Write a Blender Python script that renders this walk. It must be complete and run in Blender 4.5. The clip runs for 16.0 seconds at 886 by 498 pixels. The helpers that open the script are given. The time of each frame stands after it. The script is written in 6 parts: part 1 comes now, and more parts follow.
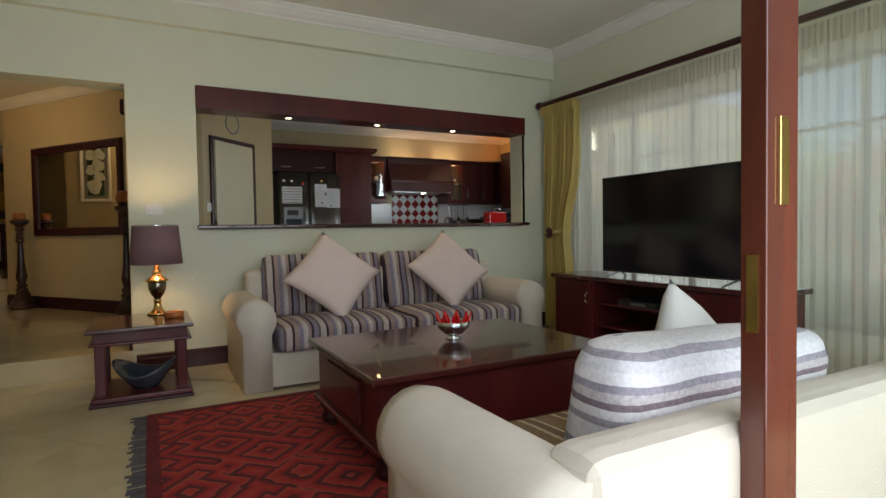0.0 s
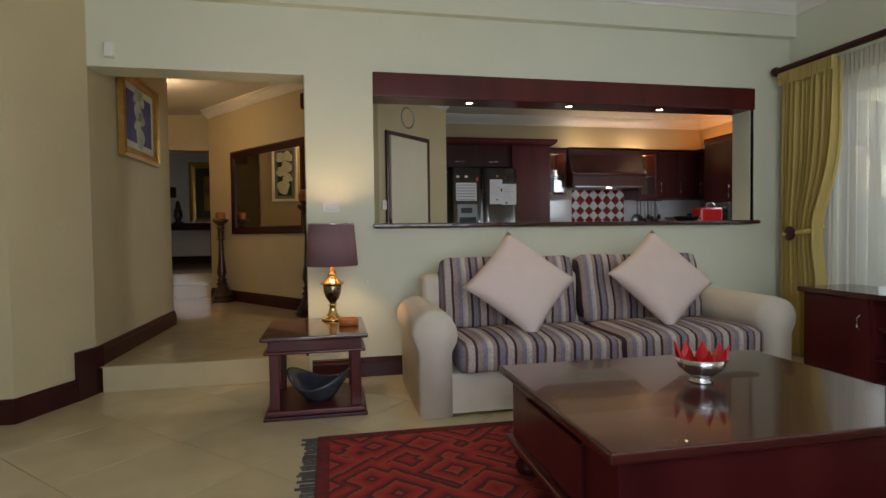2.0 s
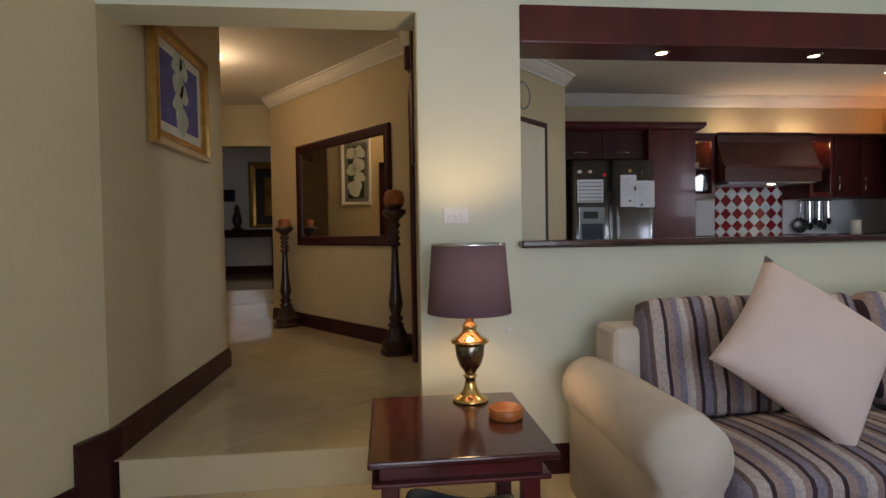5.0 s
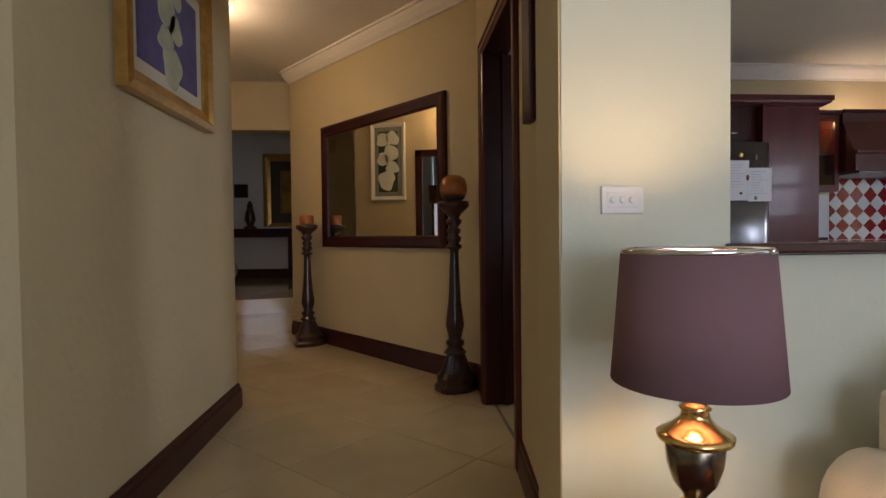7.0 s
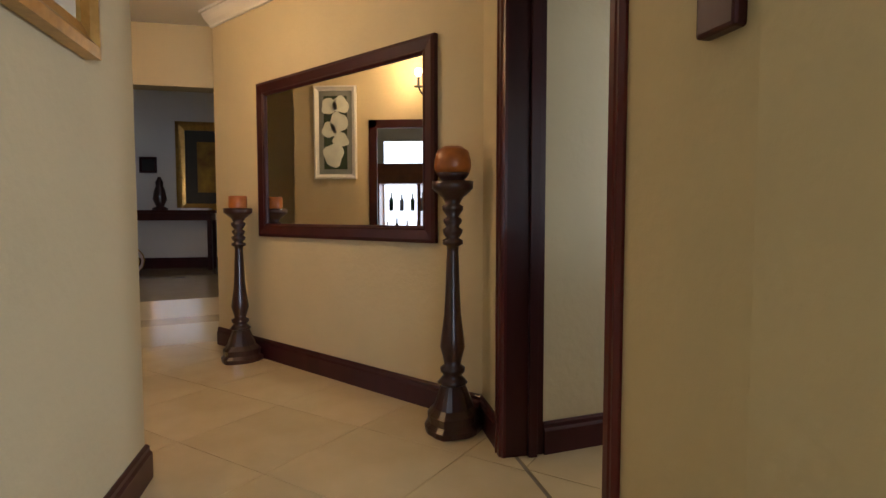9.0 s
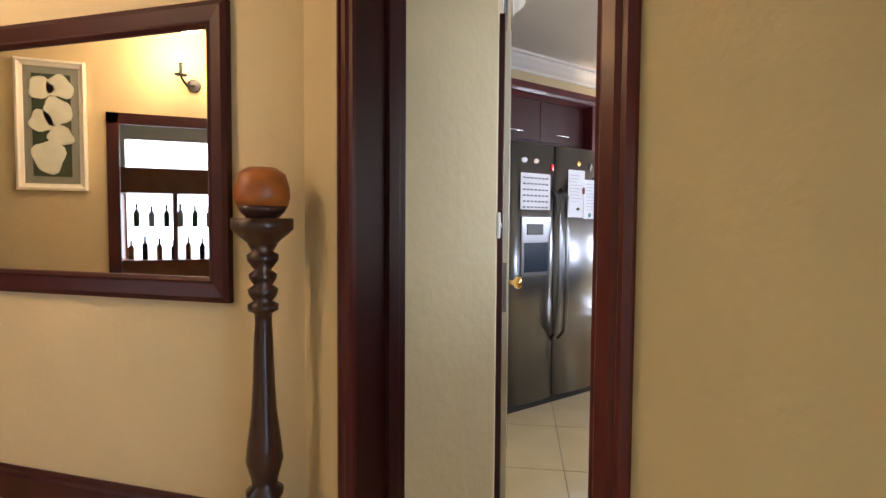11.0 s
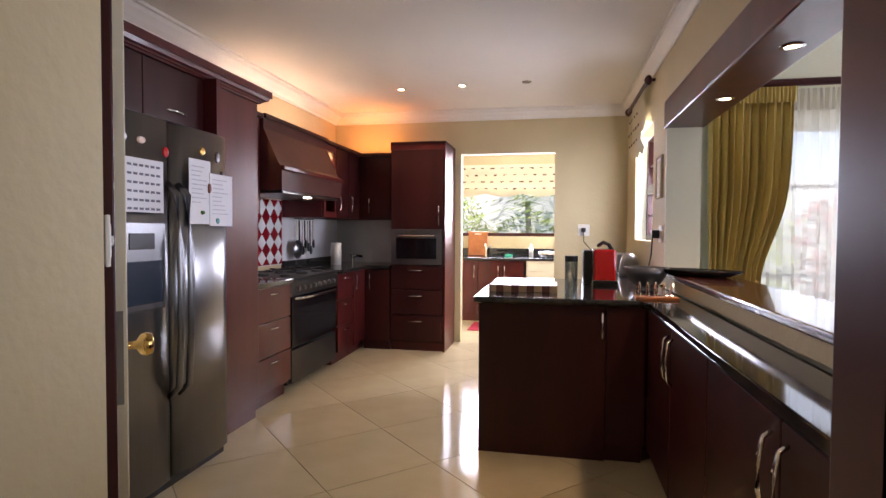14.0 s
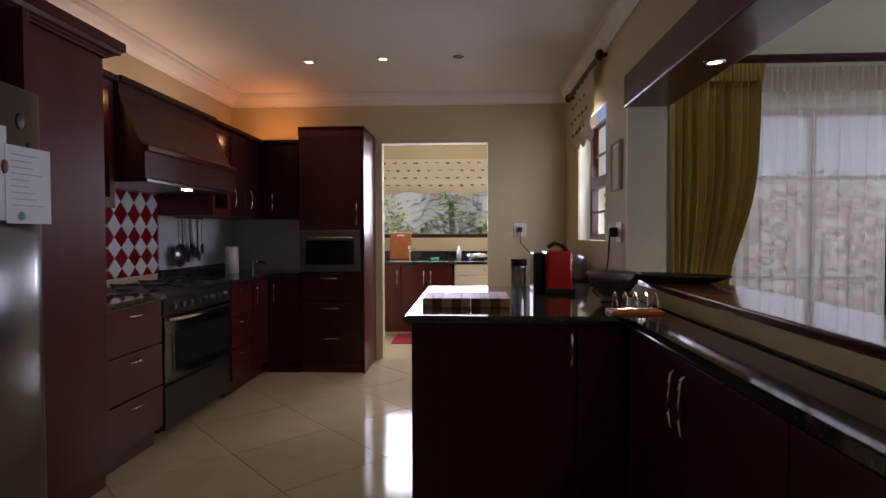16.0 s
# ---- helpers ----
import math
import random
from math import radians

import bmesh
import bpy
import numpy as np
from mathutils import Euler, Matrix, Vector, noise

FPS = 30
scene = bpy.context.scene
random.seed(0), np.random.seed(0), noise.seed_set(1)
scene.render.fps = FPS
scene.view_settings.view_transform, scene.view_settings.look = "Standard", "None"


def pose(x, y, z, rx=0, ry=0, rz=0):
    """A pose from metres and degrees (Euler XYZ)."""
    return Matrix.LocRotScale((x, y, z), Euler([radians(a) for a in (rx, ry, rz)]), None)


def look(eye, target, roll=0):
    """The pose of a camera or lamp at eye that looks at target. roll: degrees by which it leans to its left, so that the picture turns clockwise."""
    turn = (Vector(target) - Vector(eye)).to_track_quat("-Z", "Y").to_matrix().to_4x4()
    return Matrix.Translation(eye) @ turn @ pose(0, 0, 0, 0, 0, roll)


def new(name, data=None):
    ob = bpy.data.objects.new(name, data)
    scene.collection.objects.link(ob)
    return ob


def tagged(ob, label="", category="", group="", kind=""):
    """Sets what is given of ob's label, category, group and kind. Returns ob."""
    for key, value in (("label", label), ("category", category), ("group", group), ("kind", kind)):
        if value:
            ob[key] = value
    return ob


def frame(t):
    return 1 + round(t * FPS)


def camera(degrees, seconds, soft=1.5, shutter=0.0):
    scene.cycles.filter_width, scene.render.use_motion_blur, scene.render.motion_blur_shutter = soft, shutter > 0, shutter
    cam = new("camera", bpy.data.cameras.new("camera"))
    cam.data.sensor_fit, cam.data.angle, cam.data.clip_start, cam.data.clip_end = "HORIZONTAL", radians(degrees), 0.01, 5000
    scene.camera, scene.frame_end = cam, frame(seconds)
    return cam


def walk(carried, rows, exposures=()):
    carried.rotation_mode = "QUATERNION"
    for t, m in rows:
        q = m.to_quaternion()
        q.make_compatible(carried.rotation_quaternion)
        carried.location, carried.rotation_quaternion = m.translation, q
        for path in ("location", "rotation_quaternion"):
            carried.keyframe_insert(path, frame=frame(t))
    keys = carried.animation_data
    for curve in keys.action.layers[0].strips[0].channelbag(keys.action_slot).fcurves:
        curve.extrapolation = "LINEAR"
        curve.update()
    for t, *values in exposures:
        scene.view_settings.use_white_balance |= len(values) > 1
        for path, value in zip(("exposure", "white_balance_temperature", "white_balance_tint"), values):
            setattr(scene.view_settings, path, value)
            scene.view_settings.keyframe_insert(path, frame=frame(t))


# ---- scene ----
cam = camera(77.75, 16.0)
PATH = [
    (0, (0.634, 1.072, 1.079), (1.576, 2.835, 1.013), -0.94),
    (0.5, (0.700, 1.267, 1.082), (1.419, 3.133, 1.021), -1.05),
    (1, (0.723, 1.445, 1.076), (1.223, 3.381, 1.014), -1.10),
    (1.5, (0.709, 1.609, 1.074), (1.138, 3.562, 1.019), -0.87),
    (2, (0.685, 1.809, 1.089), (1.078, 3.770, 1.027), -0.74),
    (2.5, (0.665, 2.056, 1.135), (1.014, 4.025, 1.087), -0.75),
    (3, (0.610, 2.298, 1.165), (0.897, 4.277, 1.114), -0.72),
    (3.5, (0.542, 2.542, 1.179), (0.792, 4.526, 1.132), -0.66),
    (4, (0.473, 2.799, 1.183), (0.707, 4.784, 1.129), -0.79),
    (6.5, (0.123, 4.221, 1.216), (0.292, 6.213, 1.163), -0.70),
    (7, (0.041, 4.485, 1.190), (0.206, 6.477, 1.140), -0.66),
    (7.5, (-0.062, 4.734, 1.181), (0.117, 6.725, 1.127), -0.46),
    (8, (-0.178, 4.968, 1.185), (0.017, 6.958, 1.119), -0.21),
    (10.5, (-0.241, 6.093, 1.369), (0.803, 7.792, 1.210), 0.43),
    (11, (-0.214, 6.246, 1.399), (0.993, 7.838, 1.304), 0.38),
    (11.5, (-0.170, 6.401, 1.403), (1.217, 7.840, 1.329), 0.15),
    (12, (-0.108, 6.564, 1.397), (1.491, 7.763, 1.326), 0.05),
    (12.5, (-0.022, 6.703, 1.403), (1.690, 7.745, 1.337), 0.04),
    (13, (0.080, 6.818, 1.406), (1.884, 7.702, 1.340), -0.00),
    (13.5, (0.199, 6.912, 1.399), (2.102, 7.525, 1.345), 0.23),
    (14, (0.322, 6.957, 1.413), (2.281, 7.353, 1.348), 0.32),
    (14.5, (0.456, 7.019, 1.408), (2.436, 7.297, 1.349), 0.16),
    (15, (0.661, 7.011, 1.447), (2.647, 7.234, 1.374), 0.20),
    (15.5, (0.869, 7.037, 1.443), (2.861, 7.196, 1.363), 0.12),
    (16, (1.063, 7.111, 1.393), (3.059, 7.215, 1.338), -0.13),
]
EXPOSURES = [(0, -0.5, 6500, 10), (1.5, -0.3, 6400, 12), (4, -0.3, 6100, 16), (7, -0.1, 6000, 20), (8, 0.15, 5900, 18), (10.5, 1.6, 5800, 18),
             (12.5, 1.6, 6000, 24), (13.5, 1.3, 6100, 26), (14.5, 0.45, 6100, 32), (15.5, -0.35, 6100, 33), (16, -0.7, 6100, 33)]
walk(cam, [(t, look(eye, target, roll)) for t, eye, target, roll in PATH], EXPOSURES)

# ---- world, sun and large lights ----
world = bpy.data.worlds.new("world")
scene.world = world
world.use_nodes = True
_nt = world.node_tree
_sky = _nt.nodes.new("ShaderNodeTexSky")
_sky.sky_type, _sky.sun_disc = "NISHITA", False
_sky.sun_elevation, _sky.sun_rotation = radians(62), radians(238)
_nt.links.new(_sky.outputs[0], _nt.nodes["Background"].inputs[0])
_nt.nodes["Background"].inputs[1].default_value = 0.15


def lamp(name, kind, m, energy, colour, **more):
    d = bpy.data.lights.new(name, kind)
    d.energy, d.color = energy, colour
    for key, value in more.items():
        if key == "size":
            d.shape, d.size, d.size_y = "RECTANGLE", value[0], value[1]
        elif key == "radius":
            d.shadow_soft_size = value
        elif key == "angle":
            d.angle = radians(value)
        elif key == "spot":
            d.spot_size, d.spot_blend = radians(value), 0.6
        elif key == "spread":
            d.spread = radians(value)
    ob = new(name, d)
    ob.matrix_world = m
    return ob


sun = lamp("sun", "SUN", look((-4, -2.5, 9), (0, 0, 0)), 4.5, (1.0, 0.95, 0.86), angle=0.6)
# sky light entering through the wide patio opening and the windows
lamp("patio_daylight", "AREA", look((1.65, 0.52, 1.30), (1.9, 6, 1.0)), 105, (0.82, 0.90, 1.0), size=(2.9, 2.2))
lamp("east_window_daylight", "AREA", look((4.86, 3.9, 1.5), (0, 3.9, 1.0)), 30, (0.86, 0.94, 1.0), size=(3.0, 1.8))
lamp("scullery_daylight", "AREA", look((8.30, 7.45, 1.9), (5, 7.45, 1.2)), 100, (0.9, 0.96, 1.0), size=(1.6, 1.0))
lamp("kitchen_window_daylight", "AREA", look((5.25, 6.06, 1.85), (5.25, 8, 1.3)), 24, (0.9, 0.96, 1.0), size=(0.6, 0.9))
# added fill for the bar room, which has no window here
lamp("bar_room_fill", "AREA", look((-5.2, 8.8, 1.6), (-2, 8.8, 1.4)), 12, (0.85, 0.93, 1.0), size=(1.6, 1.6))


# ---- materials ----
def mat(name, colour, rough=0.6, metal=0.0, vary=0.12, scale=6.0, bump=0.0, bscale=60.0, coat=0.0, second=None, spec=0.5, stretch=(1, 1, 1), per_object=0.0, emit=None):
    m = bpy.data.materials.new(name)
    m.use_nodes = True
    nt = m.node_tree
    b = nt.nodes["Principled BSDF"]
    b.inputs["Roughness"].default_value = rough
    b.inputs["Metallic"].default_value = metal
    b.inputs["Coat Weight"].default_value = coat
    b.inputs["Specular IOR Level"].default_value = spec
    tc = nt.nodes.new("ShaderNodeTexCoord")
    mp = nt.nodes.new("ShaderNodeMapping")
    mp.inputs["Scale"].default_value = stretch
    nt.links.new(tc.outputs["Object"], mp.inputs[0])
    n1 = nt.nodes.new("ShaderNodeTexNoise")
    n1.inputs["Scale"].default_value, n1.inputs["Detail"].default_value = scale, 6
    n2 = nt.nodes.new("ShaderNodeTexNoise")
    n2.inputs["Scale"].default_value, n2.inputs["Detail"].default_value = scale * 0.17, 3
    for n in (n1, n2):
        nt.links.new(mp.outputs[0], n.inputs["Vector"])
    ad = nt.nodes.new("ShaderNodeMath")
    ad.operation = "ADD"
    nt.links.new(n1.outputs["Fac"], ad.inputs[0])
    nt.links.new(n2.outputs["Fac"], ad.inputs[1])
    last = ad.outputs[0]
    if per_object:
        oi = nt.nodes.new("ShaderNodeObjectInfo")
        ma = nt.nodes.new("ShaderNodeMath")
        ma.operation = "MULTIPLY_ADD"
        ma.inputs[1].default_value = per_object
        nt.links.new(oi.outputs["Random"], ma.inputs[0])
        nt.links.new(last, ma.inputs[2])
        last = ma.outputs[0]
    rp = nt.nodes.new("ShaderNodeValToRGB")
    lo = [c * (1 - vary) for c in colour] + [1]
    hi = list(second or [min(1, c * (1 + vary)) for c in colour]) + [1]
    rp.color_ramp.elements[0].position, rp.color_ramp.elements[0].color = 0.35, lo
    rp.color_ramp.elements[1].position, rp.color_ramp.elements[1].color = 0.7, hi
    sc = nt.nodes.new("ShaderNodeMath")
    sc.operation = "MULTIPLY"
    sc.inputs[1].default_value = 0.5
    nt.links.new(last, sc.inputs[0])
    nt.links.new(sc.outputs[0], rp.inputs[0])
    nt.links.new(rp.outputs[0], b.inputs["Base Color"])
    if bump:
        nb = nt.nodes.new("ShaderNodeTexNoise")
        nb.inputs["Scale"].default_value, nb.inputs["Detail"].default_value = bscale, 4
        nt.links.new(mp.outputs[0], nb.inputs["Vector"])
        bp = nt.nodes.new("ShaderNodeBump")
        bp.inputs["Strength"].default_value, bp.inputs["Distance"].default_value = bump, 0.01
        nt.links.new(nb.outputs["Fac"], bp.inputs["Height"])
        nt.links.new(bp.outputs[0], b.inputs["Normal"])
    if emit:
        b.inputs["Emission Color"].default_value = (*emit[0], 1)
        b.inputs["Emission Strength"].default_value = emit[1]
    return m


def stripes(name, bands, period, axis="X", rough=0.85):
    """Woven stripes across one axis; bands: (start in the period 0..1, colour)."""
    m = bpy.data.materials.new(name)
    m.use_nodes = True
    nt = m.node_tree
    b = nt.nodes["Principled BSDF"]
    b.inputs["Roughness"].default_value = rough
    b.inputs["Specular IOR Level"].default_value = 0.3
    tc = nt.nodes.new("ShaderNodeTexCoord")
    sp = nt.nodes.new("ShaderNodeSeparateXYZ")
    nt.links.new(tc.outputs["Object"], sp.inputs[0])
    wob = nt.nodes.new("ShaderNodeTexNoise")
    wob.inputs["Scale"].default_value = 5
    nt.links.new(tc.outputs["Object"], wob.inputs["Vector"])
    w2 = nt.nodes.new("ShaderNodeMath")
    w2.operation = "MULTIPLY_ADD"
    w2.inputs[1].default_value = 0.018
    nt.links.new(wob.outputs["Fac"], w2.inputs[0])
    nt.links.new(sp.outputs[axis], w2.inputs[2])
    mu = nt.nodes.new("ShaderNodeMath")
    mu.operation = "MULTIPLY"
    mu.inputs[1].default_value = 1 / period
    nt.links.new(w2.outputs[0], mu.inputs[0])
    fr = nt.nodes.new("ShaderNodeMath")
    fr.operation = "FRACT"
    nt.links.new(mu.outputs[0], fr.inputs[0])
    rp = nt.nodes.new("ShaderNodeValToRGB")
    rp.color_ramp.interpolation = "CONSTANT"
    el = rp.color_ramp.elements
    el[0].position, el[0].color = 0, (*bands[0][1], 1)
    el[1].position, el[1].color = bands[1][0], (*bands[1][1], 1)
    for pos, col in bands[2:]:
        e = el.new(pos)
        e.color = (*col, 1)
    nt.links.new(fr.outputs[0], rp.inputs[0])
    nz = nt.nodes.new("ShaderNodeTexNoise")
    nz.inputs["Scale"].default_value, nz.inputs["Detail"].default_value = 90, 5
    nt.links.new(tc.outputs["Object"], nz.inputs["Vector"])
    mx = nt.nodes.new("ShaderNodeMix")
    mx.data_type, mx.blend_type = "RGBA", "OVERLAY"
    mx.inputs[0].default_value = 0.5
    nt.links.new(rp.outputs[0], mx.inputs[6])
    nt.links.new(nz.outputs["Fac"], mx.inputs[7])
    nt.links.new(mx.outputs[2], b.inputs["Base Color"])
    bp = nt.nodes.new("ShaderNodeBump")
    bp.inputs["Strength"].default_value, bp.inputs["Distance"].default_value = 0.25, 0.004
    nt.links.new(nz.outputs["Fac"], bp.inputs["Height"])
    nt.links.new(bp.outputs[0], b.inputs["Normal"])
    return m


def glassy(name, colour=(1, 1, 1), rough=0.02, see=0.85):
    m = bpy.data.materials.new(name)
    m.use_nodes = True
    nt = m.node_tree
    out = nt.nodes["Material Output"]
    tr = nt.nodes.new("ShaderNodeBsdfTransparent")
    tr.inputs[0].default_value = (*colour, 1)
    gl = nt.nodes.new("ShaderNodeBsdfGlossy")
    gl.inputs["Roughness"].default_value = rough
    mx = nt.nodes.new("ShaderNodeMixShader")
    mx.inputs[0].default_value = 1 - see
    nt.links.new(tr.outputs[0], mx.inputs[1])
    nt.links.new(gl.outputs[0], mx.inputs[2])
    nt.links.new(mx.outputs[0], out.inputs[0])
    return m


def sheer(name, colour, see, through_light=0.6):
    """Thin cloth that lets light and a soft view through."""
    m = bpy.data.materials.new(name)
    m.use_nodes = True
    nt = m.node_tree
    out = nt.nodes["Material Output"]
    tr = nt.nodes.new("ShaderNodeBsdfTransparent")
    df = nt.nodes.new("ShaderNodeBsdfDiffuse")
    tl = nt.nodes.new("ShaderNodeBsdfTranslucent")
    for n in (df, tl):
        n.inputs[0].default_value = (*colour, 1)
    a = nt.nodes.new("ShaderNodeMixShader")
    a.inputs[0].default_value = through_light
    nt.links.new(df.outputs[0], a.inputs[1])
    nt.links.new(tl.outputs[0], a.inputs[2])
    c = nt.nodes.new("ShaderNodeMixShader")
    c.inputs[0].default_value = see
    nt.links.new(a.outputs[0], c.inputs[1])
    nt.links.new(tr.outputs[0], c.inputs[2])
    nt.links.new(c.outputs[0], out.inputs[0])
    return m


M_WALL = mat("cream_plaster", (0.58, 0.49, 0.29), 0.7, vary=0.05, scale=3, bump=0.25, bscale=28)
# pale plaster; its green cast is lawn bounce light put into the colour
M_WALL2 = mat("lawn_tinted_plaster", (0.70, 0.71, 0.56), 0.65, vary=0.04, scale=3, bump=0.12, bscale=28)
M_CEIL = mat("ceiling_paint", (0.80, 0.77, 0.70), 0.8, vary=0.03, scale=2)
M_TRIM = mat("cornice_paint", (0.82, 0.80, 0.74), 0.6, vary=0.03, scale=4)
M_MAHOG = mat("mahogany", (0.085, 0.012, 0.013), 0.30, vary=0.35, scale=7, stretch=(1, 1, 0.12), second=(0.125, 0.018, 0.018), bump=0.03, bscale=90, coat=0.1, spec=0.35)
M_MAHOGD = mat("dark_mahogany", (0.042, 0.009, 0.010), 0.36, vary=0.35, scale=7, stretch=(1, 1, 0.12), second=(0.060, 0.012, 0.012), spec=0.3)
M_TABLE = mat("polished_mahogany", (0.055, 0.010, 0.010), 0.20, vary=0.35, scale=8, stretch=(0.12, 1, 1), second=(0.10, 0.022, 0.017), coat=0.5)
M_CANDLEWOOD = mat("turned_dark_wood", (0.030, 0.012, 0.010), 0.28, vary=0.4, scale=12, second=(0.055, 0.016, 0.012), coat=0.3)
M_TILE = mat("polished_porcelain", (0.56, 0.46, 0.27), 0.09, vary=0.06, scale=5, second=(0.62, 0.52, 0.32), per_object=0.25)
M_GROUT = mat("grout", (0.22, 0.19, 0.14), 0.9, vary=0.2, scale=40)
M_GRANITE = mat("black_granite", (0.014, 0.014, 0.015), 0.07, vary=0.5, scale=180, second=(0.05, 0.05, 0.05))
M_STEEL = mat("brushed_steel", (0.25, 0.255, 0.27), 0.28, 1.0, vary=0.06, scale=90, stretch=(1, 1, 0.02))
M_CHROME = mat("chrome", (0.75, 0.75, 0.75), 0.1, 1.0, vary=0.02)
M_BRASS = mat("polished_brass", (0.80, 0.55, 0.20), 0.16, 1.0, vary=0.08, scale=20)
M_AGEDBRASS = mat("aged_brass", (0.26, 0.22, 0.16), 0.22, 1.0, vary=0.15, scale=20)
M_BLACK = mat("black_plastic", (0.015, 0.015, 0.016), 0.35, vary=0.2, scale=20)
M_SCREEN = mat("black_screen", (0.006, 0.006, 0.008), 0.12, vary=0.1)
M_WHITE = mat("white_plastic", (0.78, 0.77, 0.72), 0.35, vary=0.02)
M_PAPER = mat("paper", (0.78, 0.79, 0.84), 0.8, vary=0.03)
M_INK = mat("print_grey", (0.18, 0.18, 0.24), 0.8)
M_RED = mat("glossy_red", (0.62, 0.012, 0.012), 0.22, vary=0.08, coat=0.4)
M_LINEN = mat("cream_slipcover", (0.70, 0.62, 0.51), 0.9, vary=0.05, scale=12, bump=0.35, bscale=260)
M_CUSHION = mat("pale_pink_cotton", (0.82, 0.66, 0.59), 0.9, vary=0.04, scale=10, bump=0.3, bscale=300)
M_WHITECUSH = mat("white_cotton", (0.80, 0.79, 0.74), 0.9, vary=0.03, scale=10, bump=0.3, bscale=300)
G1, G2, G3, G4 = (0.36, 0.26, 0.23), (0.50, 0.42, 0.38), (0.055, 0.032, 0.04), (0.25, 0.22, 0.27)
M_STRIPE = stripes("striped_upholstery", [(0, G2), (0.10, G3), (0.17, G1), (0.30, G4), (0.42, G2), (0.48, (0.55, 0.50, 0.46)), (0.56, G1), (0.66, G3), (0.73, G4), (0.86, (0.16, 0.11, 0.10)), (0.93, G2)], 0.24)
M_STRIPE_V = stripes("striped_cushion_cloth", [(0, (0.62, 0.60, 0.62)), (0.18, (0.33, 0.30, 0.33)), (0.30, (0.66, 0.63, 0.62)), (0.45, (0.20, 0.15, 0.17)), (0.56, (0.50, 0.45, 0.45)), (0.70, (0.30, 0.27, 0.31)), (0.82, (0.68, 0.65, 0.66))], 0.15, "Z")
M_STRIPE_B = stripes("brown_striped_cloth", [(0, (0.24, 0.15, 0.08)), (0.3, (0.52, 0.42, 0.28)), (0.4, (0.20, 0.12, 0.07)), (0.65, (0.60, 0.50, 0.35)), (0.72, (0.26, 0.17, 0.09))], 0.13, "X")
M_SHADE = sheer("mauve_shade_cloth", (0.25, 0.155, 0.165), 0.0, 0.10)
M_CURTAIN = mat("gold_curtain", (0.52, 0.39, 0.11), 0.62, vary=0.12, scale=30, stretch=(1, 1, 0.1))
M_NET = sheer("net_curtain", (0.80, 0.76, 0.66), 0.34)
M_GLASS = glassy("window_glass", (0.97, 0.99, 0.98), 0.01, 0.93)
M_REDGLASS = glassy("red_glass", (0.75, 0.02, 0.03), 0.02, 0.75)
M_MIRROR = mat("mirror_silver", (0.92, 0.92, 0.90), 0.005, 1.0, vary=0.0)
M_GOLD = mat("gilt_wood", (0.50, 0.30, 0.08), 0.32, 0.8, vary=0.25, scale=30)
M_BULB = mat("lit_bulb", (1, 0.8, 0.5), 0.5, emit=((1.0, 0.72, 0.38), 30))
M_LED = mat("lit_downlight", (1, 0.9, 0.7), 0.5, emit=((1.0, 0.80, 0.52), 25))
M_GREEN = mat("lawn", (0.06, 0.13, 0.03), 0.9, vary=0.4, scale=3)
M_LEAF = mat("foliage", (0.10, 0.22, 0.03), 0.5, vary=0.5, scale=4, second=(0.36, 0.46, 0.08), per_object=0.5)
M_PINKLEAF = mat("red_bougainvillea", (0.40, 0.06, 0.05), 0.6, vary=0.4, scale=5)
M_PAVE = mat("patio_paving", (0.45, 0.40, 0.33), 0.8, vary=0.2, scale=5)
M_OUTWALL = mat("garden_wall", (0.75, 0.72, 0.64), 0.85, vary=0.1, scale=2)


# ---- mesh helpers ----
# The kitchen is drawn on a plan of standard units; while SITE["kitchen"] is set, settle() moves it to the room's true size.
SITE = {"kitchen": False}
COOKER_X = ((1.0, 1.0), (1.9, 1.9), (3.03, 3.06), (3.85, 3.59), (4.40, 4.12), (5.36, 5.01), (6.12, 5.76), (6.66, 6.32), (9.2, 8.75))
HATCH_X = ((1.0, 1.0), (1.9, 1.9), (3.43, 3.33), (4.28, 4.28), (4.88, 4.80), (5.68, 5.95), (6.66, 6.32), (9.2, 8.75))
PLAN_Y = ((5.9, 5.9), (6.0, 6.0), (6.26, 6.215), (6.335, 6.26), (6.59, 6.48), (7.46, 7.39), (8.0, 8.03), (8.59, 8.61), (8.72, 8.70), (8.95, 8.885), (9.39, 9.43), (9.6, 9.64))
PLAN_Z = ((0.0, 0.0), (0.29, 0.285), (1.05, 1.02), (1.085, 1.055), (1.12, 1.07), (1.48, 1.42), (1.70, 1.67), (2.24, 2.235), (2.315, 2.26), (2.335, 2.315), (2.735, 2.735))


def graded(v, table):
    for (a, p), (b, q) in zip(table, table[1:]):
        if v <= b:
            return p + (q - p) * (v - a) / (b - a) if v >= a else v + p - a
    return v + table[-1][1] - table[-1][0]


def settle(p):
    k = max(0.0, min(1.0, (p[1] - 7.5) / 0.45))
    return Vector((graded(p[0], HATCH_X) * (1 - k) + graded(p[0], COOKER_X) * k, graded(p[1], PLAN_Y), graded(p[2], PLAN_Z)))


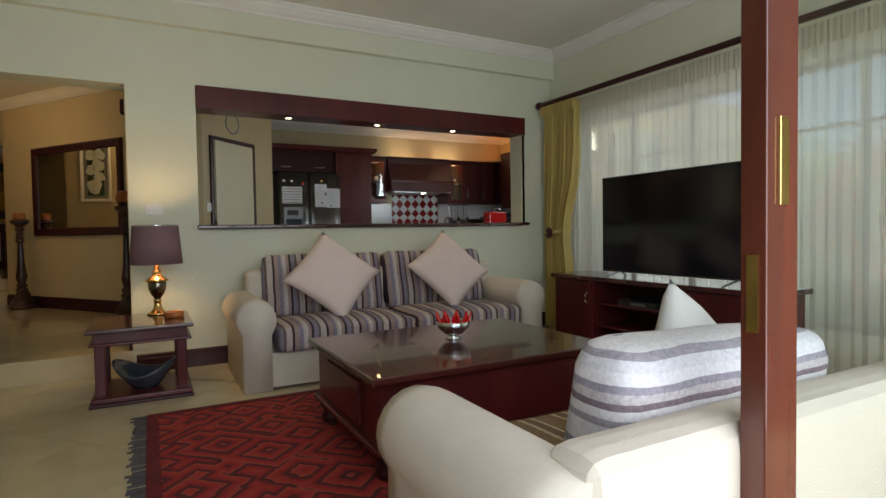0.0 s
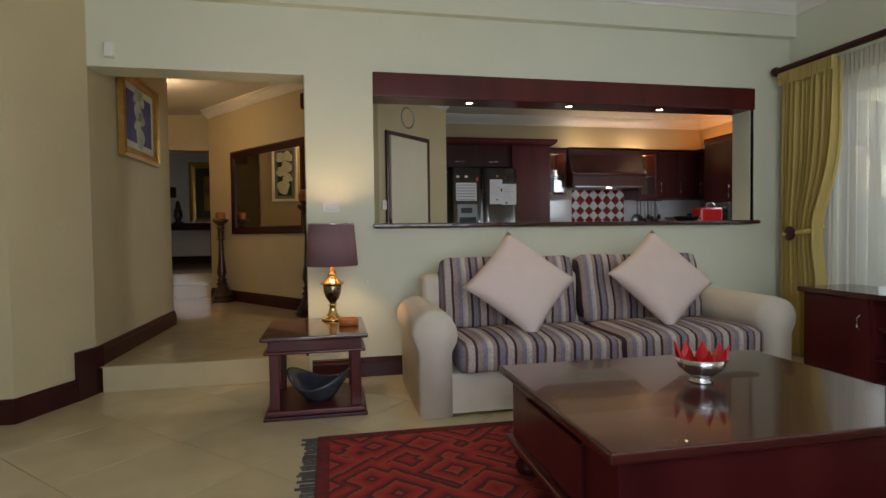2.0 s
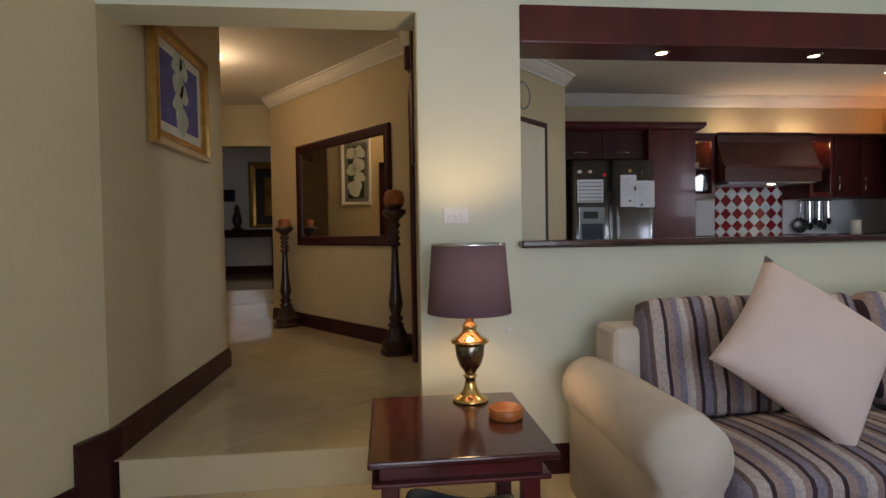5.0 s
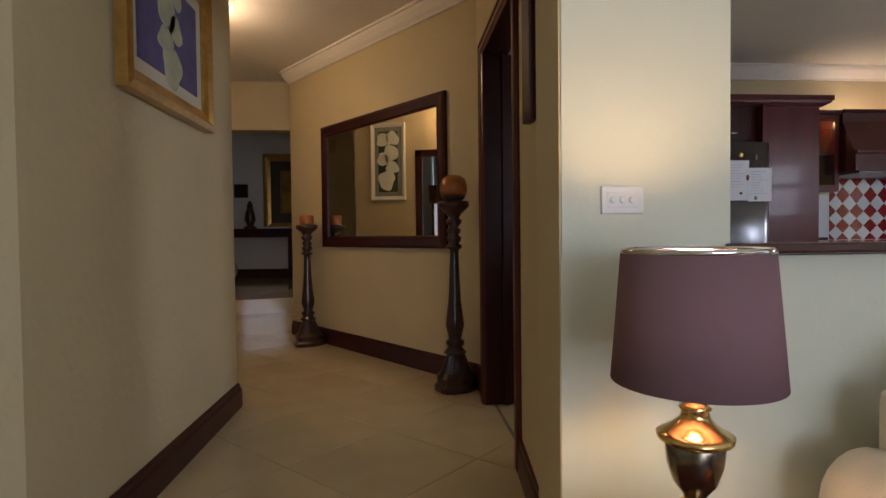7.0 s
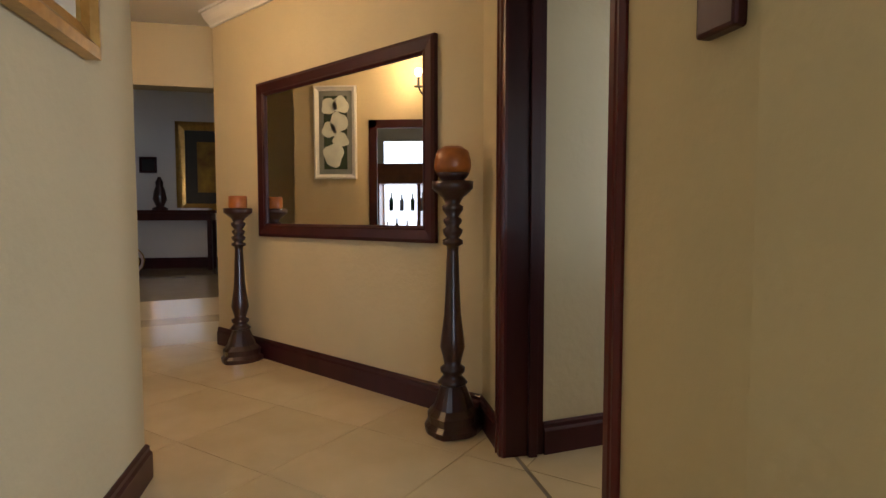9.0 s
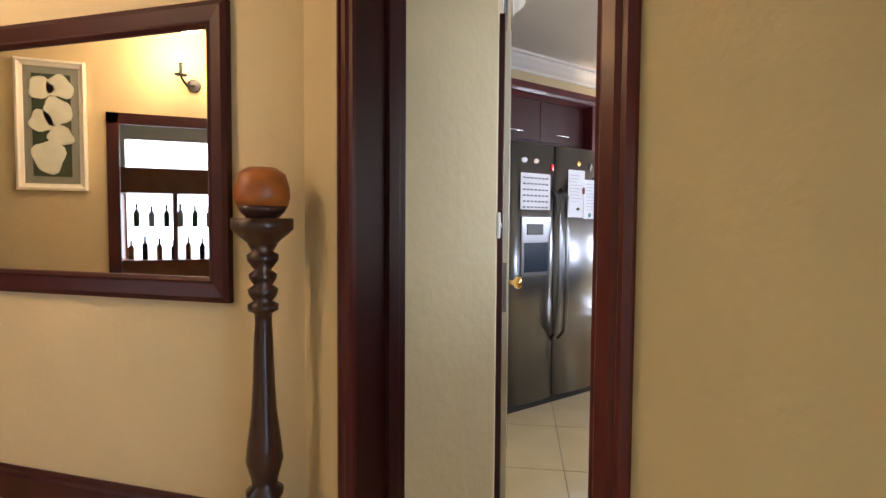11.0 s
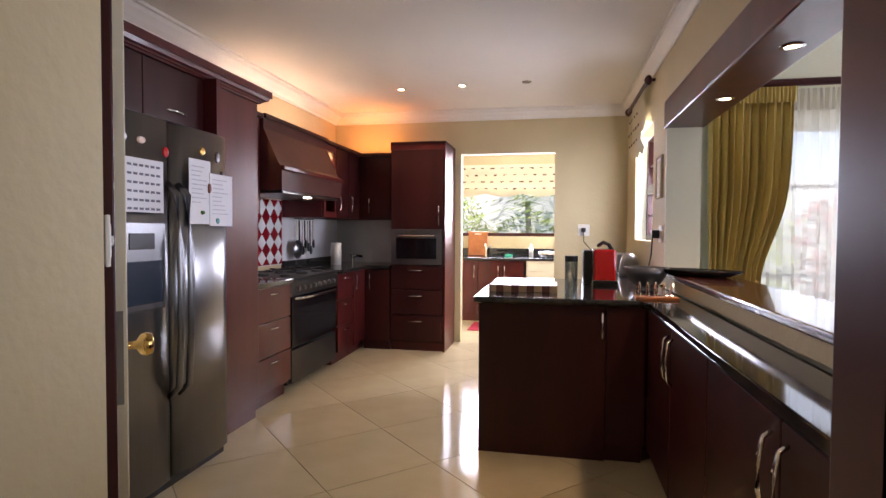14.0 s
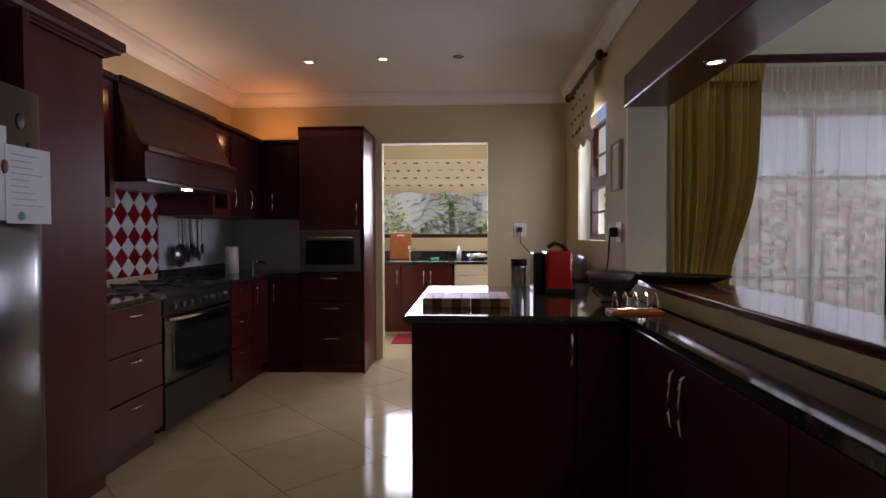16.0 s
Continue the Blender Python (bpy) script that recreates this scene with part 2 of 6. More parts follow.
def link(name, bm, material, parent=None, label="", smooth=False):
    me = bpy.data.meshes.new(name)
    root = parent
    while root is not None and root.parent is not None:
        root = root.parent
    if SITE["kitchen"] and (root is None or root.matrix_basis.translation.length < 1e-6):
        for v in bm.verts:
            v.co = settle(v.co)
    bmesh.ops.recalc_face_normals(bm, faces=bm.faces)
    bm.to_mesh(me)
    bm.free()
    for m in (material if isinstance(material, (list, tuple)) else [material]):
        me.materials.append(m)
    if smooth:
        for p in me.polygons:
            p.use_smooth = True
    ob = new(name, me)
    if parent is not None:
        ob.parent = parent
    if label:
        ob["label"] = label
    return ob


def part(name, bm, material, parent, label="", smooth=False):
    return link(name, bm, material, parent, label, smooth)


def thing(name, m, label, category, group=""):
    ob = new(name)
    if SITE["kitchen"] and m.translation.length > 1e-6:
        m = m.copy()
        m.translation = settle(m.translation)
    ob.matrix_world = m
    ob.empty_display_size = 0.1
    return tagged(ob, label, category, group)


def setting(ob, label="", category=""):
    return tagged(ob, label, category, kind="structure")


def cube(bm, x0, y0, z0, x1, y1, z1, bevel=0.0, seg=2, mi=0):
    vs = [bm.verts.new((x, y, z)) for x in (x0, x1) for y in (y0, y1) for z in (z0, z1)]
    fs = [bm.faces.new([vs[i] for i in q]) for q in ((0, 1, 3, 2), (4, 6, 7, 5), (0, 4, 5, 1), (2, 3, 7, 6), (0, 2, 6, 4), (1, 5, 7, 3))]
    for f in fs:
        f.material_index = mi
    if bevel:
        es = list({e for f in fs for e in f.edges})
        bmesh.ops.bevel(bm, geom=es, offset=bevel, segments=seg, affect="EDGES", profile=0.6)
    return bm


def box(x0, y0, z0, x1, y1, z1, bevel=0.0, seg=2):
    return cube(bmesh.new(), x0, y0, z0, x1, y1, z1, bevel, seg)


def lathe(profile, n=32, bm=None, cx=0, cy=0, cap=True):
    bm = bm or bmesh.new()
    rings = []
    for r, z in profile:
        rings.append([bm.verts.new((cx + r * math.cos(2 * math.pi * i / n), cy + r * math.sin(2 * math.pi * i / n), z)) for i in range(n)])
    for a, b in zip(rings, rings[1:]):
        for i in range(n):
            bm.faces.new((a[i], a[(i + 1) % n], b[(i + 1) % n], b[i]))
    if cap and profile[0][0] > 1e-4:
        bm.faces.new(rings[0])
    if cap and profile[-1][0] > 1e-4:
        bm.faces.new(rings[-1])
    bmesh.ops.remove_doubles(bm, verts=bm.verts, dist=1e-5)
    return bm


def prism(points, z0, z1, bevel=0.0):
    """A plan outline pulled up from z0 to z1."""
    bm = bmesh.new()
    lo = [bm.verts.new((x, y, z0)) for x, y in points]
    hi = [bm.verts.new((x, y, z1)) for x, y in points]
    bm.faces.new(lo), bm.faces.new(hi)
    n = len(points)
    for i in range(n):
        bm.faces.new((lo[i], lo[(i + 1) % n], hi[(i + 1) % n], hi[i]))
    if bevel:
        bmesh.ops.bevel(bm, geom=list(bm.edges), offset=bevel, segments=2, affect="EDGES")
    return bm


def sweep(profile, path, closed=False):
    """A moulding: profile of (outward, up) carried along a plan path of (x, y), outward to the right of the walk."""
    bm = bmesh.new()
    n = len(path)
    rings = []
    for i, (x, y) in enumerate(path):
        a = Vector(path[i]) - Vector(path[i - 1]) if (i > 0 or closed) else Vector(path[1]) - Vector(path[0])
        b = Vector(path[(i + 1) % n]) - Vector(path[i]) if (i < n - 1 or closed) else a
        a, b = a.normalized(), b.normalized()
        na, nb = Vector((a.y, -a.x)), Vector((b.y, -b.x))
        m = (na + nb)
        m = m / max(0.2, m.dot(na))
        rings.append([bm.verts.new((x + m.x * o, y + m.y * o, z)) for o, z in profile])
    k = len(profile)
    for i in range(n if closed else n - 1):
        A, B = rings[i], rings[(i + 1) % n]
        for j in range(k):
            bm.faces.new((A[j], A[(j + 1) % k], B[(j + 1) % k], B[j]))
    if not closed:
        bm.faces.new(rings[0]), bm.faces.new(rings[-1])
    return bm


def tube(points, r, n=8):
    bm = bmesh.new()
    pts = [Vector(p) for p in points]
    rings = []
    for i, p in enumerate(pts):
        d = (pts[min(i + 1, len(pts) - 1)] - pts[max(i - 1, 0)]).normalized()
        u = d.cross(Vector((0, 0, 1)))
        u = u.normalized() if u.length > 0.05 else d.cross(Vector((0, 1, 0))).normalized()
        v = d.cross(u)
        rr = r[i] if isinstance(r, (list, tuple)) else r
        rings.append([bm.verts.new(p + u * rr * math.cos(2 * math.pi * k / n) + v * rr * math.sin(2 * math.pi * k / n)) for k in range(n)])
    for a, b in zip(rings, rings[1:]):
        for k in range(n):
            bm.faces.new((a[k], a[(k + 1) % n], b[(k + 1) % n], b[k]))
    bm.faces.new(rings[0]), bm.faces.new(rings[-1])
    return bm


def turn(bm, m):
    bmesh.ops.transform(bm, matrix=m, verts=bm.verts)
    return bm


def cushion(w, h, d, n=14, pinch=0.0):
    """A soft pillow in the x z plane, thick along y."""
    bm = bmesh.new()
    grid = {}
    for s in (-1, 1):
        for i in range(n + 1):
            for j in range(n + 1):
                u, v = 2 * i / n - 1, 2 * j / n - 1
                t = max(0, (1 - abs(u) ** 2.6) * (1 - abs(v) ** 2.6)) ** 0.55
                edge = 1 - pinch * (1 - (u * u) * (v * v)) * max(abs(u), abs(v)) ** 6
                wob = 0.012 * noise.noise((u * 2.3, v * 2.3, s * 3.1 + w))
                grid[s, i, j] = bm.verts.new((u * w / 2 * edge, s * (d / 2 * t + 0.004) + wob * t, v * h / 2 * edge))
        for i in range(n):
            for j in range(n):
                bm.faces.new((grid[s, i, j], grid[s, i + 1, j], grid[s, i + 1, j + 1], grid[s, i, j + 1]))
    bmesh.ops.remove_doubles(bm, verts=bm.verts, dist=0.0081)
    return bm


def soft_box(x0, y0, z0, x1, y1, z1, r=0.05, puff=0.02, nx=16, ny=8):
    """An upholstered block: rounded edges and a slightly domed top."""
    bm = box(x0, y0, z0, x1, y1, z1)
    bmesh.ops.subdivide_edges(bm, edges=[e for e in bm.edges if abs(e.verts[0].co.x - e.verts[1].co.x) > 1e-4], cuts=nx, use_grid_fill=True)
    bmesh.ops.subdivide_edges(bm, edges=[e for e in bm.edges if abs(e.verts[0].co.y - e.verts[1].co.y) > 1e-4], cuts=ny, use_grid_fill=True)
    bmesh.ops.subdivide_edges(bm, edges=[e for e in bm.edges if abs(e.verts[0].co.z - e.verts[1].co.z) > 1e-4], cuts=4, use_grid_fill=True)
    c = Vector(((x0 + x1) / 2, (y0 + y1) / 2, (z0 + z1) / 2))
    hx, hy, hz = (x1 - x0) / 2, (y1 - y0) / 2, (z1 - z0) / 2
    for v in bm.verts:
        p = v.co - c
        q = Vector((max(-hx + r, min(hx - r, p.x)), max(-hy + r, min(hy - r, p.y)), max(-hz + r, min(hz - r, p.z))))
        d = p - q
        if d.length > 1e-6:
            p = q + d.normalized() * min(d.length, r)
        p.z += puff * (1 - (p.x / hx) ** 2) * (1 - (p.y / hy) ** 2) * (1 if p.z > 0 else 0)
        p += Vector(noise.noise_vector(v.co * 3.5)) * 0.008
        v.co = c + p
    return bm


# ---- large structure ----
K = 0.18          # upper floor
CL, CH, CK = 3.03, 2.87, 2.735   # ceilings: living room, hall, kitchen
XL = -0.92

# floors and ground
setting(link("ground", box(-60, -60, -0.5, 60, 60, -0.12), M_GREEN), "green lawn around the house", "ground")
setting(link("patio", box(-6, -6, -0.12, 9, 0.55, -0.03), M_PAVE), "paved patio outside the living room", "patio")
floor_living = setting(link("floor_living", box(-4.2, 0.5, -0.12, 4.85, 6.05, -0.004), M_GROUT), "living room floor of polished cream tiles", "floor")
floor_hall = setting(link("floor_hall", prism([(-6, 6.03), (0.62, 6.03), (0.62, 10.9), (-6, 10.9)], -0.12, K - 0.004), M_GROUT), "raised hall floor of polished cream tiles", "floor")
floor_kitchen = setting(link("floor_kitchen", prism([(0.62, 6.03), (9.2, 6.03), (9.2, 9.6), (0.62, 9.6)], -0.12, K - 0.004), M_GROUT), "kitchen floor of polished cream tiles", "floor")
far_steps = setting(link("floor_far_room", prism([(-3.6, 9.75), (-1.95, 10.18), (-0.9, 10.46), (0.2, 10.8), (0.2, 15.5), (-5.5, 15.5), (-5.5, 9.4)], 0, K + 0.17), M_TILE), "raised tiled floor of the far room", "floor")
setting(link("floor_far_room_upper", prism([(-3.6, 10.1), (-1.95, 10.53), (-0.9, 10.81), (0.2, 11.15), (0.2, 15.5), (-5.5, 15.5), (-5.5, 9.8)], K + 0.168, K + 0.33), M_TILE), "upper tread of the far room", "floor")

# the living room's back wall with the serving hatch and the hall opening
setting(link("wall_hatch_lower", box(0.5, 6.0, 0, 4.27, 6.20, 1.12), M_WALL2), "pale plaster wall below the serving hatch", "wall")
setting(link("wall_hatch_pier", box(0.503, 6.0, 1.12, 1.0, 6.25, 2.30), M_WALL2), "pale plaster pier beside the serving hatch", "wall")
setting(link("wall_hatch_upper", box(-0.95, 6.0, 2.30, 4.9, 6.20, CL), M_WALL2), "pale plaster wall above the serving hatch", "wall")
setting(link("wall_hall_header", box(-0.95, 6.0, 2.255, 0.503, 6.25, 2.30), M_WALL2), "underside of the hall opening", "wall")
setting(link("wall_hatch_east_low", box(4.80, 6.0, 0, 5.75, 6.20, 1.34), M_WALL2), "plaster wall under the kitchen window", "wall")
setting(link("wall_hatch_east_end", box(5.75, 6.0, 0, 6.9, 6.20, 2.30), M_WALL2), "plaster wall beside the kitchen window", "wall")
setting(link("wall_hatch_east", box(4.27, 6.0, 0, 4.80, 6.20, 2.30), M_WALL2), "plaster wall between living room and kitchen", "wall")
setting(link("bulkhead", box(-0.95, 5.93, 2.74, 4.66, 6.0, CL), M_WALL2), "plaster bulkhead along the living room wall", "bulkhead")
SITE["kitchen"] = True
setting(link("wall_kitchen_skin", box(4.285, 6.25, K, 4.88, 6.262, 2.32), M_WALL), "cream kitchen wall beside the hatch", "wall")
setting(link("wall_kitchen_skin_low", box(4.88, 6.25, K, 5.53, 6.262, 1.38), M_WALL), "cream kitchen wall under the window", "wall")
setting(link("wall_kitchen_skin_high", box(0.8, 6.25, 2.32, 6.66, 6.262, CK), M_WALL), "cream kitchen wall above the hatch", "wall")
setting(link("wall_kitchen_skin_end", box(5.53, 6.25, K, 6.66, 6.262, 2.32), M_WALL), "cream kitchen wall in the corner", "wall")
SITE["kitchen"] = False
# hall wall on the pier's side and the kitchen doorway
setting(link("wall_hall_pier", prism([(0.503, 6.20), (0.60, 6.20), (0.60, 6.807), (0.56, 6.807)], K, CH), M_WALL), "cream plaster hall wall", "wall")
setting(link("wall_door_header", prism([(0.56, 6.807), (0.70, 6.807), (0.735, 7.703), (0.56, 7.703)], 2.26, CH), M_WALL), "cream plaster above the kitchen doorway", "wall")
setting(link("wall_door_left", prism([(0.56, 7.703), (0.735, 7.703), (0.80, 8.2), (0.58, 8.114)], K, CH), M_WALL), "cream plaster beside the kitchen doorway", "wall")
# stands for the open cream kitchen door leaf, shaped as a wall slab
setting(link("open_leaf_slab", prism([(0.735, 7.703), (1.185, 7.765), (1.22, 7.80), (1.25, 7.92), (0.745, 7.85)], K, CK), M_WALL), "cream open kitchen door leaf built as a plaster slab", "wall")
_a, _b = Vector((1.22, 7.80)), Vector((1.939, 8.495))
_d = (_b - _a).normalized()
_n = Vector((-_d.y, _d.x))


def along(s, o):
    p = _a + _d * s + _n * o
    return (p.x, p.y)


setting(link("wall_clock_left", prism([along(0, 0), along(0.06, 0), along(0.06, 0.12), along(0, 0.12)], K, CK), M_WALL), "narrow cream wall beside the pantry door", "wall")
setting(link("wall_clock_top", prism([along(0.06, 0), along(0.86, 0), along(0.86, 0.12), along(0.06, 0.12)], 2.21, CK), M_WALL), "cream wall above the pantry door", "wall")
setting(link("wall_clock_right", prism([along(0.86, 0), along(1.25, 0), along(1.25, 0.12), along(0.86, 0.12)], K, CK), M_WALL), "cream wall between pantry door and cupboards", "wall")
setting(link("wall_pantry_back", prism([(0.9, 8.4), (1.9, 9.4), (1.8, 9.5), (0.8, 8.5)], K, CK), M_WALL), "cream wall behind the pantry door", "wall")
setting(link("wall_kitchen_west", prism([(0.66, 6.25), (0.80, 6.25), (0.80, 6.3), (0.62, 6.5)], K, CK), M_WALL), "cream kitchen wall beside the doorway", "wall")
setting(link("wall_west_e", box(-3.1, 9.95, K, -3.0, 13.0, 3.4), M_WALL), "cream side wall of the far passage", "wall")
setting(link("hall_jamb_skin", box(0.496, 6.003, K, 0.502, 6.25, 2.254), M_WALL), "olive plaster jamb of the hall opening", "jamb")
# mirror wall
setting(link("wall_mirror", prism([(0.58, 8.114), (-1.046, 10.292), (-0.90, 10.41), (0.80, 8.2)], K, 3.4), M_WALL), "cream plaster wall that carries the mirror", "wall")
# left hall wall
setting(link("wall_hall_left", prism([(XL, 7.82), (XL - 0.02, 6.0), (-1.16, 5.43), (-4.2, 5.43), (-4.2, 5.63), (-1.36, 5.65), (XL - 0.22, 6.1), (XL - 0.22, 7.82)], 0, CL), M_WALL), "olive cream plaster wall with the gilt painting", "wall")
setting(link("wall_hall_left_back", box(-2.02, 7.60, K, XL - 0.22, 7.82, CH), M_WALL), "cream hall wall", "wall")
# hall west wall with the bar doorway
setting(link("wall_west_a", box(-2.22, 7.60, K, -2.02, 8.15, CH), M_WALL), "cream hall wall beside the bar doorway", "wall")
setting(link("wall_west_b", box(-2.22, 8.15, 2.18, -2.02, 9.2, CH), M_WALL), "cream hall wall above the bar doorway", "wall")
setting(link("wall_west_c", box(-2.22, 9.2, K, -2.02, 9.95, CH), M_WALL), "cream hall wall with the white flower picture", "wall")
setting(link("wall_west_d", box(-3.6, 9.75, K, -2.22, 9.95, CH), M_WALL), "cream wall of the far passage", "wall")
# far room
setting(link("wall_far_arch", box(-3.6, 10.6, 2.35, -1.1, 10.8, 3.4), M_WALL), "cream lintel over the far opening", "wall")
setting(link("wall_far", box(-5.5, 14.0, 0.4, 1.0, 14.2, 3.6), M_CEIL), "pale wall of the far room", "wall")
setting(link("wall_far_west", box(-5.6, 9.8, 0.3, -5.4, 14.2, 3.6), M_CEIL), "pale side wall of the far room", "wall")
setting(link("wall_far_east", box(0.2, 8.9, 0.3, 0.35, 14.2, 3.6), M_CEIL), "pale side wall of the far room", "wall")
setting(link("ceiling_far", box(-5.6, 10.6, 3.4, 1.0, 14.2, 3.5), M_CEIL), "pale ceiling of the far room", "ceiling")
setting(link("ceiling_hall", box(-6, 6.2, CH, 0.8, 10.8, CH + 0.1), M_CEIL), "pale hall ceiling", "ceiling")
setting(link("ceiling_living", box(-4.3, 0.4, CL, 4.9, 6.2, CL + 0.1), M_CEIL), "white living room ceiling", "ceiling")
setting(link("ceiling_kitchen", box(0.8, 6.25, CK, 9.2, 9.6, CK + 0.1), M_CEIL), "white kitchen ceiling", "ceiling")
# bar room behind the doorway
setting(link("wall_bar_back", box(-5.6, 7.0, K, -5.4, 9.75, CH), M_WALL2), "pale wall of the bar room", "wall")
setting(link("wall_bar_south", box(-5.5, 7.4, K, -2.2, 7.6, CH), M_WALL2), "pale side wall of the bar room", "wall")
# living room envelope
setting(link("wall_living_west", box(-4.3, 0.5, 0, -4.1, 5.6, CL), M_WALL2), "pale plaster living room wall", "wall")
# unseen south wall; its west piece is widened to hold back daylight
setting(link("wall_south_header", box(-4.2, 0.3, 2.35, 4.9, 0.5, CL), M_WALL2), "plaster above the patio opening", "wall")
setting(link("unseen_wall_south_west", box(-4.2, 0.3, 0, -0.9, 0.5, 2.35), M_WALL2), "unseen plaster limiting the daylight beside the patio opening", "wall")
setting(link("wall_south_east", box(3.2, 0.3, 0, 4.9, 0.5, 2.35), M_WALL2), "unseen plaster limiting the daylight beside the patio opening", "wall")
setting(link("wall_east_north", box(4.66, 5.55, 0, 4.86, 6.0, CL), M_WALL2), "pale plaster wall beside the window", "wall")
setting(link("wall_east_top", box(4.66, 2.3, 2.2, 4.86, 5.55, CL), M_WALL2), "pale plaster wall above the window", "wall")
setting(link("wall_east_sill", box(4.66, 2.3, 0, 4.86, 5.55, 0.35), M_WALL2), "pale plaster wall below the window", "wall")
setting(link("wall_east_south", box(4.66, 0.5, 0, 4.86, 2.3, CL), M_WALL2), "pale plaster wall beside the window", "wall")
SITE["kitchen"] = True
# kitchen envelope
setting(link("wall_kitchen_north", box(0.6, 9.4, K, 9.2, 9.6, CK), M_WALL), "cream kitchen wall behind the cupboards", "wall")
setting(link("wall_kitchen_east_a", box(6.666, 7.95, K, 6.80, 9.4, CK), M_WALL), "cream kitchen wall beside the scullery opening", "wall")
setting(link("wall_kitchen_east_b", box(6.666, 6.0, K, 6.80, 7.045, CK), M_WALL), "cream kitchen wall beside the scullery opening", "wall")
setting(link("wall_kitchen_east_top", box(6.666, 7.045, 2.315, 6.80, 7.95, CK), M_WALL), "cream kitchen wall above the scullery opening", "wall")
setting(link("wall_scullery_low", box(8.8, 6.0, K, 9.0, 9.6, 1.40), M_WALL), "cream scullery wall below the window", "wall")
setting(link("wall_scullery_high", box(8.8, 6.0, 2.35, 9.0, 9.6, CK), M_WALL), "cream scullery wall above the window", "wall")
setting(link("wall_scullery_a", box(8.8, 8.5, 1.40, 9.0, 9.6, 2.35), M_WALL), "cream scullery wall beside the window", "wall")
setting(link("wall_scullery_b", box(8.8, 6.0, 1.40, 9.0, 6.92, 2.35), M_WALL), "cream scullery wall beside the window", "wall")
setting(link("wall_scullery_south", box(6.8, 5.9, K, 9.0, 6.0, CK), M_WALL), "cream scullery side wall", "wall")

SITE["kitchen"] = False
# steps and skirting
COVE = [(0, 0), (0, -0.11), (0.018, -0.11), (0.022, -0.095), (0.05, -0.075), (0.082, -0.04), (0.09, -0.018), (0.11, -0.018), (0.11, 0)]


def cornice(name, path, z, label):
    return setting(link(name, sweep([(o, z + u) for o, u in COVE], path), M_TRIM), label, "cornice")


cornice("cornice_living", [(-4.1, 5.43), (-1.16, 5.43), (XL, 5.93), (4.66, 5.93), (4.66, 0.5)], CL, "white moulded living room cornice")
cornice("cornice_mirror_wall", [(-1.046, 10.292), (0.58, 8.114), (0.56, 7.7), (0.56, 6.8), (0.503, 6.21)], CH, "white moulded hall cornice")
SITE["kitchen"] = True
cornice("cornice_kitchen", [(0.82, 6.262), (0.735, 7.70), (1.22, 7.80), (2.09, 8.64), (2.12, 9.4), (6.666, 9.4), (6.666, 6.262), (0.82, 6.262)], CK, "white moulded kitchen cornice")
SITE["kitchen"] = False
SKIRT = [(0, 0), (0.022, 0), (0.022, 0.105), (0.014, 0.118), (0.014, 0.135), (0.006, 0.145), (0, 0.145)]


def skirting(name, path, z):
    return setting(link(name, sweep([(o, z + u) for o, u in SKIRT], path), M_MAHOGD), "dark stained moulded skirting board", "skirting")


skirting("baseboard_hatch", [(0.52, 6.0), (4.6, 6.0)], 0)
skirting("baseboard_left", [(XL - 0.016, 6.05), (XL, 7.82), (XL - 0.5, 7.82)], K)
skirting("baseboard_left_lower", [(-4.0, 5.43), (-1.16, 5.43), (-1.0, 5.82)], 0)
setting(link("baseboard_riser", prism([(-1.0, 5.82), (XL - 0.018, 6.05), (XL + 0.012, 6.05), (-0.975, 5.81)], 0, K + 0.145), M_MAHOGD), "dark stepped skirting at the hall step", "skirting")
skirting("baseboard_mirror", [(-1.046, 10.292), (0.58, 8.114), (0.565, 7.775)], K)
skirting("baseboard_pier", [(0.555, 6.74), (0.496, 6.0)], K)
skirting("baseboard_open_leaf", [(0.737, 7.703), (1.185, 7.765)], K)
skirting("baseboard_east", [(6.326, 6.90), (6.326, 6.23)], K)
setting(link("step_riser", box(XL + 0.02, 5.995, 0, 0.5, 6.03, K - 0.002, 0.004), M_TILE), "cream tiled step up to the hall", "step")


# kitchen doorway: moulded architrave and lining
def architrave(name, x, y0, y1, z1, side):
    """Moulded boards round an opening in a wall along y; side -1 faces -x."""
    root = setting(new(name), "dark mahogany moulded door frame", "door frame")
    prof = [(0.0, 0.0), (0.012, 0.0), (0.018, 0.012), (0.026, 0.02), (0.026, 0.045), (0.020, 0.055), (0.028, 0.061), (0.028, 0.07), (0.014, 0.078), (0.0, 0.078)]
    for nm, yy, sg in (("jamb_board", y1, 1), ("jamb_board", y0, -1)):
        bm = bmesh.new()
        lo = [bm.verts.new((x + side * o, yy + sg * w, K)) for o, w in prof]
        hi = [bm.verts.new((x + side * o, yy + sg * w, z1 + w)) for o, w in prof]
        for i in range(len(prof)):
            j = (i + 1) % len(prof)
            bm.faces.new((lo[i], lo[j], hi[j], hi[i]))
        bm.faces.new(lo), bm.faces.new(hi)
        part(nm, bm, M_MAHOG, root)
    bm = bmesh.new()
    lo = [bm.verts.new((x + side * o, y0 - w, z1 + w)) for o, w in prof]
    hi = [bm.verts.new((x + side * o, y1 + w, z1 + w)) for o, w in prof]
    for i in range(len(prof)):
        j = (i + 1) % len(prof)
        bm.faces.new((lo[i], lo[j], hi[j], hi[i]))
    bm.faces.new(lo), bm.faces.new(hi)
    part("head_board", bm, M_MAHOG, root)
    return root


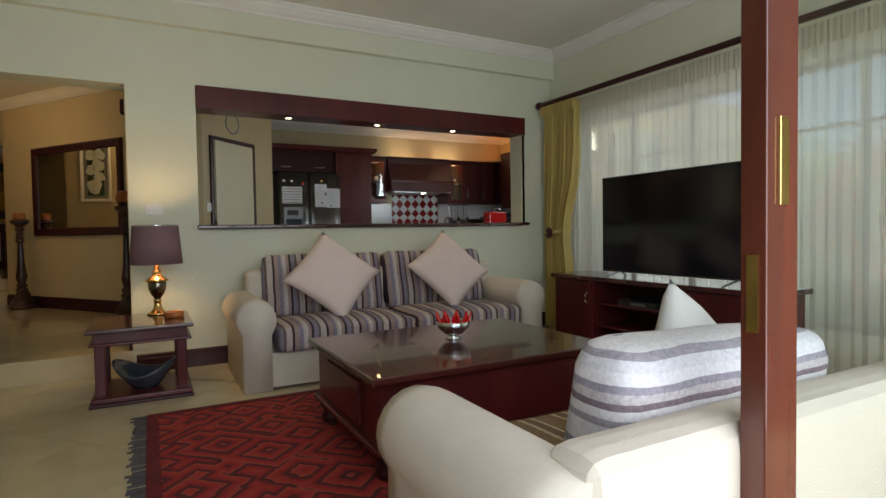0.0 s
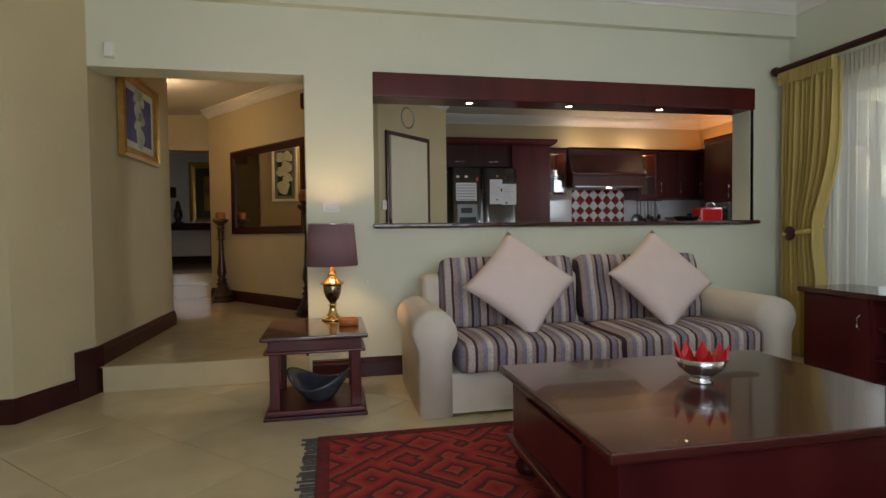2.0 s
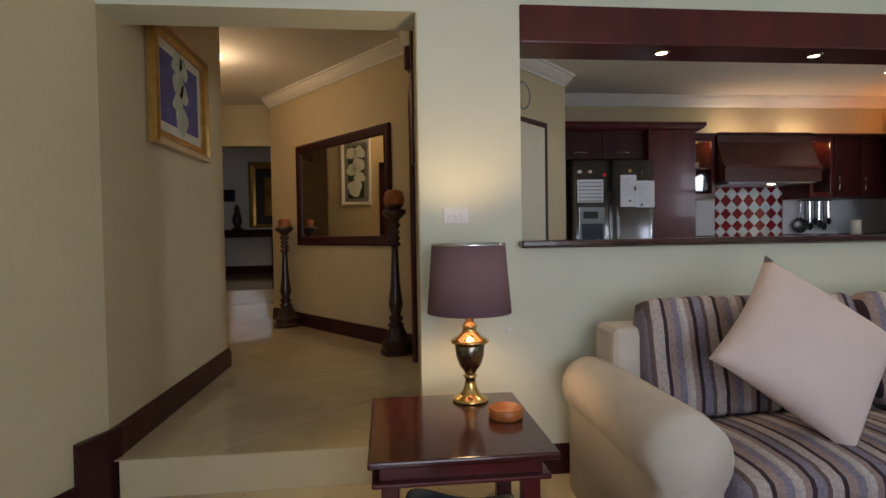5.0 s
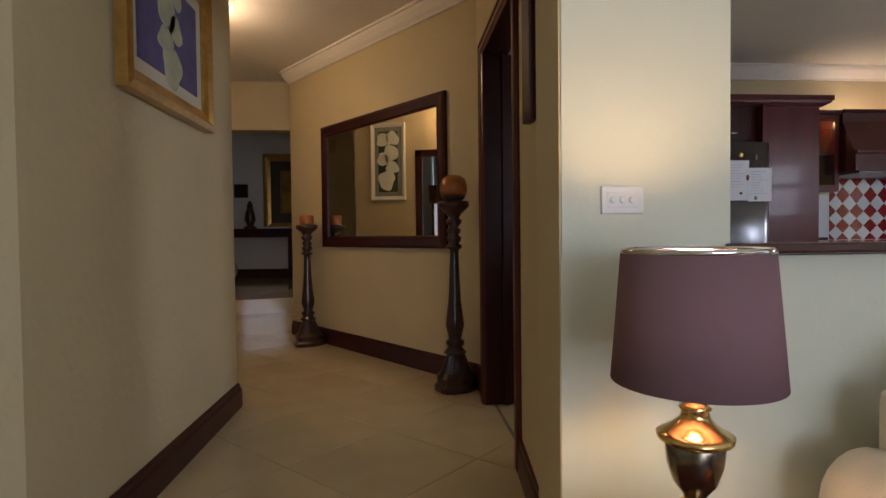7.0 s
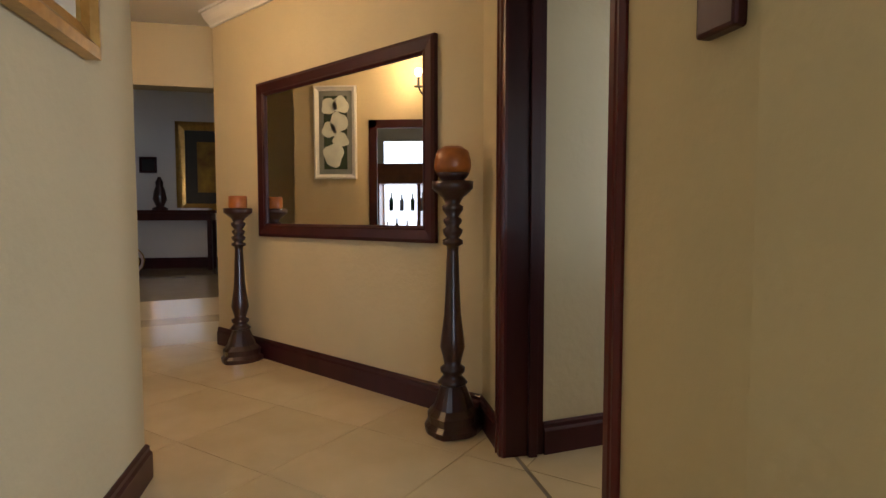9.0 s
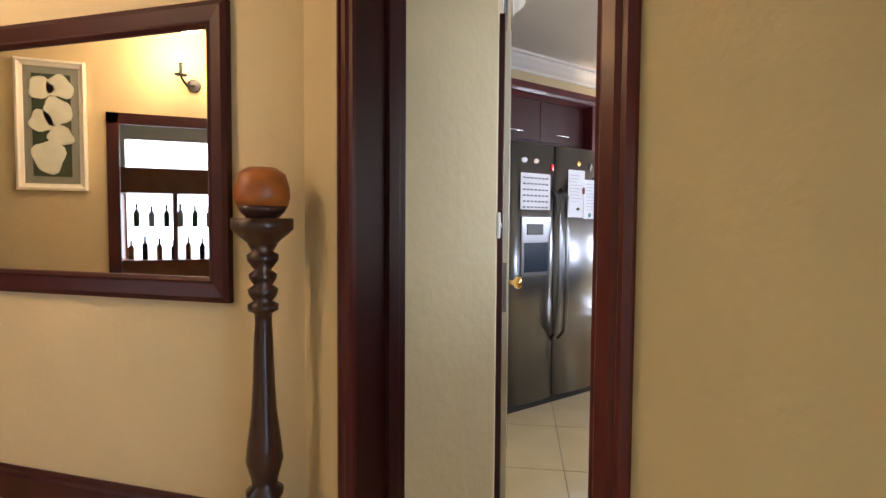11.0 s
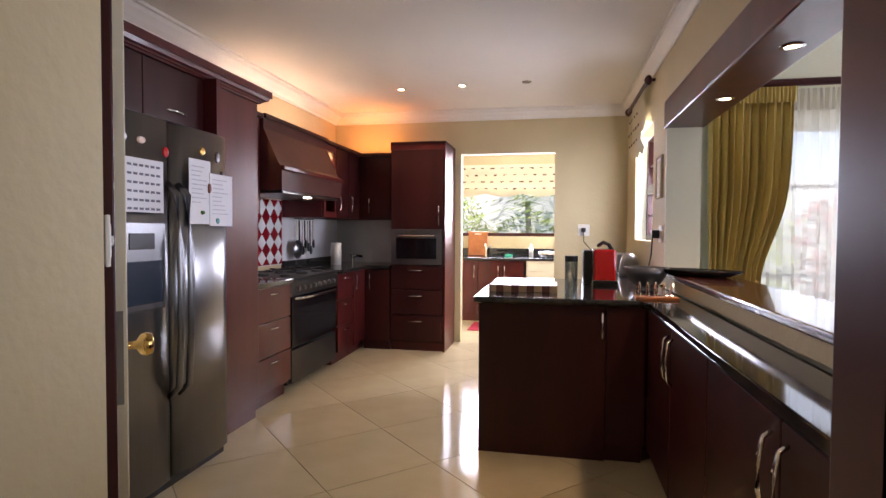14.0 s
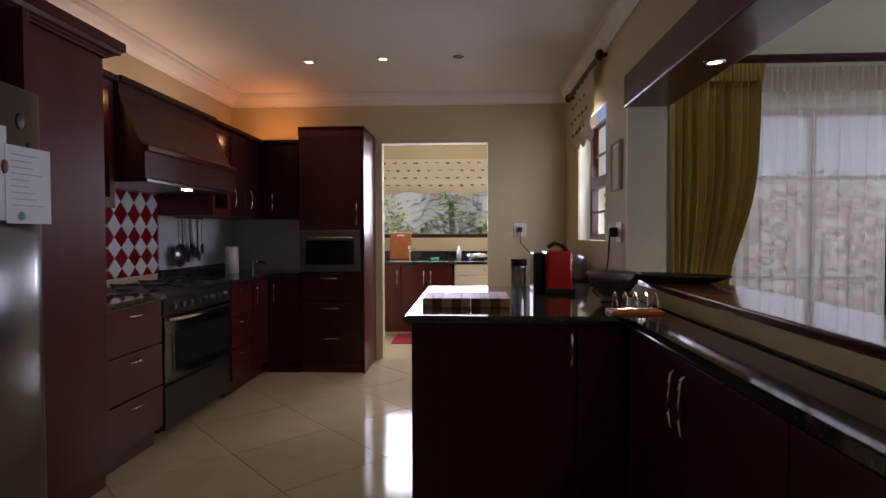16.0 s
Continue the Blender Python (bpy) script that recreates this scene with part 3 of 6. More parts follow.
door_1 = architrave("door_1", 0.56, 6.832, 7.69, 2.245, -1)
part("lining_left", box(0.555, 7.692, K, 0.735, 7.702, 2.245, 0.002), M_MAHOGD, door_1)
part("lining_right", box(0.555, 6.812, K, 0.602, 6.832, 2.245, 0.002), M_MAHOGD, door_1)
part("lining_top", box(0.555, 6.82, 2.245, 0.70, 7.69, 2.259, 0.002), M_MAHOGD, door_1)
part("door_stop", box(0.66, 7.668, K, 0.70, 7.692, 2.245, 0.003), M_MAHOGD, door_1)


# pantry door, standing ajar in the slanted wall
ang = math.degrees(math.atan2(_d.y, _d.x))
M_CREAM = mat("cream_door_paint", (0.70, 0.64, 0.45), 0.45, vary=0.04, scale=5)
door_2 = setting(new("door_2"), "cream pantry door ajar in a dark frame", "door")
door_2.matrix_world = pose(_a.x, _a.y, K, 0, 0, ang)
part("frame_post", box(0.06, -0.022, 0, 0.105, 0.10, 2.03, 0.004), M_MAHOGD, door_2)
part("frame_post", box(0.815, -0.022, 0, 0.86, 0.10, 2.03, 0.004), M_MAHOGD, door_2)
part("frame_head", box(0.06, -0.022, 1.985, 0.86, 0.10, 2.03, 0.004), M_MAHOGD, door_2)
leaf = part("door_leaf", turn(box(-0.70, -0.02, 0.006, 0, 0.02, 1.98, 0.003), pose(0.812, 0.0, 0, 0, 0, 2)), M_CREAM, door_2)
knob = turn(lathe([(0.0, 0), (0.026, 0), (0.026, 0.004), (0.009, 0.008), (0.009, 0.028), (0.022, 0.036), (0.027, 0.048), (0.022, 0.060), (0.0, 0.064)], 20), pose(0.165, -0.035, 0.975, 90, 0, 2))
part("door_knob", knob, M_BRASS, door_2, "polished brass knob", True)
part("lock_plate", turn(box(-0.702, -0.012, 0.86, -0.699, 0.012, 1.06), pose(0.812, 0, 0, 0, 0, 2)), M_STEEL, door_2)

# serving hatch: beam, sill, jamb
hatch_beam = setting(link("hatch_beam", box(1.0, 5.985, 2.115, 4.305, 6.235, 2.30, 0.01), M_MAHOG), "dark mahogany beam over the serving hatch", "beam")
setting(link("hatch_sill", box(0.985, 5.93, 1.127, 4.315, 6.262, 1.158, 0.008), M_TABLE), "polished dark wooden sill of the serving hatch", "sill")
setting(link("hatch_sill_apron", box(1.0, 6.202, 1.065, 4.28, 6.255, 1.127), M_WALL), "plaster edge under the hatch sill", "sill")
setting(link("hatch_jamb", box(4.268, 6.0, 1.158, 4.30, 6.22, 2.115), M_WALL2), "white jamb of the serving hatch", "jamb")


def downlight(x, y, z, glow, group):
    t = thing("downlight", pose(x, y, z), "small recessed downlight with a chrome ring", "downlight", group)
    part("ring", lathe([(0.028, 0.0), (0.042, 0.0), (0.044, -0.004), (0.030, -0.008), (0.028, -0.003)], 24), M_CHROME, t)
    part("lamp", lathe([(0.0, -0.003), (0.028, -0.003), (0.027, 0.0), (0.0, 0.0)], 20), M_LED if glow else M_WHITE, t)
    if glow:
        lamp("downlight_beam", "SPOT", pose(x, y, z - 0.02), 11, (1.0, 0.74, 0.42), radius=0.03, spot=110)
    return t


for _x in (1.77, 2.62, 3.45):
    downlight(_x, 6.09, 2.115, True, "downlights in the hatch beam")
for _x, _y, _g in ((5.32, 8.37, True), (5.28, 7.79, True), (5.26, 7.21, False)):
    downlight(_x, _y, CK, _g, "downlights in the kitchen ceiling")


# windows
def window_x(name, x, y0, y1, z0, z1, label, bars_y=1, bars_z=1, t=0.05, rails=()):
    """A framed window in a wall along y."""
    w = setting(new(name), label, "window")
    part("window_frame", box(x - 0.03, y0, z0, x + 0.03, y0 + t, z1), M_MAHOGD, w)
    part("window_frame", box(x - 0.03, y1 - t, z0, x + 0.03, y1, z1), M_MAHOGD, w)
    part("window_frame", box(x - 0.03, y0 + t, z0, x + 0.03, y1 - t, z0 + t), M_MAHOGD, w)
    part("window_frame", box(x - 0.03, y0 + t, z1 - t, x + 0.03, y1 - t, z1), M_MAHOGD, w)
    for i in range(1, bars_y):
        yy = y0 + (y1 - y0) * i / bars_y
        part("mullion", box(x - 0.022, yy - 0.02, z0 + t, x + 0.022, yy + 0.02, z1 - t), M_MAHOGD, w)
    for zz in rails:
        part("rail", box(x - 0.02, y0 + t, zz - 0.014, x + 0.02, y1 - t, zz + 0.014), M_MAHOGD, w)
    p = part("pane", box(x - 0.003, y0 + t, z0 + t, x + 0.003, y1 - t, z1 - t), M_GLASS, w)
    p.visible_shadow = False
    return w


window_x("window_1", 4.78, 2.3, 5.55, 0.35, 2.2, "large timber window behind net curtains", 5, rails=(1.1, 1.75))
SITE["kitchen"] = True
window_x("window_2", 8.9, 6.92, 8.5, 1.40, 2.35, "scullery window in a dark timber frame", 1)
w3 = setting(new("window_3"), "narrow dark timber kitchen window", "window")
part("sill_board", box(4.885, 6.14, 1.381, 5.525, 6.27, 1.40), M_WALL, w3)
for bx in ((4.88, 6.08, 1.40, 4.93, 6.14, 2.30), (5.48, 6.08, 1.40, 5.53, 6.14, 2.30), (4.93, 6.08, 1.40, 5.48, 6.14, 1.45), (4.93, 6.08, 2.25, 5.48, 6.14, 2.30), (4.93, 6.08, 1.78, 5.48, 6.14, 1.86), (4.93, 6.10, 1.60, 5.48, 6.12, 1.615), (4.93, 6.10, 2.02, 5.48, 6.12, 2.035)):
    part("window_frame", box(*bx), M_MAHOGD, w3)

SITE["kitchen"] = False
# glazed patio door leaf standing open beside the start of the walk
door_3 = setting(new("door_3"), "varnished glazed timber patio door standing open", "door")
door_3.location = (0.085, 0, 0)
M_VARN = mat("varnished_hardwood", (0.10, 0.020, 0.011), 0.25, vary=0.4, scale=9, stretch=(1, 1, 0.1), second=(0.17, 0.035, 0.018), coat=0.4)
part("stile", box(1.635, 1.735, 0.0, 1.745, 1.790, 2.15, 0.004), M_VARN, door_3)
part("stile", box(2.42, 1.735, 0.0, 2.53, 1.790, 2.15, 0.004), M_VARN, door_3)
part("bottom_rail", box(1.745, 1.737, 0.0, 2.42, 1.788, 0.2, 0.003), M_VARN, door_3)
part("top_rail", box(1.745, 1.737, 2.04, 2.42, 1.788, 2.15, 0.003), M_VARN, door_3)
part("pane", box(1.745, 1.760, 0.2, 2.42, 1.766, 2.04), M_GLASS, door_3).visible_shadow = False
part("flush_pull", box(1.672, 1.729, 1.12, 1.705, 1.736, 1.30, 0.003), M_BRASS, door_3, "brass flush pull")
part("latch_plate", box(1.632, 1.750, 0.86, 1.636, 1.775, 1.02), M_BRASS, door_3)


# ---- living room things ----
def turned(profile, parent, name, material, cx=0, cy=0, n=24, cap=True):
    return part(name, lathe(profile, n, None, cx, cy, cap), material, parent, "", True)


def roll_arm(name, x0, x1, y0, y1, z1, parent, material, base=0.0):
    """An arm with a rolled top, along y."""
    cx, r = (x0 + x1) / 2, (x1 - x0) / 2
    pts = [(cx - r * 0.72, base), (cx - r * 0.72, z1 - 1.75 * r)]
    for i in range(15):
        a = math.radians(215 - i * 250 / 14)
        pts.append((cx + r * math.cos(a), z1 - r + r * math.sin(a)))
    pts += [(cx + r * 0.72, z1 - 1.75 * r), (cx + r * 0.72, base)]
    bm = bmesh.new()
    n = 10
    rings = []
    for i in range(n + 1):
        y = y0 + (y1 - y0) * i / n
        k = 1 - (0.06 if i in (0, n) else 0.0)
        rings.append([bm.verts.new((cx + (x - cx) * k, y, z if z <= base + 1e-4 else base + (z - base) * (1 - (0.02 if i in (0, n) else 0)))) for x, z in pts])
    for a, b in zip(rings, rings[1:]):
        for j in range(len(pts)):
            q = (j + 1) % len(pts)
            bm.faces.new((a[j], a[q], b[q], b[j]))
    bm.faces.new(rings[0]), bm.faces.new(rings[-1])
    return part(name, bm, material, parent, "", True)


def skirt(x0, x1, y0, y1, parent):
    bm = bmesh.new()
    pth = []
    for i in range(61):
        pth.append((x0 + (x1 - x0) * i / 60, y0 + 0.004 * math.sin(i * 1.3)))
    a = [bm.verts.new((x, y, 0.02)) for x, y in pth]
    b = [bm.verts.new((x, y0 + 0.006, 0.21)) for x, y in pth]
    c = [bm.verts.new((x, y0 + 0.03, 0.21)) for x, y in pth]
    d = [bm.verts.new((x, y + 0.03, 0.02)) for x, y in pth]
    for i in range(60):
        bm.faces.new((a[i], a[i + 1], b[i + 1], b[i]))
        bm.faces.new((c[i], c[i + 1], d[i + 1], d[i]))
    return part("skirt", bm, M_LINEN, parent, "", True)


sofa = thing("sofa", pose(0.03, -0.01, 0), "cream slipcovered two-seater sofa with striped cushions", "sofa")
part("base", box(1.26, 4.97, 0.03, 3.60, 5.82, 0.25, 0.02), M_LINEN, sofa)
skirt(1.24, 3.62, 4.95, 5.8, sofa)
roll_arm("arm", 1.10, 1.37, 4.94, 5.84, 0.63, sofa, M_LINEN)
roll_arm("arm", 3.42, 3.69, 4.94, 5.84, 0.63, sofa, M_LINEN)
part("back", box(1.27, 5.62, 0.2, 3.55, 5.86, 0.78, 0.05, 3), M_LINEN, sofa)
for _x0, _x1 in ((1.375, 2.40), (2.41, 3.425)):
    c = part("seat_cushion", soft_box(_x0, 4.90, 0.25, _x1, 5.52, 0.43, 0.045, 0.03), M_STRIPE, sofa, "striped grey, mauve and brown seat cushion", True)
    bk = turn(soft_box(_x0 + 0.01, -0.09, 0.0, _x1 - 0.01, 0.09, 0.50, 0.06, 0.0), pose(0, 5.56, 0.41, -13, 0, 0))
    part("back_cushion", bk, M_STRIPE, sofa, "striped grey, mauve and brown back cushion", True)
for _x, _y, _r in ((1.89, 5.25, 42), (2.93, 5.27, 52)):
    t = thing("throw_pillow", pose(_x, _y, 0.43 + 0.315, -30, 0, 0), "pale pink square cushion standing on its corner", "cushion", "pink cushions on the sofa")
    p = part("cover", turn(cushion(0.56, 0.56, 0.19, 16, 0.08), pose(0, 0, 0, 0, _r, 0)), M_CUSHION, t, "", True)

# second sofa, seen from behind its arm
sofa_b = thing("sofa", pose(0.06, 0.11, 0), "cream slipcovered sofa with striped cushions seen from behind", "sofa")
roll_arm("arm", 1.13, 1.40, 1.70, 2.45, 0.63, sofa_b, M_LINEN)
part("base", box(1.2, 1.72, 0.03, 3.2, 2.40, 0.26, 0.02), M_LINEN, sofa_b)
part("back", box(1.25, 1.68, 0.2, 3.2, 1.84, 0.66, 0.06, 3), M_LINEN, sofa_b)
part("seat_cushion", soft_box(1.29, 1.86, 0.26, 3.1, 2.45, 0.46, 0.05, 0.03), M_STRIPE_B, sofa_b, "brown striped seat cushion", True)
part("back_cushion", turn(soft_box(-0.36, -0.12, -0.21, 0.50, 0.12, 0.19, 0.09, 0.0), pose(1.85, 1.96, 0.61, 8, 2, 0)), M_STRIPE_V, sofa_b, "plump grey and mauve striped cushion", True)
t = thing("throw_pillow", pose(2.36, 2.40, 0.62, -15, 0, 10), "small white cushion standing on its corner", "cushion")
part("cover", turn(cushion(0.40, 0.40, 0.14, 14, 0.06), pose(0, 0, 0, 0, 40, 0)), M_WHITECUSH, t, "", True)

# coffee table
ct = thing("coffee_table", pose(2.09, 3.695, 0), "large polished mahogany coffee table with turned feet", "coffee table")
part("tabletop", box(-0.67, -0.52, 0.44, 0.67, 0.52, 0.475, 0.01, 3), M_TABLE, ct)
part("apron", box(-0.62, -0.47, 0.16, 0.62, 0.47, 0.44, 0.004), M_MAHOG, ct)
part("lower_moulding", box(-0.65, -0.50, 0.135, 0.65, 0.50, 0.165, 0.012, 3), M_MAHOG, ct)
for sx in (-1, 1):
    for sy in (-1, 1):
        turned([(0.0, 0), (0.03, 0), (0.05, 0.02), (0.055, 0.05), (0.035, 0.075), (0.045, 0.085), (0.06, 0.105), (0.06, 0.125), (0.04, 0.137), (0, 0.137)], ct, "foot", M_MAHOGD, sx * 0.57, sy * 0.42)
part("drawer_front", box(-0.64, -0.25, 0.2, -0.618, 0.25, 0.4, 0.004), M_MAHOG, ct)
bowl = thing("glass_bowl", pose(2.125, 3.755, 0.475), "chrome footed bowl with red glass petals", "bowl")
turned([(0, 0), (0.045, 0), (0.045, 0.008), (0.02, 0.016), (0.05, 0.03), (0.085, 0.06), (0.10, 0.10), (0.094, 0.10), (0.078, 0.062), (0.045, 0.036), (0, 0.03)], bowl, "silver_bowl", M_CHROME)
for i in range(9):
    a = 2 * math.pi * i / 9
    bm = bmesh.new()
    pts = [(0, 0.05, 0.05), (-0.028, 0.09, 0.09), (0, 0.105, 0.15), (0.028, 0.09, 0.09)]
    f0 = [bm.verts.new(p) for p in pts]
    f1 = [bm.verts.new((p[0], p[1] - 0.006, p[2])) for p in pts]
    bm.faces.new(f0), bm.faces.new(f1)
    for j in range(4):
        bm.faces.new((f0[j], f0[(j + 1) % 4], f1[(j + 1) % 4], f1[j]))
    part("petal", turn(bm, pose(0, 0, 0, 0, 0, math.degrees(a))), M_RED, bowl)

# rug with border, medallions and fringe
M_RUG = bpy.data.materials.new("red_woven_rug")
M_RUG.use_nodes = True
_t = M_RUG.node_tree
_bs = _t.nodes["Principled BSDF"]
_bs.inputs["Roughness"].default_value = 0.95
_tc = _t.nodes.new("ShaderNodeTexCoord")
_mp = _t.nodes.new("ShaderNodeMapping")
_mp.inputs["Rotation"].default_value = (0, 0, radians(45))
_ck = _t.nodes.new("ShaderNodeTexVoronoi")
_ck.feature, _ck.distance = "F1", "MANHATTAN"
_ck.inputs["Scale"].default_value, _ck.inputs["Randomness"].default_value = 3.2, 0.9
_t.links.new(_tc.outputs["Object"], _ck.inputs["Vector"])
_wv = _t.nodes.new("ShaderNodeMath")
_wv.operation = "MULTIPLY"
_wv.inputs[1].default_value = 3.0
_t.links.new(_ck.outputs["Distance"], _wv.inputs[0])
_fr = _t.nodes.new("ShaderNodeMath")
_fr.operation = "FRACT"
_t.links.new(_wv.outputs[0], _fr.inputs[0])
_nz = _t.nodes.new("ShaderNodeTexNoise")
_nz.inputs["Scale"].default_value, _nz.inputs["Detail"].default_value = 25, 5
_t.links.new(_tc.outputs["Object"], _nz.inputs["Vector"])
_ad = _t.nodes.new("ShaderNodeMath")
_ad.operation = "MULTIPLY_ADD"
_ad.inputs[1].default_value = 0.5
_t.links.new(_nz.outputs["Fac"], _ad.inputs[0])
_t.links.new(_fr.outputs[0], _ad.inputs[2])
_rp = _t.nodes.new("ShaderNodeValToRGB")
_e = _rp.color_ramp.elements
_e[0].position, _e[0].color = 0.25, (0.20, 0.012, 0.010, 1)
_e[1].position, _e[1].color = 0.55, (0.34, 0.020, 0.014, 1)
for _p, _c in ((0.85, (0.38, 0.032, 0.02, 1)), (1.05, (0.33, 0.07, 0.035, 1)), (1.2, (0.09, 0.012, 0.014, 1))):
    _q = _e.new(min(1, _p))
    _q.color = _c
_t.links.new(_ad.outputs[0], _rp.inputs[0])
_t.links.new(_rp.outputs[0], _bs.inputs["Base Color"])
_bp = _t.nodes.new("ShaderNodeBump")
_bp.inputs["Strength"].default_value, _bp.inputs["Distance"].default_value = 0.4, 0.004
_n2 = _t.nodes.new("ShaderNodeTexNoise")
_n2.inputs["Scale"].default_value = 300
_t.links.new(_tc.outputs["Object"], _n2.inputs["Vector"])
_t.links.new(_n2.outputs["Fac"], _bp.inputs["Height"])
_t.links.new(_bp.outputs[0], _bs.inputs["Normal"])
M_RUGDARK = mat("rug_dark_border", (0.15, 0.012, 0.012), 0.95, vary=0.4, scale=30, bump=0.3, bscale=300)
M_FRINGE = mat("rug_fringe", (0.10, 0.09, 0.09), 0.95, vary=0.4, scale=60)
rug = thing("rug", pose(1.95, 3.36, 0), "red patterned oriental rug with a dark fringe", "rug")
part("field", box(-1.30, -1.35, 0, 1.30, 1.35, 0.010, 0.003), M_RUG, rug)
for bx in ((-1.36, -1.41, 0, -1.30, 1.41, 0.011), (1.30, -1.41, 0, 1.36, 1.41, 0.011), (-1.30, 1.35, 0, 1.30, 1.41, 0.011), (-1.30, -1.41, 0, 1.30, -1.35, 0.011)):
    part("border", box(*bx), M_RUGDARK, rug)
for sx in (-1, 1):
    for i in range(90):
        y = -1.40 + 2.8 * i / 89 + random.uniform(-.006, .006)
        e = 1.43 + random.uniform(-.015, .015)
        part("tassel", box(min(sx * 1.36, sx * e), y - 0.009, 0.001, max(sx * 1.36, sx * e), y + 0.009, 0.006), M_FRINGE, rug)

# side table with lamp
st = thing("side_table", pose(0.572, 5.38, 0), "mahogany side table with a moulded top and open shelf", "side table")
part("tabletop", box(-0.305, -0.345, 0.475, 0.305, 0.335, 0.50, 0.008, 3), M_TABLE, st)
part("frieze", box(-0.27, -0.255, 0.40, 0.27, 0.255, 0.475, 0.004), M_MAHOG, st)
part("frieze_moulding", box(-0.295, -0.28, 0.385, 0.295, 0.28, 0.402, 0.007, 3), M_MAHOG, st)
for sx in (-1, 1):
    for sy in (-1, 1):
        part("leg", box(sx * 0.235 - 0.03, sy * 0.22 - 0.03, 0.055, sx * 0.235 + 0.03, sy * 0.22 + 0.03, 0.385, 0.006), M_MAHOG, st)
part("shelf", box(-0.29, -0.275, 0.02, 0.29, 0.275, 0.055, 0.01, 3), M_MAHOG, st)
part("plinth", box(-0.30, -0.285, 0.0, 0.30, 0.285, 0.02, 0.004), M_MAHOGD, st)
M_POT = mat("blue_grey_glaze", (0.055, 0.06, 0.075), 0.25, vary=0.3, scale=9)
vs = thing("ceramic_bowl", pose(0.585, 5.305, 0.055), "dark blue-grey folded ceramic bowl", "bowl")
bm = lathe([(0, 0), (0.07, 0), (0.10, 0.04), (0.155, 0.11), (0.175, 0.15), (0.165, 0.15), (0.14, 0.11), (0.085, 0.045), (0, 0.02)], 40)
for v in bm.verts:
    a = math.atan2(v.co.y, v.co.x)
    v.co.z += (v.co.z / 0.15) ** 2 * 0.045 * math.cos(2 * a + 0.6)
    v.co.x *= 1.12
part("bowl_body", bm, M_POT, vs, "", True)
tl = thing("table_lamp", pose(0.677, 5.615, 0.50), "brass urn table lamp with a mauve drum shade", "lamp")
turned([(0, 0), (0.072, 0), (0.075, 0.008), (0.068, 0.016), (0.05, 0.024), (0.032, 0.045), (0.024, 0.07), (0.022, 0.095), (0.03, 0.105), (0.022, 0.115)], tl, "foot", M_BRASS)
turned([(0.022, 0.115), (0.026, 0.125), (0.045, 0.15), (0.058, 0.19), (0.062, 0.232), (0.058, 0.24)], tl, "urn", M_AGEDBRASS)
turned([(0.058, 0.24), (0.078, 0.244), (0.08, 0.254), (0.066, 0.262), (0.05, 0.272), (0.032, 0.29), (0.027, 0.305), (0.034, 0.312), (0.026, 0.32), (0.018, 0.335), (0.016, 0.36), (0.012, 0.365), (0.012, 0.41), (0, 0.41)], tl, "neck", M_BRASS)
turned([(0.175, 0.37), (0.152, 0.655), (0.149, 0.655), (0.172, 0.37), (0.175, 0.37)], tl, "shade", M_SHADE, n=48, cap=False)
turned([(0.1525, 0.645), (0.1545, 0.650), (0.1525, 0.657), (0.148, 0.657), (0.148, 0.645), (0.1525, 0.645)], tl, "shade_ring", M_CHROME, n=48, cap=False)
turned([(0, 0.41), (0.016, 0.415), (0.03, 0.45), (0.026, 0.48), (0, 0.495)], tl, "bulb", M_BULB)
lamp("table_lamp_light", "POINT", pose(0.677, 5.615, 1.03), 14, (1.0, 0.66, 0.32), radius=0.05)
M_AMBER = mat("orange_wood", (0.42, 0.13, 0.03), 0.35, vary=0.25, scale=20)
ab = thing("wooden_dish", pose(0.775, 5.385, 0.50), "small round orange wooden dish", "dish")
turned([(0, 0), (0.058, 0), (0.064, 0.006), (0.064, 0.04), (0.058, 0.043), (0.055, 0.02), (0, 0.015)], ab, "dish_body", M_AMBER)

# television and cabinet
tvc = thing("tv_cabinet", pose(4.36, 4.28, 0), "long mahogany television cabinet with open shelves", "cabinet")
part("top", box(-0.26, -1.12, 0.61, 0.24, 1.05, 0.65, 0.008, 3), M_TABLE, tvc)
part("back_panel", box(0.2, -1.05, 0.05, 0.22, 1.0, 0.61), M_MAHOGD, tvc)
part("plinth", box(-0.2, -1.06, 0.0, 0.22, 1.0, 0.06), M_MAHOGD, tvc)
for y in (-1.08, -0.45, 0.48, 0.99):
    part("divider", box(-0.22, y, 0.05, 0.2, y + 0.03, 0.61), M_MAHOG, tvc)
part("shelf", box(-0.2, -0.42, 0.40, 0.2, 0.48, 0.42), M_MAHOG, tvc)
part("shelf", box(-0.2, -0.42, 0.20, 0.2, 0.48, 0.22), M_MAHOG, tvc)
for y0, y1, hy in ((0.5, 0.99, 0.56), (-1.05, -0.45, -0.52)):
    dr = part("cabinet_door", box(-0.235, y0 + 0.01, 0.07, -0.215, y1, 0.605, 0.004), M_MAHOG, tvc)
    part("handle", tube([(-0.236, hy, 0.40), (-0.262, hy, 0.42), (-0.262, hy, 0.48), (-0.236, hy, 0.50)], 0.005), M_CHROME, dr)
tv = thing("television", pose(4.27, 4.02, 0.65), "large flat black television on splayed feet", "television")
part("panel", box(-0.02, -0.755, 0.045, 0.03, 0.755, 0.88, 0.006), M_BLACK, tv)
part("screen", box(-0.024, -0.745, 0.06, -0.019, 0.745, 0.87), M_SCREEN, tv)
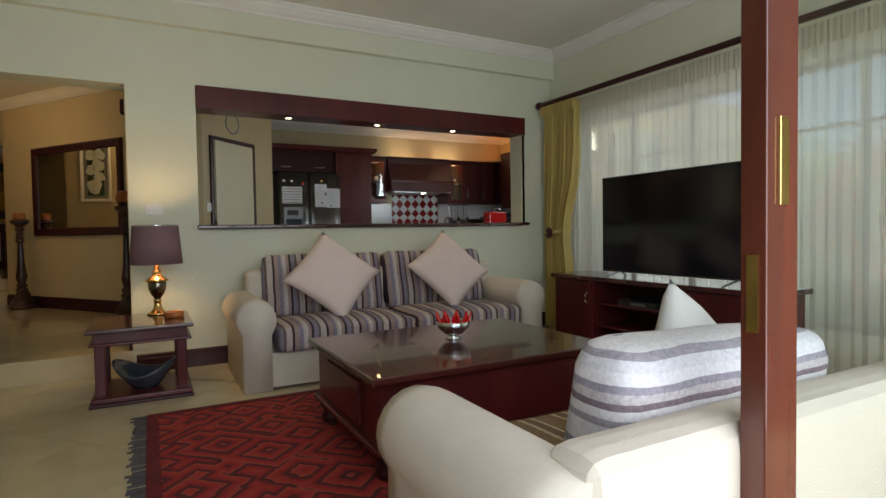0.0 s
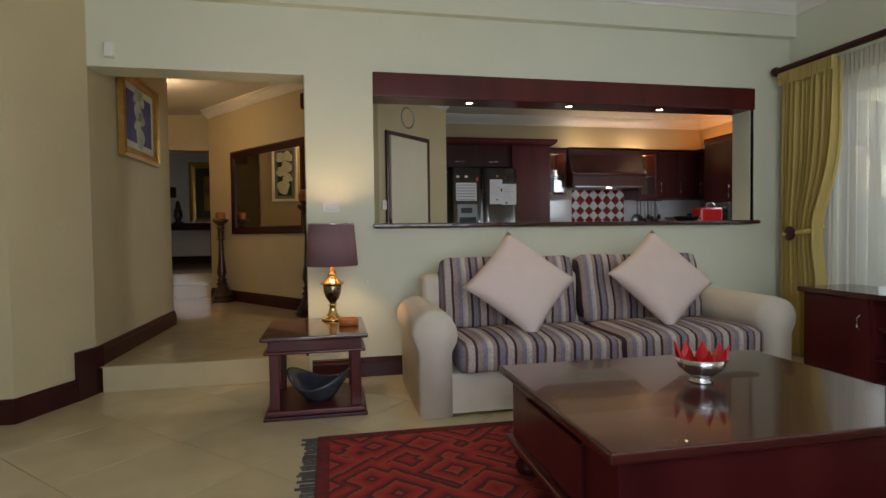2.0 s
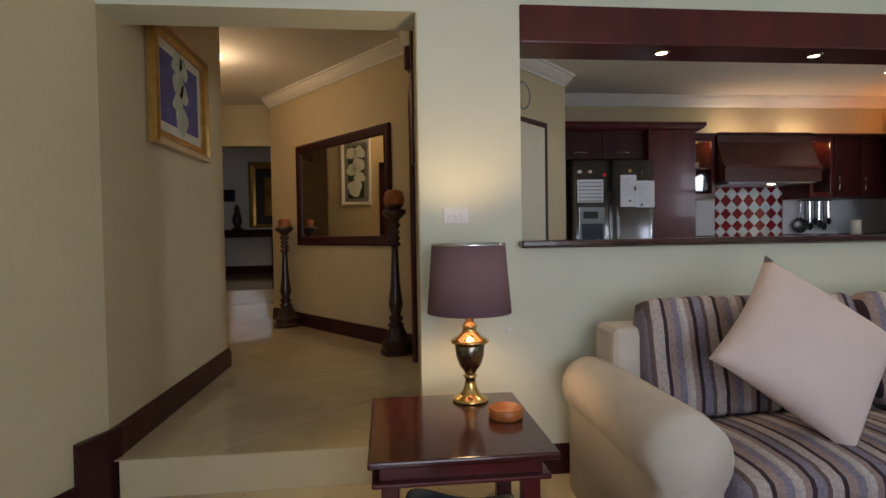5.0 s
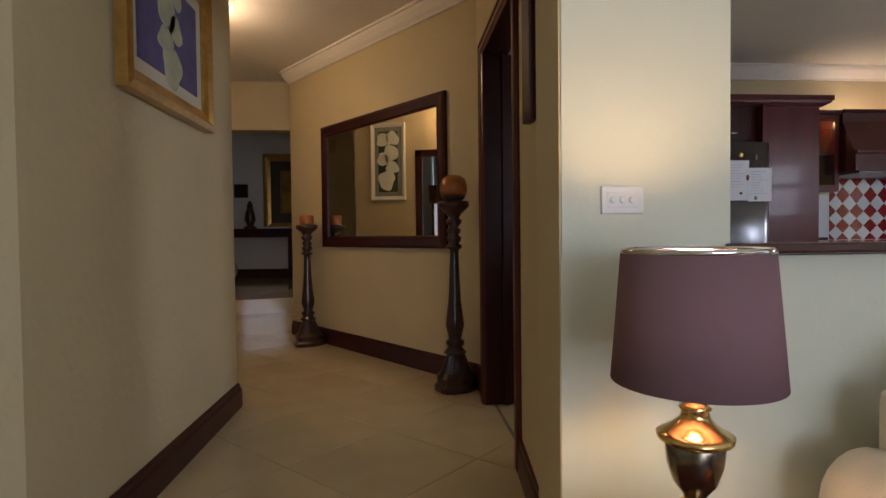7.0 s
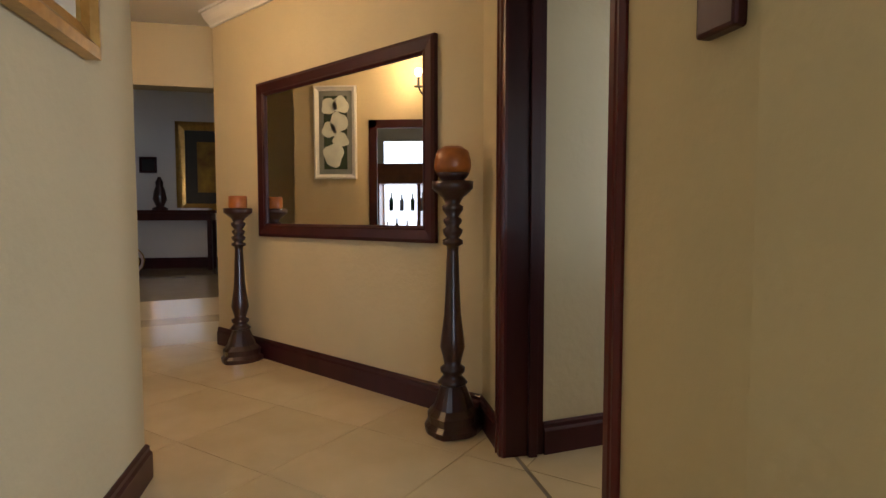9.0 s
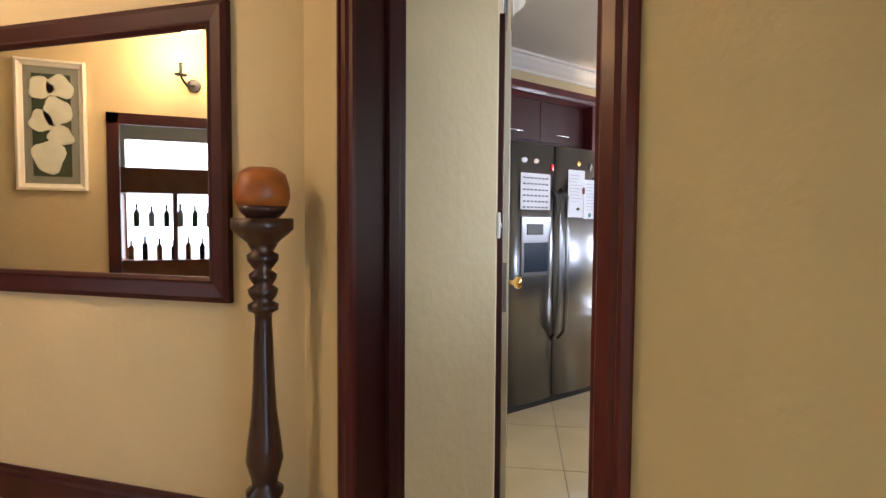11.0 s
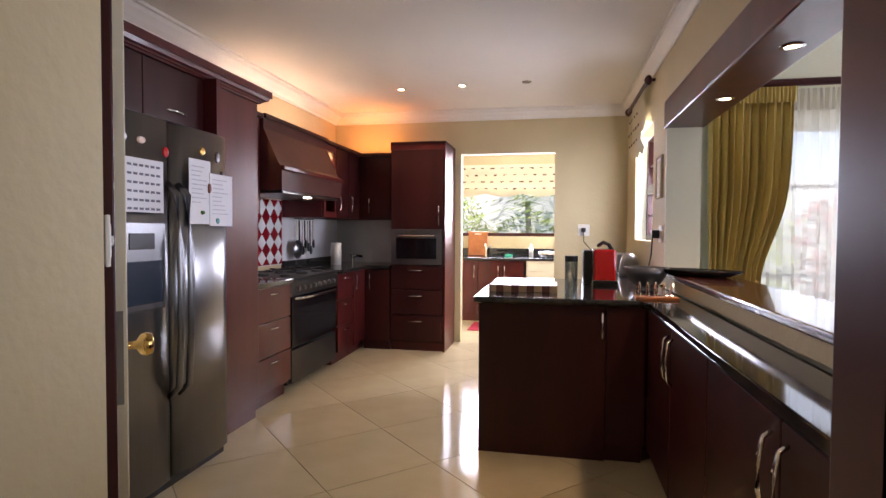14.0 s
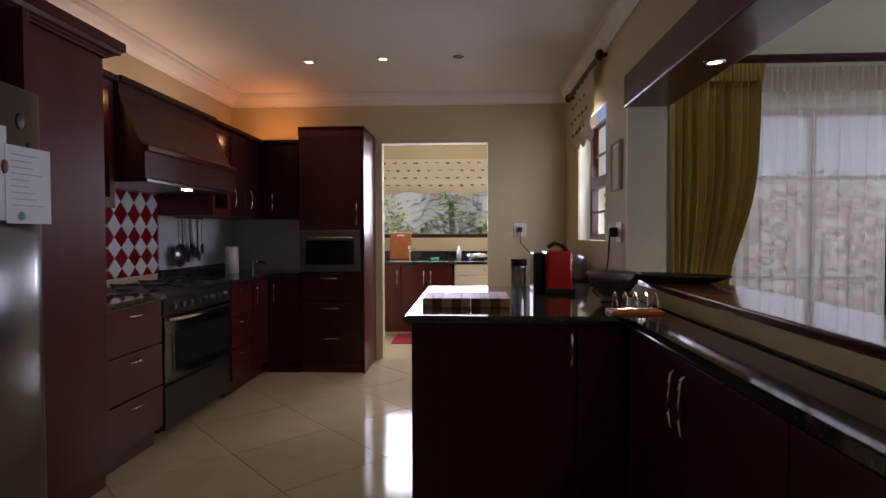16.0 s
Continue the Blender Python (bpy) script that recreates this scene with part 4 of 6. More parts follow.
for sy in (-0.55, 0.55):
    part("stand_foot", tube([(-0.13, sy + 0.05, 0.006), (-0.02, sy, 0.05), (0.0, sy, 0.055), (0.1, sy + 0.05, 0.006)], 0.008), M_STEEL, tv)
dv = thing("media_player", pose(4.32, 4.31, 0.42), "black media player on the cabinet shelf", "media player")
part("case", box(-0.16, -0.2, 0, 0.12, 0.2, 0.05, 0.004), M_BLACK, dv)
part("display", box(-0.163, -0.1, 0.015, -0.159, 0.06, 0.035), M_STEEL, dv)


# curtains
def drape(x, y0, y1, z0, z1, waves, depth, tie=None, n=160, m=26, gather=0.35, to_y=None):
    bm = bmesh.new()
    rows = []
    for j in range(m + 1):
        v = j / m
        z = z1 + (z0 - z1) * v
        pull = 0
        if tie:
            pull = gather * math.exp(-((z - tie) / 0.42) ** 2) + (gather * 0.55 if z < tie else 0) * (1 - math.exp(-((z - tie) / 0.42) ** 2))
        row = []
        for i in range(n + 1):
            u = i / n
            y = y0 + (y1 - y0) * u
            if to_y is not None:
                y = y + (to_y - y) * pull
            ph = u * waves * 2 * math.pi + 0.6 * math.sin(3.1 * u * waves + v * 1.5)
            dd = depth * (0.55 + 0.45 * min(1, v * 4)) * (1 + 0.35 * math.sin(u * 17 + 1.3))
            row.append(bm.verts.new((x + dd * math.sin(ph), y + 0.006 * math.sin(ph * 2), z)))
        rows.append(row)
    for a, b in zip(rows, rows[1:]):
        for i in range(n):
            bm.faces.new((a[i], a[i + 1], b[i + 1], b[i]))
    return bm


cu = thing("curtain", pose(0, 0, 0), "heavy gold curtain tied back beside the window", "curtain")
part("drape", drape(4.50, 5.36, 5.90, 0.02, 2.40, 11, 0.035, 1.05, to_y=5.86, gather=0.35), M_CURTAIN, cu, "", True)
part("heading", drape(4.455, 5.36, 5.90, 2.30, 2.405, 22, 0.012, n=240, m=4), M_CURTAIN, cu, "", True)
tb = part("tieback", tube([(4.40, 5.78, 1.03), (4.43, 5.60, 1.05), (4.55, 5.55, 1.08), (4.63, 5.62, 1.1)], 0.02), M_CURTAIN, cu)
part("tieback_knob", turn(lathe([(0, 0), (0.055, 0), (0.06, 0.012), (0.04, 0.024), (0, 0.028)], 24), pose(4.415, 5.72, 1.04, 0, -90, 0)), M_MAHOGD, cu)
nc = thing("net_curtain", pose(0, 0, 0), "sheer cream net curtain across the window", "curtain")
part("sheer", drape(4.585, 2.3, 5.75, 0.05, 2.36, 44, 0.018, n=700, m=6), M_NET, nc, "", True)
part("heading", drape(4.56, 2.3, 5.75, 2.26, 2.41, 90, 0.008, n=700, m=3), M_NET, nc, "", True)
rod = thing("curtain_rod", pose(0, 0, 0), "dark wooden curtain pole with round finials", "curtain pole")
part("pole", tube([(4.46, 2.0, 2.43), (4.46, 5.93, 2.43)], 0.026, 16), M_MAHOGD, rod)
part("finial", turn(lathe([(0, -0.045), (0.03, -0.03), (0.042, 0), (0.03, 0.03), (0, 0.045)], 20), pose(4.46, 5.93, 2.43)), M_MAHOGD, rod, "", True)
for y in (5.80, 3.6):
    part("bracket", box(4.46, y - 0.012, 2.415, 4.66, y + 0.012, 2.445, 0.003), M_MAHOGD, rod)


def plate(name, m, w, h, label, category, rockers=3):
    t = thing(name, m, label, category)
    part("cover_plate", box(-w / 2, -0.009, -h / 2, w / 2, 0, h / 2, 0.003), M_WHITE, t)
    part("inset", box(-w / 2 + 0.018, -0.011, -h / 2 + 0.018, w / 2 - 0.018, -0.008, h / 2 - 0.018, 0.001), M_WHITE, t)
    for i in range(rockers):
        x = (i - (rockers - 1) / 2) * 0.028
        part("rocker", turn(lathe([(0, 0), (0.010, 0), (0.009, 0.004), (0, 0.005)], 16), pose(x, -0.011, 0, 90, 0, 0)), M_WHITE, t)
    return t


plate("light_switch", pose(0.676, 6.0, 1.284), 0.122, 0.078, "white three-way light switch plate", "switch")
se = thing("motion_sensor", pose(-0.787, 5.995, 2.36), "small white alarm sensor on the wall", "sensor")
part("case", box(-0.03, -0.045, -0.05, 0.03, 0, 0.05, 0.01, 3), M_WHITE, se)
rj = thing("wall_screw_cap", pose(0.93, 6.0, 0.72), "small round cover in the wall beside the lamp", "wall cap")
part("cap", turn(lathe([(0, 0), (0.014, 0), (0.012, 0.004), (0, 0.005)], 16), pose(0, 0, 0, 90, 0, 0)), M_WHITE, rj)

# ---- hall things ----
M_CANVAS = mat("violet_canvas", (0.10, 0.09, 0.22), 0.7, vary=0.3, scale=10)
M_PETAL = mat("painted_petals", (0.42, 0.44, 0.30), 0.7, vary=0.25, scale=14)
M_PETALW = mat("white_petals", (0.72, 0.76, 0.66), 0.7, vary=0.12, scale=14)
M_DKGREEN = mat("dark_green_print", (0.035, 0.06, 0.03), 0.6, vary=0.3, scale=10)
M_MOUNT = mat("picture_mount", (0.62, 0.58, 0.45), 0.7, vary=0.04)


def picture(name, m, w, h, border, mount, m_frame, m_mount, m_art, label, petals, m_petal, depth=0.035):
    """A framed picture in the local x z plane, facing -y."""
    t = thing(name, m, label, "picture")
    fr = bmesh.new()
    prof = [(0, 0), (0, -depth), (border * 0.35, -depth * 1.15), (border * 0.6, -depth * 0.75), (border, -depth * 0.5), (border, 0)]
    rings = []
    for sx, sz in ((-1, -1), (1, -1), (1, 1), (-1, 1)):
        rings.append([fr.verts.new((sx * (w / 2 - o), d, sz * (h / 2 - o))) for o, d in prof])
    for i in range(4):
        A, B = rings[i], rings[(i + 1) % 4]
        for j in range(len(prof)):
            q = (j + 1) % len(prof)
            fr.faces.new((A[j], A[q], B[q], B[j]))
    part("picture_frame", fr, m_frame, t)
    part("mount", box(-w / 2 + border, -0.010, -h / 2 + border, w / 2 - border, -0.002, h / 2 - border), m_mount, t)
    k = border + mount
    part("canvas", box(-w / 2 + k, -0.013, -h / 2 + k, w / 2 - k, -0.009, h / 2 - k), m_art, t)
    for px, pz, rx, rz, rot in petals:
        bm = bmesh.new()
        vs = []
        for i in range(20):
            a = 2 * math.pi * i / 20
            rr = 1 + 0.10 * math.sin(3 * a + px * 40) + 0.06 * math.sin(5 * a + pz * 30)
            vs.append((rx * rr * math.cos(a), rz * rr * math.sin(a)))
        c, s = math.cos(radians(rot)), math.sin(radians(rot))
        lo = [bm.verts.new((px + x * c - z * s, -0.0132, pz + x * s + z * c)) for x, z in vs]
        hi = [bm.verts.new((px + (x * c - z * s) * 0.9, -0.0165, pz + (x * s + z * c) * 0.9)) for x, z in vs]
        bm.faces.new(lo), bm.faces.new(hi)
        for i in range(20):
            bm.faces.new((lo[i], lo[(i + 1) % 20], hi[(i + 1) % 20], hi[i]))
        part("painted_petal", bm, m_petal, t)
    return t


FLOWER = [(-0.05, 0.20, 0.09, 0.06, 30), (0.06, 0.19, 0.08, 0.06, -35), (-0.03, 0.07, 0.09, 0.08, 10), (0.06, 0.02, 0.075, 0.06, -20), (-0.05, -0.05, 0.08, 0.055, 20), (0.02, -0.16, 0.10, 0.09, 5)]
picture("painting", pose(XL, 6.925, 2.07, 0, 0, 90), 0.90, 0.70, 0.085, 0.06, M_GOLD, M_MOUNT, M_CANVAS, "gilt framed painting of pale flowers on violet", [(x * 0.9 , z * 0.95, a, b, r) for x, z, a, b, r in FLOWER], M_PETAL, 0.045)
M_WHITEWOOD = mat("white_frame", (0.78, 0.78, 0.74), 0.45, vary=0.04)
picture("flower_print", pose(-2.02, 9.53, 2.06, 0, 0, 90), 0.42, 0.90, 0.045, 0.05, M_WHITEWOOD, mat("grey_mount", (0.25, 0.27, 0.24), 0.7), M_DKGREEN, "white framed print of a white orchid on dark green", [(x * 1.0, z * 1.35, a, b * 1.3, r) for x, z, a, b, r in FLOWER], M_PETALW)

# mirror
mirror_mid = Vector((-0.12, 9.052))
mi = thing("wall_mirror", pose(mirror_mid.x, mirror_mid.y, 1.65, 0, 0, math.degrees(math.atan2(-0.801, 0.598))), "large mirror in a moulded dark wooden frame", "mirror")
fr = bmesh.new()
W, H, B = 1.74, 1.11, 0.095
prof = [(0, 0.012), (0, -0.028), (0.02, -0.036), (0.07, -0.026), (0.08, -0.03), (0.092, -0.02), (B, -0.012), (B, 0.012)]
rings = []
for sx, sz in ((-1, -1), (1, -1), (1, 1), (-1, 1)):
    rings.append([fr.verts.new((sx * (W / 2 - o), d, sz * (H / 2 - o))) for o, d in prof])
for i in range(4):
    for j in range(len(prof)):
        q = (j + 1) % len(prof)
        fr.faces.new((rings[i][j], rings[i][q], rings[(i + 1) % 4][q], rings[(i + 1) % 4][j]))
part("mirror_frame", fr, M_MAHOGD, mi)
part("mirror_glass", box(-W / 2 + B - 0.01, -0.008, -H / 2 + B - 0.01, W / 2 - B + 0.01, 0.004, H / 2 - B + 0.01), M_MIRROR, mi, "silvered glass")

M_CANDLE = mat("amber_candle", (0.45, 0.13, 0.03), 0.35, vary=0.5, scale=14, second=(0.52, 0.17, 0.03))
M_CANDLEDK = mat("dark_candle_base", (0.05, 0.02, 0.015), 0.35)


def candlestick(x, y, h, ball, label):
    t = thing("floor_candlestick", pose(x, y, K), label, "candlestick", "carved candlesticks beside the mirror")
    bm = bmesh.new()
    prev = None
    for s, z in ((0.135, 0), (0.14, 0.03), (0.12, 0.05), (0.125, 0.09), (0.095, 0.12), (0.07, 0.19), (0.05, 0.24)):
        ring = []
        for i in range(24):
            a = 2 * math.pi * i / 24
            r = s * (1 + 0.16 * max(0, math.cos(3 * a)) ** 2)
            ring.append(bm.verts.new((r * math.cos(a), r * math.sin(a), z)))
        if prev:
            for i in range(24):
                bm.faces.new((prev[i], prev[(i + 1) % 24], ring[(i + 1) % 24], ring[i]))
        else:
            bm.faces.new(ring)
        prev = ring
    bm.faces.new(prev)
    part("carved_base", bm, M_CANDLEWOOD, t)
    s = (h - 0.28) / 1.0
    col = [(0, 0), (0.06, 0), (0.075, 0.012), (0.06, 0.03), (0.045, 0.05), (0.06, 0.065), (0.062, 0.085), (0.040, 0.10), (0.046, 0.13), (0.062, 0.19), (0.055, 0.25), (0.042, 0.35), (0.036, 0.46), (0.032, 0.58), (0.028, 0.66), (0.030, 0.685), (0.05, 0.695), (0.05, 0.715), (0.030, 0.725), (0.045, 0.745), (0.05, 0.765), (0.030, 0.78), (0.044, 0.80), (0.046, 0.815), (0.028, 0.83), (0.05, 0.86), (0.052, 0.88), (0.035, 0.89), (0.05, 0.92), (0.085, 0.95), (0.10, 0.965), (0.10, 1.0), (0, 1.0)]
    turned([(r, 0.23 + z * (h - 0.23)) for r, z in col], t, "turned_column", M_CANDLEWOOD, n=28)
    c = thing("candle", pose(x, y, K + h), "round amber marbled candle" if ball else "squat amber pillar candle", "candle")
    if ball:
        turned([(0.05 * 0, 0), (0.05, 0.0), (0.07, 0.02), (0.082, 0.04)], c, "dark_band", M_CANDLEDK, n=32)
        turned([(0.082, 0.04), (0.09, 0.07), (0.088, 0.10), (0.076, 0.145), (0.046, 0.166), (0.034, 0.158), (0, 0.158)], c, "wax", M_CANDLE, n=32)
    else:
        turned([(0, 0), (0.062, 0), (0.065, 0.01), (0.065, 0.085), (0.06, 0.09), (0, 0.088)], c, "wax", M_CANDLE, n=32)
    return t


candlestick(0.41, 8.06, 1.23, True, "tall carved dark wooden floor candlestick")
candlestick(-0.80, 9.70, 1.12, False, "shorter carved dark wooden floor candlestick")

cross = thing("wall_cross", pose(0.519, 6.35, 1.575, 0, 0, -88), "dark carved wooden ornament hanging on the hall wall", "wall ornament")
part("upright", box(-0.05, -0.035, 0, 0.05, 0, 0.95, 0.008), M_MAHOGD, cross)
part("crosspiece", box(-0.11, -0.04, 0.52, 0.11, -0.002, 0.62, 0.008), M_MAHOGD, cross)
part("boss", turn(lathe([(0, 0), (0.07, 0), (0.06, 0.03), (0, 0.035)], 20), pose(0, -0.035, 0.57, 90, 0, 0)), M_MAHOGD, cross)

# sconce over the bar doorway
sc = thing("wall_sconce", pose(-2.02, 8.62, 2.42), "black iron candle sconce, lit", "sconce")
part("back_plate", turn(lathe([(0, 0), (0.05, 0), (0.045, 0.018), (0, 0.022)], 20), pose(0, 0, 0, 0, 90, 0)), M_BLACK, sc)
part("arm", tube([(0.02, 0, 0), (0.06, 0.03, -0.03), (0.11, 0.06, 0.0), (0.12, 0.08, 0.04)], 0.008), M_BLACK, sc)
part("pan", lathe([(0, 0), (0.045, 0.004), (0.045, 0.01), (0, 0.008)], 20, None, 0.12, 0.08), M_BLACK, sc).location.z = 0.04
part("candle_tube", lathe([(0, 0.05), (0.012, 0.05), (0.012, 0.14), (0, 0.14)], 12, None, 0.12, 0.08), M_BLACK, sc)
part("bulb", lathe([(0, 0.14), (0.012, 0.145), (0.016, 0.165), (0.006, 0.19), (0, 0.2)], 12, None, 0.12, 0.08), M_BULB, sc)
lamp("sconce_light", "POINT", pose(-1.88, 8.7, 2.60), 9, (1.0, 0.62, 0.26), radius=0.03)
# bar doorway frame, shelves and bottles
door_4 = setting(new("door_4"), "dark wooden frame of the bar doorway", "door frame")
for bx in ((-2.03, 9.12, K, -1.995, 9.2, 2.18), (-2.03, 8.15, K, -1.995, 8.23, 2.18), (-2.03, 8.15, 2.10, -1.995, 9.2, 2.18)):
    part("jamb_board", box(*bx, 0.004), M_MAHOGD, door_4)
bar = thing("bar_cabinet", pose(-5.1, 8.7, K), "lit wooden bar cabinet with glass shelves", "bar cabinet")
M_BARWOOD = mat("orange_bar_wood", (0.28, 0.09, 0.03), 0.3, vary=0.3, scale=8)
part("head_panel", box(-0.25, -1.0, 1.55, 0.3, 1.0, 1.85, 0.01), M_BARWOOD, bar)
part("base_panel", box(-0.25, -1.0, 0, 0.3, 1.0, 0.75, 0.01), M_BARWOOD, bar)
part("back_mirror", box(-0.28, -1.0, 0.75, -0.25, 1.0, 1.55), M_MIRROR, bar)
for y in (-0.95, -0.3, 0.3, 0.92):
    part("divider", box(-0.25, y, 0.75, 0.25, y + 0.05, 1.55), M_BARWOOD, bar)
part("glass_shelf", box(-0.24, -1, 1.14, 0.2, 1, 1.15), M_GLASS, bar)
M_BOT = [mat("green_glass", (0.03, 0.10, 0.04), 0.08), mat("amber_glass", (0.30, 0.12, 0.02), 0.08), mat("clear_glass", (0.5, 0.55, 0.58), 0.06), mat("dark_glass", (0.02, 0.02, 0.02), 0.08)]
for i in range(22):
    b = thing("bottle", pose(-4.95 + random.uniform(-.06, .06), 7.85 + i * 0.08, K + (0.75 if i % 2 else 1.15)), "spirit bottle on the bar shelf", "bottle", "bottles on the bar shelves")
    hh = random.uniform(0.22, 0.30)
    part("bottle_body", lathe([(0, 0), (0.032, 0), (0.034, hh * 0.6), (0.012, hh * 0.75), (0.012, hh), (0, hh)], 10), M_BOT[i % 4], b, "", True)

# red candle and picture at the far side, seen in the mirror and through the passage
M_REDWAX = mat("red_wax", (0.5, 0.02, 0.02), 0.4)
console = thing("console_table", pose(-2.35, 13.7, K + 0.33), "dark wooden console table in the far room", "console table")
part("top", box(-0.75, -0.22, 0.78, 0.75, 0.22, 0.82, 0.006), M_MAHOGD, console)
part("apron", box(-0.68, -0.17, 0.68, 0.68, 0.17, 0.78), M_MAHOGD, console)
for sx in (-0.66, 0.66):
    for sy in (-0.15, 0.15):
        part("leg", box(sx - 0.03, sy - 0.03, 0, sx + 0.03, sy + 0.03, 0.68), M_MAHOGD, console)
figure = thing("wooden_sculpture", pose(-2.35, 13.7, K + 0.33 + 0.82), "small dark carved wooden sculpture on the console", "sculpture")
part("carving", lathe([(0, 0), (0.10, 0), (0.10, 0.03), (0.05, 0.05), (0.09, 0.15), (0.07, 0.27), (0.045, 0.33), (0.05, 0.38), (0.02, 0.45), (0, 0.46)], 16), M_CANDLEWOOD, figure, "", True)
books = thing("paper_stack", pose(-1.9, 13.66, K + 0.33 + 0.82), "low stack of papers on the console", "papers")
part("sheets", box(-0.2, -0.12, 0, 0.2, 0.12, 0.03), M_PAPER, books)
M_ORANGEART = mat("orange_abstract", (0.55, 0.18, 0.03), 0.6, vary=0.7, scale=7, second=(0.6, 0.4, 0.05))
picture("gilt_mirror_painting", pose(-1.72, 13.99, 1.95), 0.95, 1.28, 0.12, 0.16, M_GOLD, mat("dark_mount", (0.05, 0.045, 0.03), 0.5), M_ORANGEART, "gilt framed orange abstract painting", [], M_PETAL)
picture("small_dark_picture", pose(-2.56, 13.99, 1.97), 0.22, 0.22, 0.03, 0.0, M_MAHOGD, M_BLACK, M_BLACK, "small square dark picture", [], M_PETAL)
bk = thing("wicker_basket", pose(-2.55, 13.0, K + 0.33), "pale round wicker rings on the far floor", "basket")
for i in range(5):
    part("hoop", turn(tube([(0.16 * math.cos(a * 0.4488), 0, 0.16 * math.sin(a * 0.4488)) for a in range(15)], 0.014, 6), pose(0, i * 0.04 - 0.08, 0.18, 0, 0, i * 25 - 50)), M_GOLD if i % 2 else M_CUSHION, bk)
skirting("baseboard_far", [(-5.4, 13.99), (0.2, 13.99)], K + 0.33)
# unseen fixture and point lamp, added to brighten the hall
hl = thing("hall_fill_fixture", pose(-1.25, 8.6, CH), "unseen warm ceiling light added to brighten the hall", "ceiling light")
part("diffuser", lathe([(0.13, 0), (0.13, -0.02), (0.10, -0.06), (0.05, -0.08), (0, -0.085)], 28), mat("warm_diffuser", (0.9, 0.7, 0.45), 0.5, emit=((1, 0.66, 0.3), 3.0)), hl, "", True)
lamp("hall_fill", "POINT", pose(-1.25, 8.6, CH - 0.2), 9, (1.0, 0.70, 0.40), radius=0.1)


# ---- kitchen things ----
SITE["kitchen"] = True
def bar_handle(parent, p0, p1, off, r=0.005):
    """A slim bowed steel handle from p0 to p1, standing off along the vector off."""
    a, b, o = Vector(p0), Vector(p1), Vector(off)
    pts = [a, a + o * 0.7 + (b - a) * 0.08, a + o + (b - a) * 0.3, a + o + (b - a) * 0.7, b + o * 0.7 - (b - a) * 0.08, b]
    return part("handle", tube(pts, r, 8), M_CHROME, parent, "slim chrome handle", True)


CROWN = [(0, 0), (0.012, 0), (0.018, 0.015), (0.03, 0.025), (0.035, 0.045), (0.055, 0.062), (0.062, 0.085), (0.075, 0.085), (0.075, 0.1), (0, 0.1)]

# tall cupboard round the refrigerator
tall = thing("tall_cupboard", pose(0, 0, 0), "tall dark mahogany cupboard built round the refrigerator", "cupboard")
part("bridge_body", box(2.08, 8.92, 1.96, 3.0, 9.39, 2.24), M_MAHOGD, tall)
for x0, x1 in ((2.10, 2.55), (2.555, 2.99)):
    d = part("bridge_door", box(x0, 8.895, 1.97, x1, 8.92, 2.23, 0.004), M_MAHOGD, tall)
    bar_handle(d, ((x0 + x1) / 2 - 0.07, 8.895, 2.02), ((x0 + x1) / 2 + 0.07, 8.895, 2.02), (0, -0.025, 0))
part("pantry_body", box(3.03, 8.92, K + 0.1, 3.85, 9.39, 2.24), M_MAHOG, tall)
part("pantry_plinth", box(3.03, 8.93, K, 3.845, 9.39, K + 0.1), M_MAHOG, tall)
part("pantry_panel", box(3.035, 8.897, K + 0.11, 3.84, 8.92, 2.23, 0.004), M_MAHOG, tall)
part("crown_moulding", sweep([(o, 2.235 + u) for o, u in CROWN], [(3.86, 9.39), (3.86, 8.9), (2.08, 8.9)][::-1]), M_MAHOG, tall)
part("cornice_top", box(2.08, 8.90, 2.30, 3.86, 9.39, 2.33), M_MAHOGD, tall)
part("side_panel", box(3.0, 8.80, K, 3.03, 9.39, 2.24), M_MAHOG, tall)

fridge = thing("refrigerator", pose(2.19, 8.72, K), "steel side-by-side refrigerator with papers on its doors", "refrigerator")
part("body", box(0.01, 0.07, 0.03, 0.86, 0.66, 1.715, 0.01), M_STEEL, fridge)


def curved_door(x0, x1, z0, z1):
    bm = bmesh.new()
    n = 12
    f, b = [], []
    for i in range(n + 1):
        u = i / n
        x = x0 + (x1 - x0) * u
        y = 0.022 * (2 * u - 1) ** 2 + (0.02 if i in (0, n) else 0)
        f.append((bm.verts.new((x, y, z0)), bm.verts.new((x, y, z1))))
        b.append((bm.verts.new((x, 0.065, z0)), bm.verts.new((x, 0.065, z1))))
    for i in range(n):
        bm.faces.new((f[i][0], f[i + 1][0], f[i + 1][1], f[i][1]))
        bm.faces.new((b[i][0], b[i + 1][0], b[i + 1][1], b[i][1]))
        bm.faces.new((f[i][1], f[i + 1][1], b[i + 1][1], b[i][1]))
        bm.faces.new((f[i][0], f[i + 1][0], b[i + 1][0], b[i][0]))
    for i in (0, n):
        bm.faces.new((f[i][0], f[i][1], b[i][1], b[i][0]))
    return bm


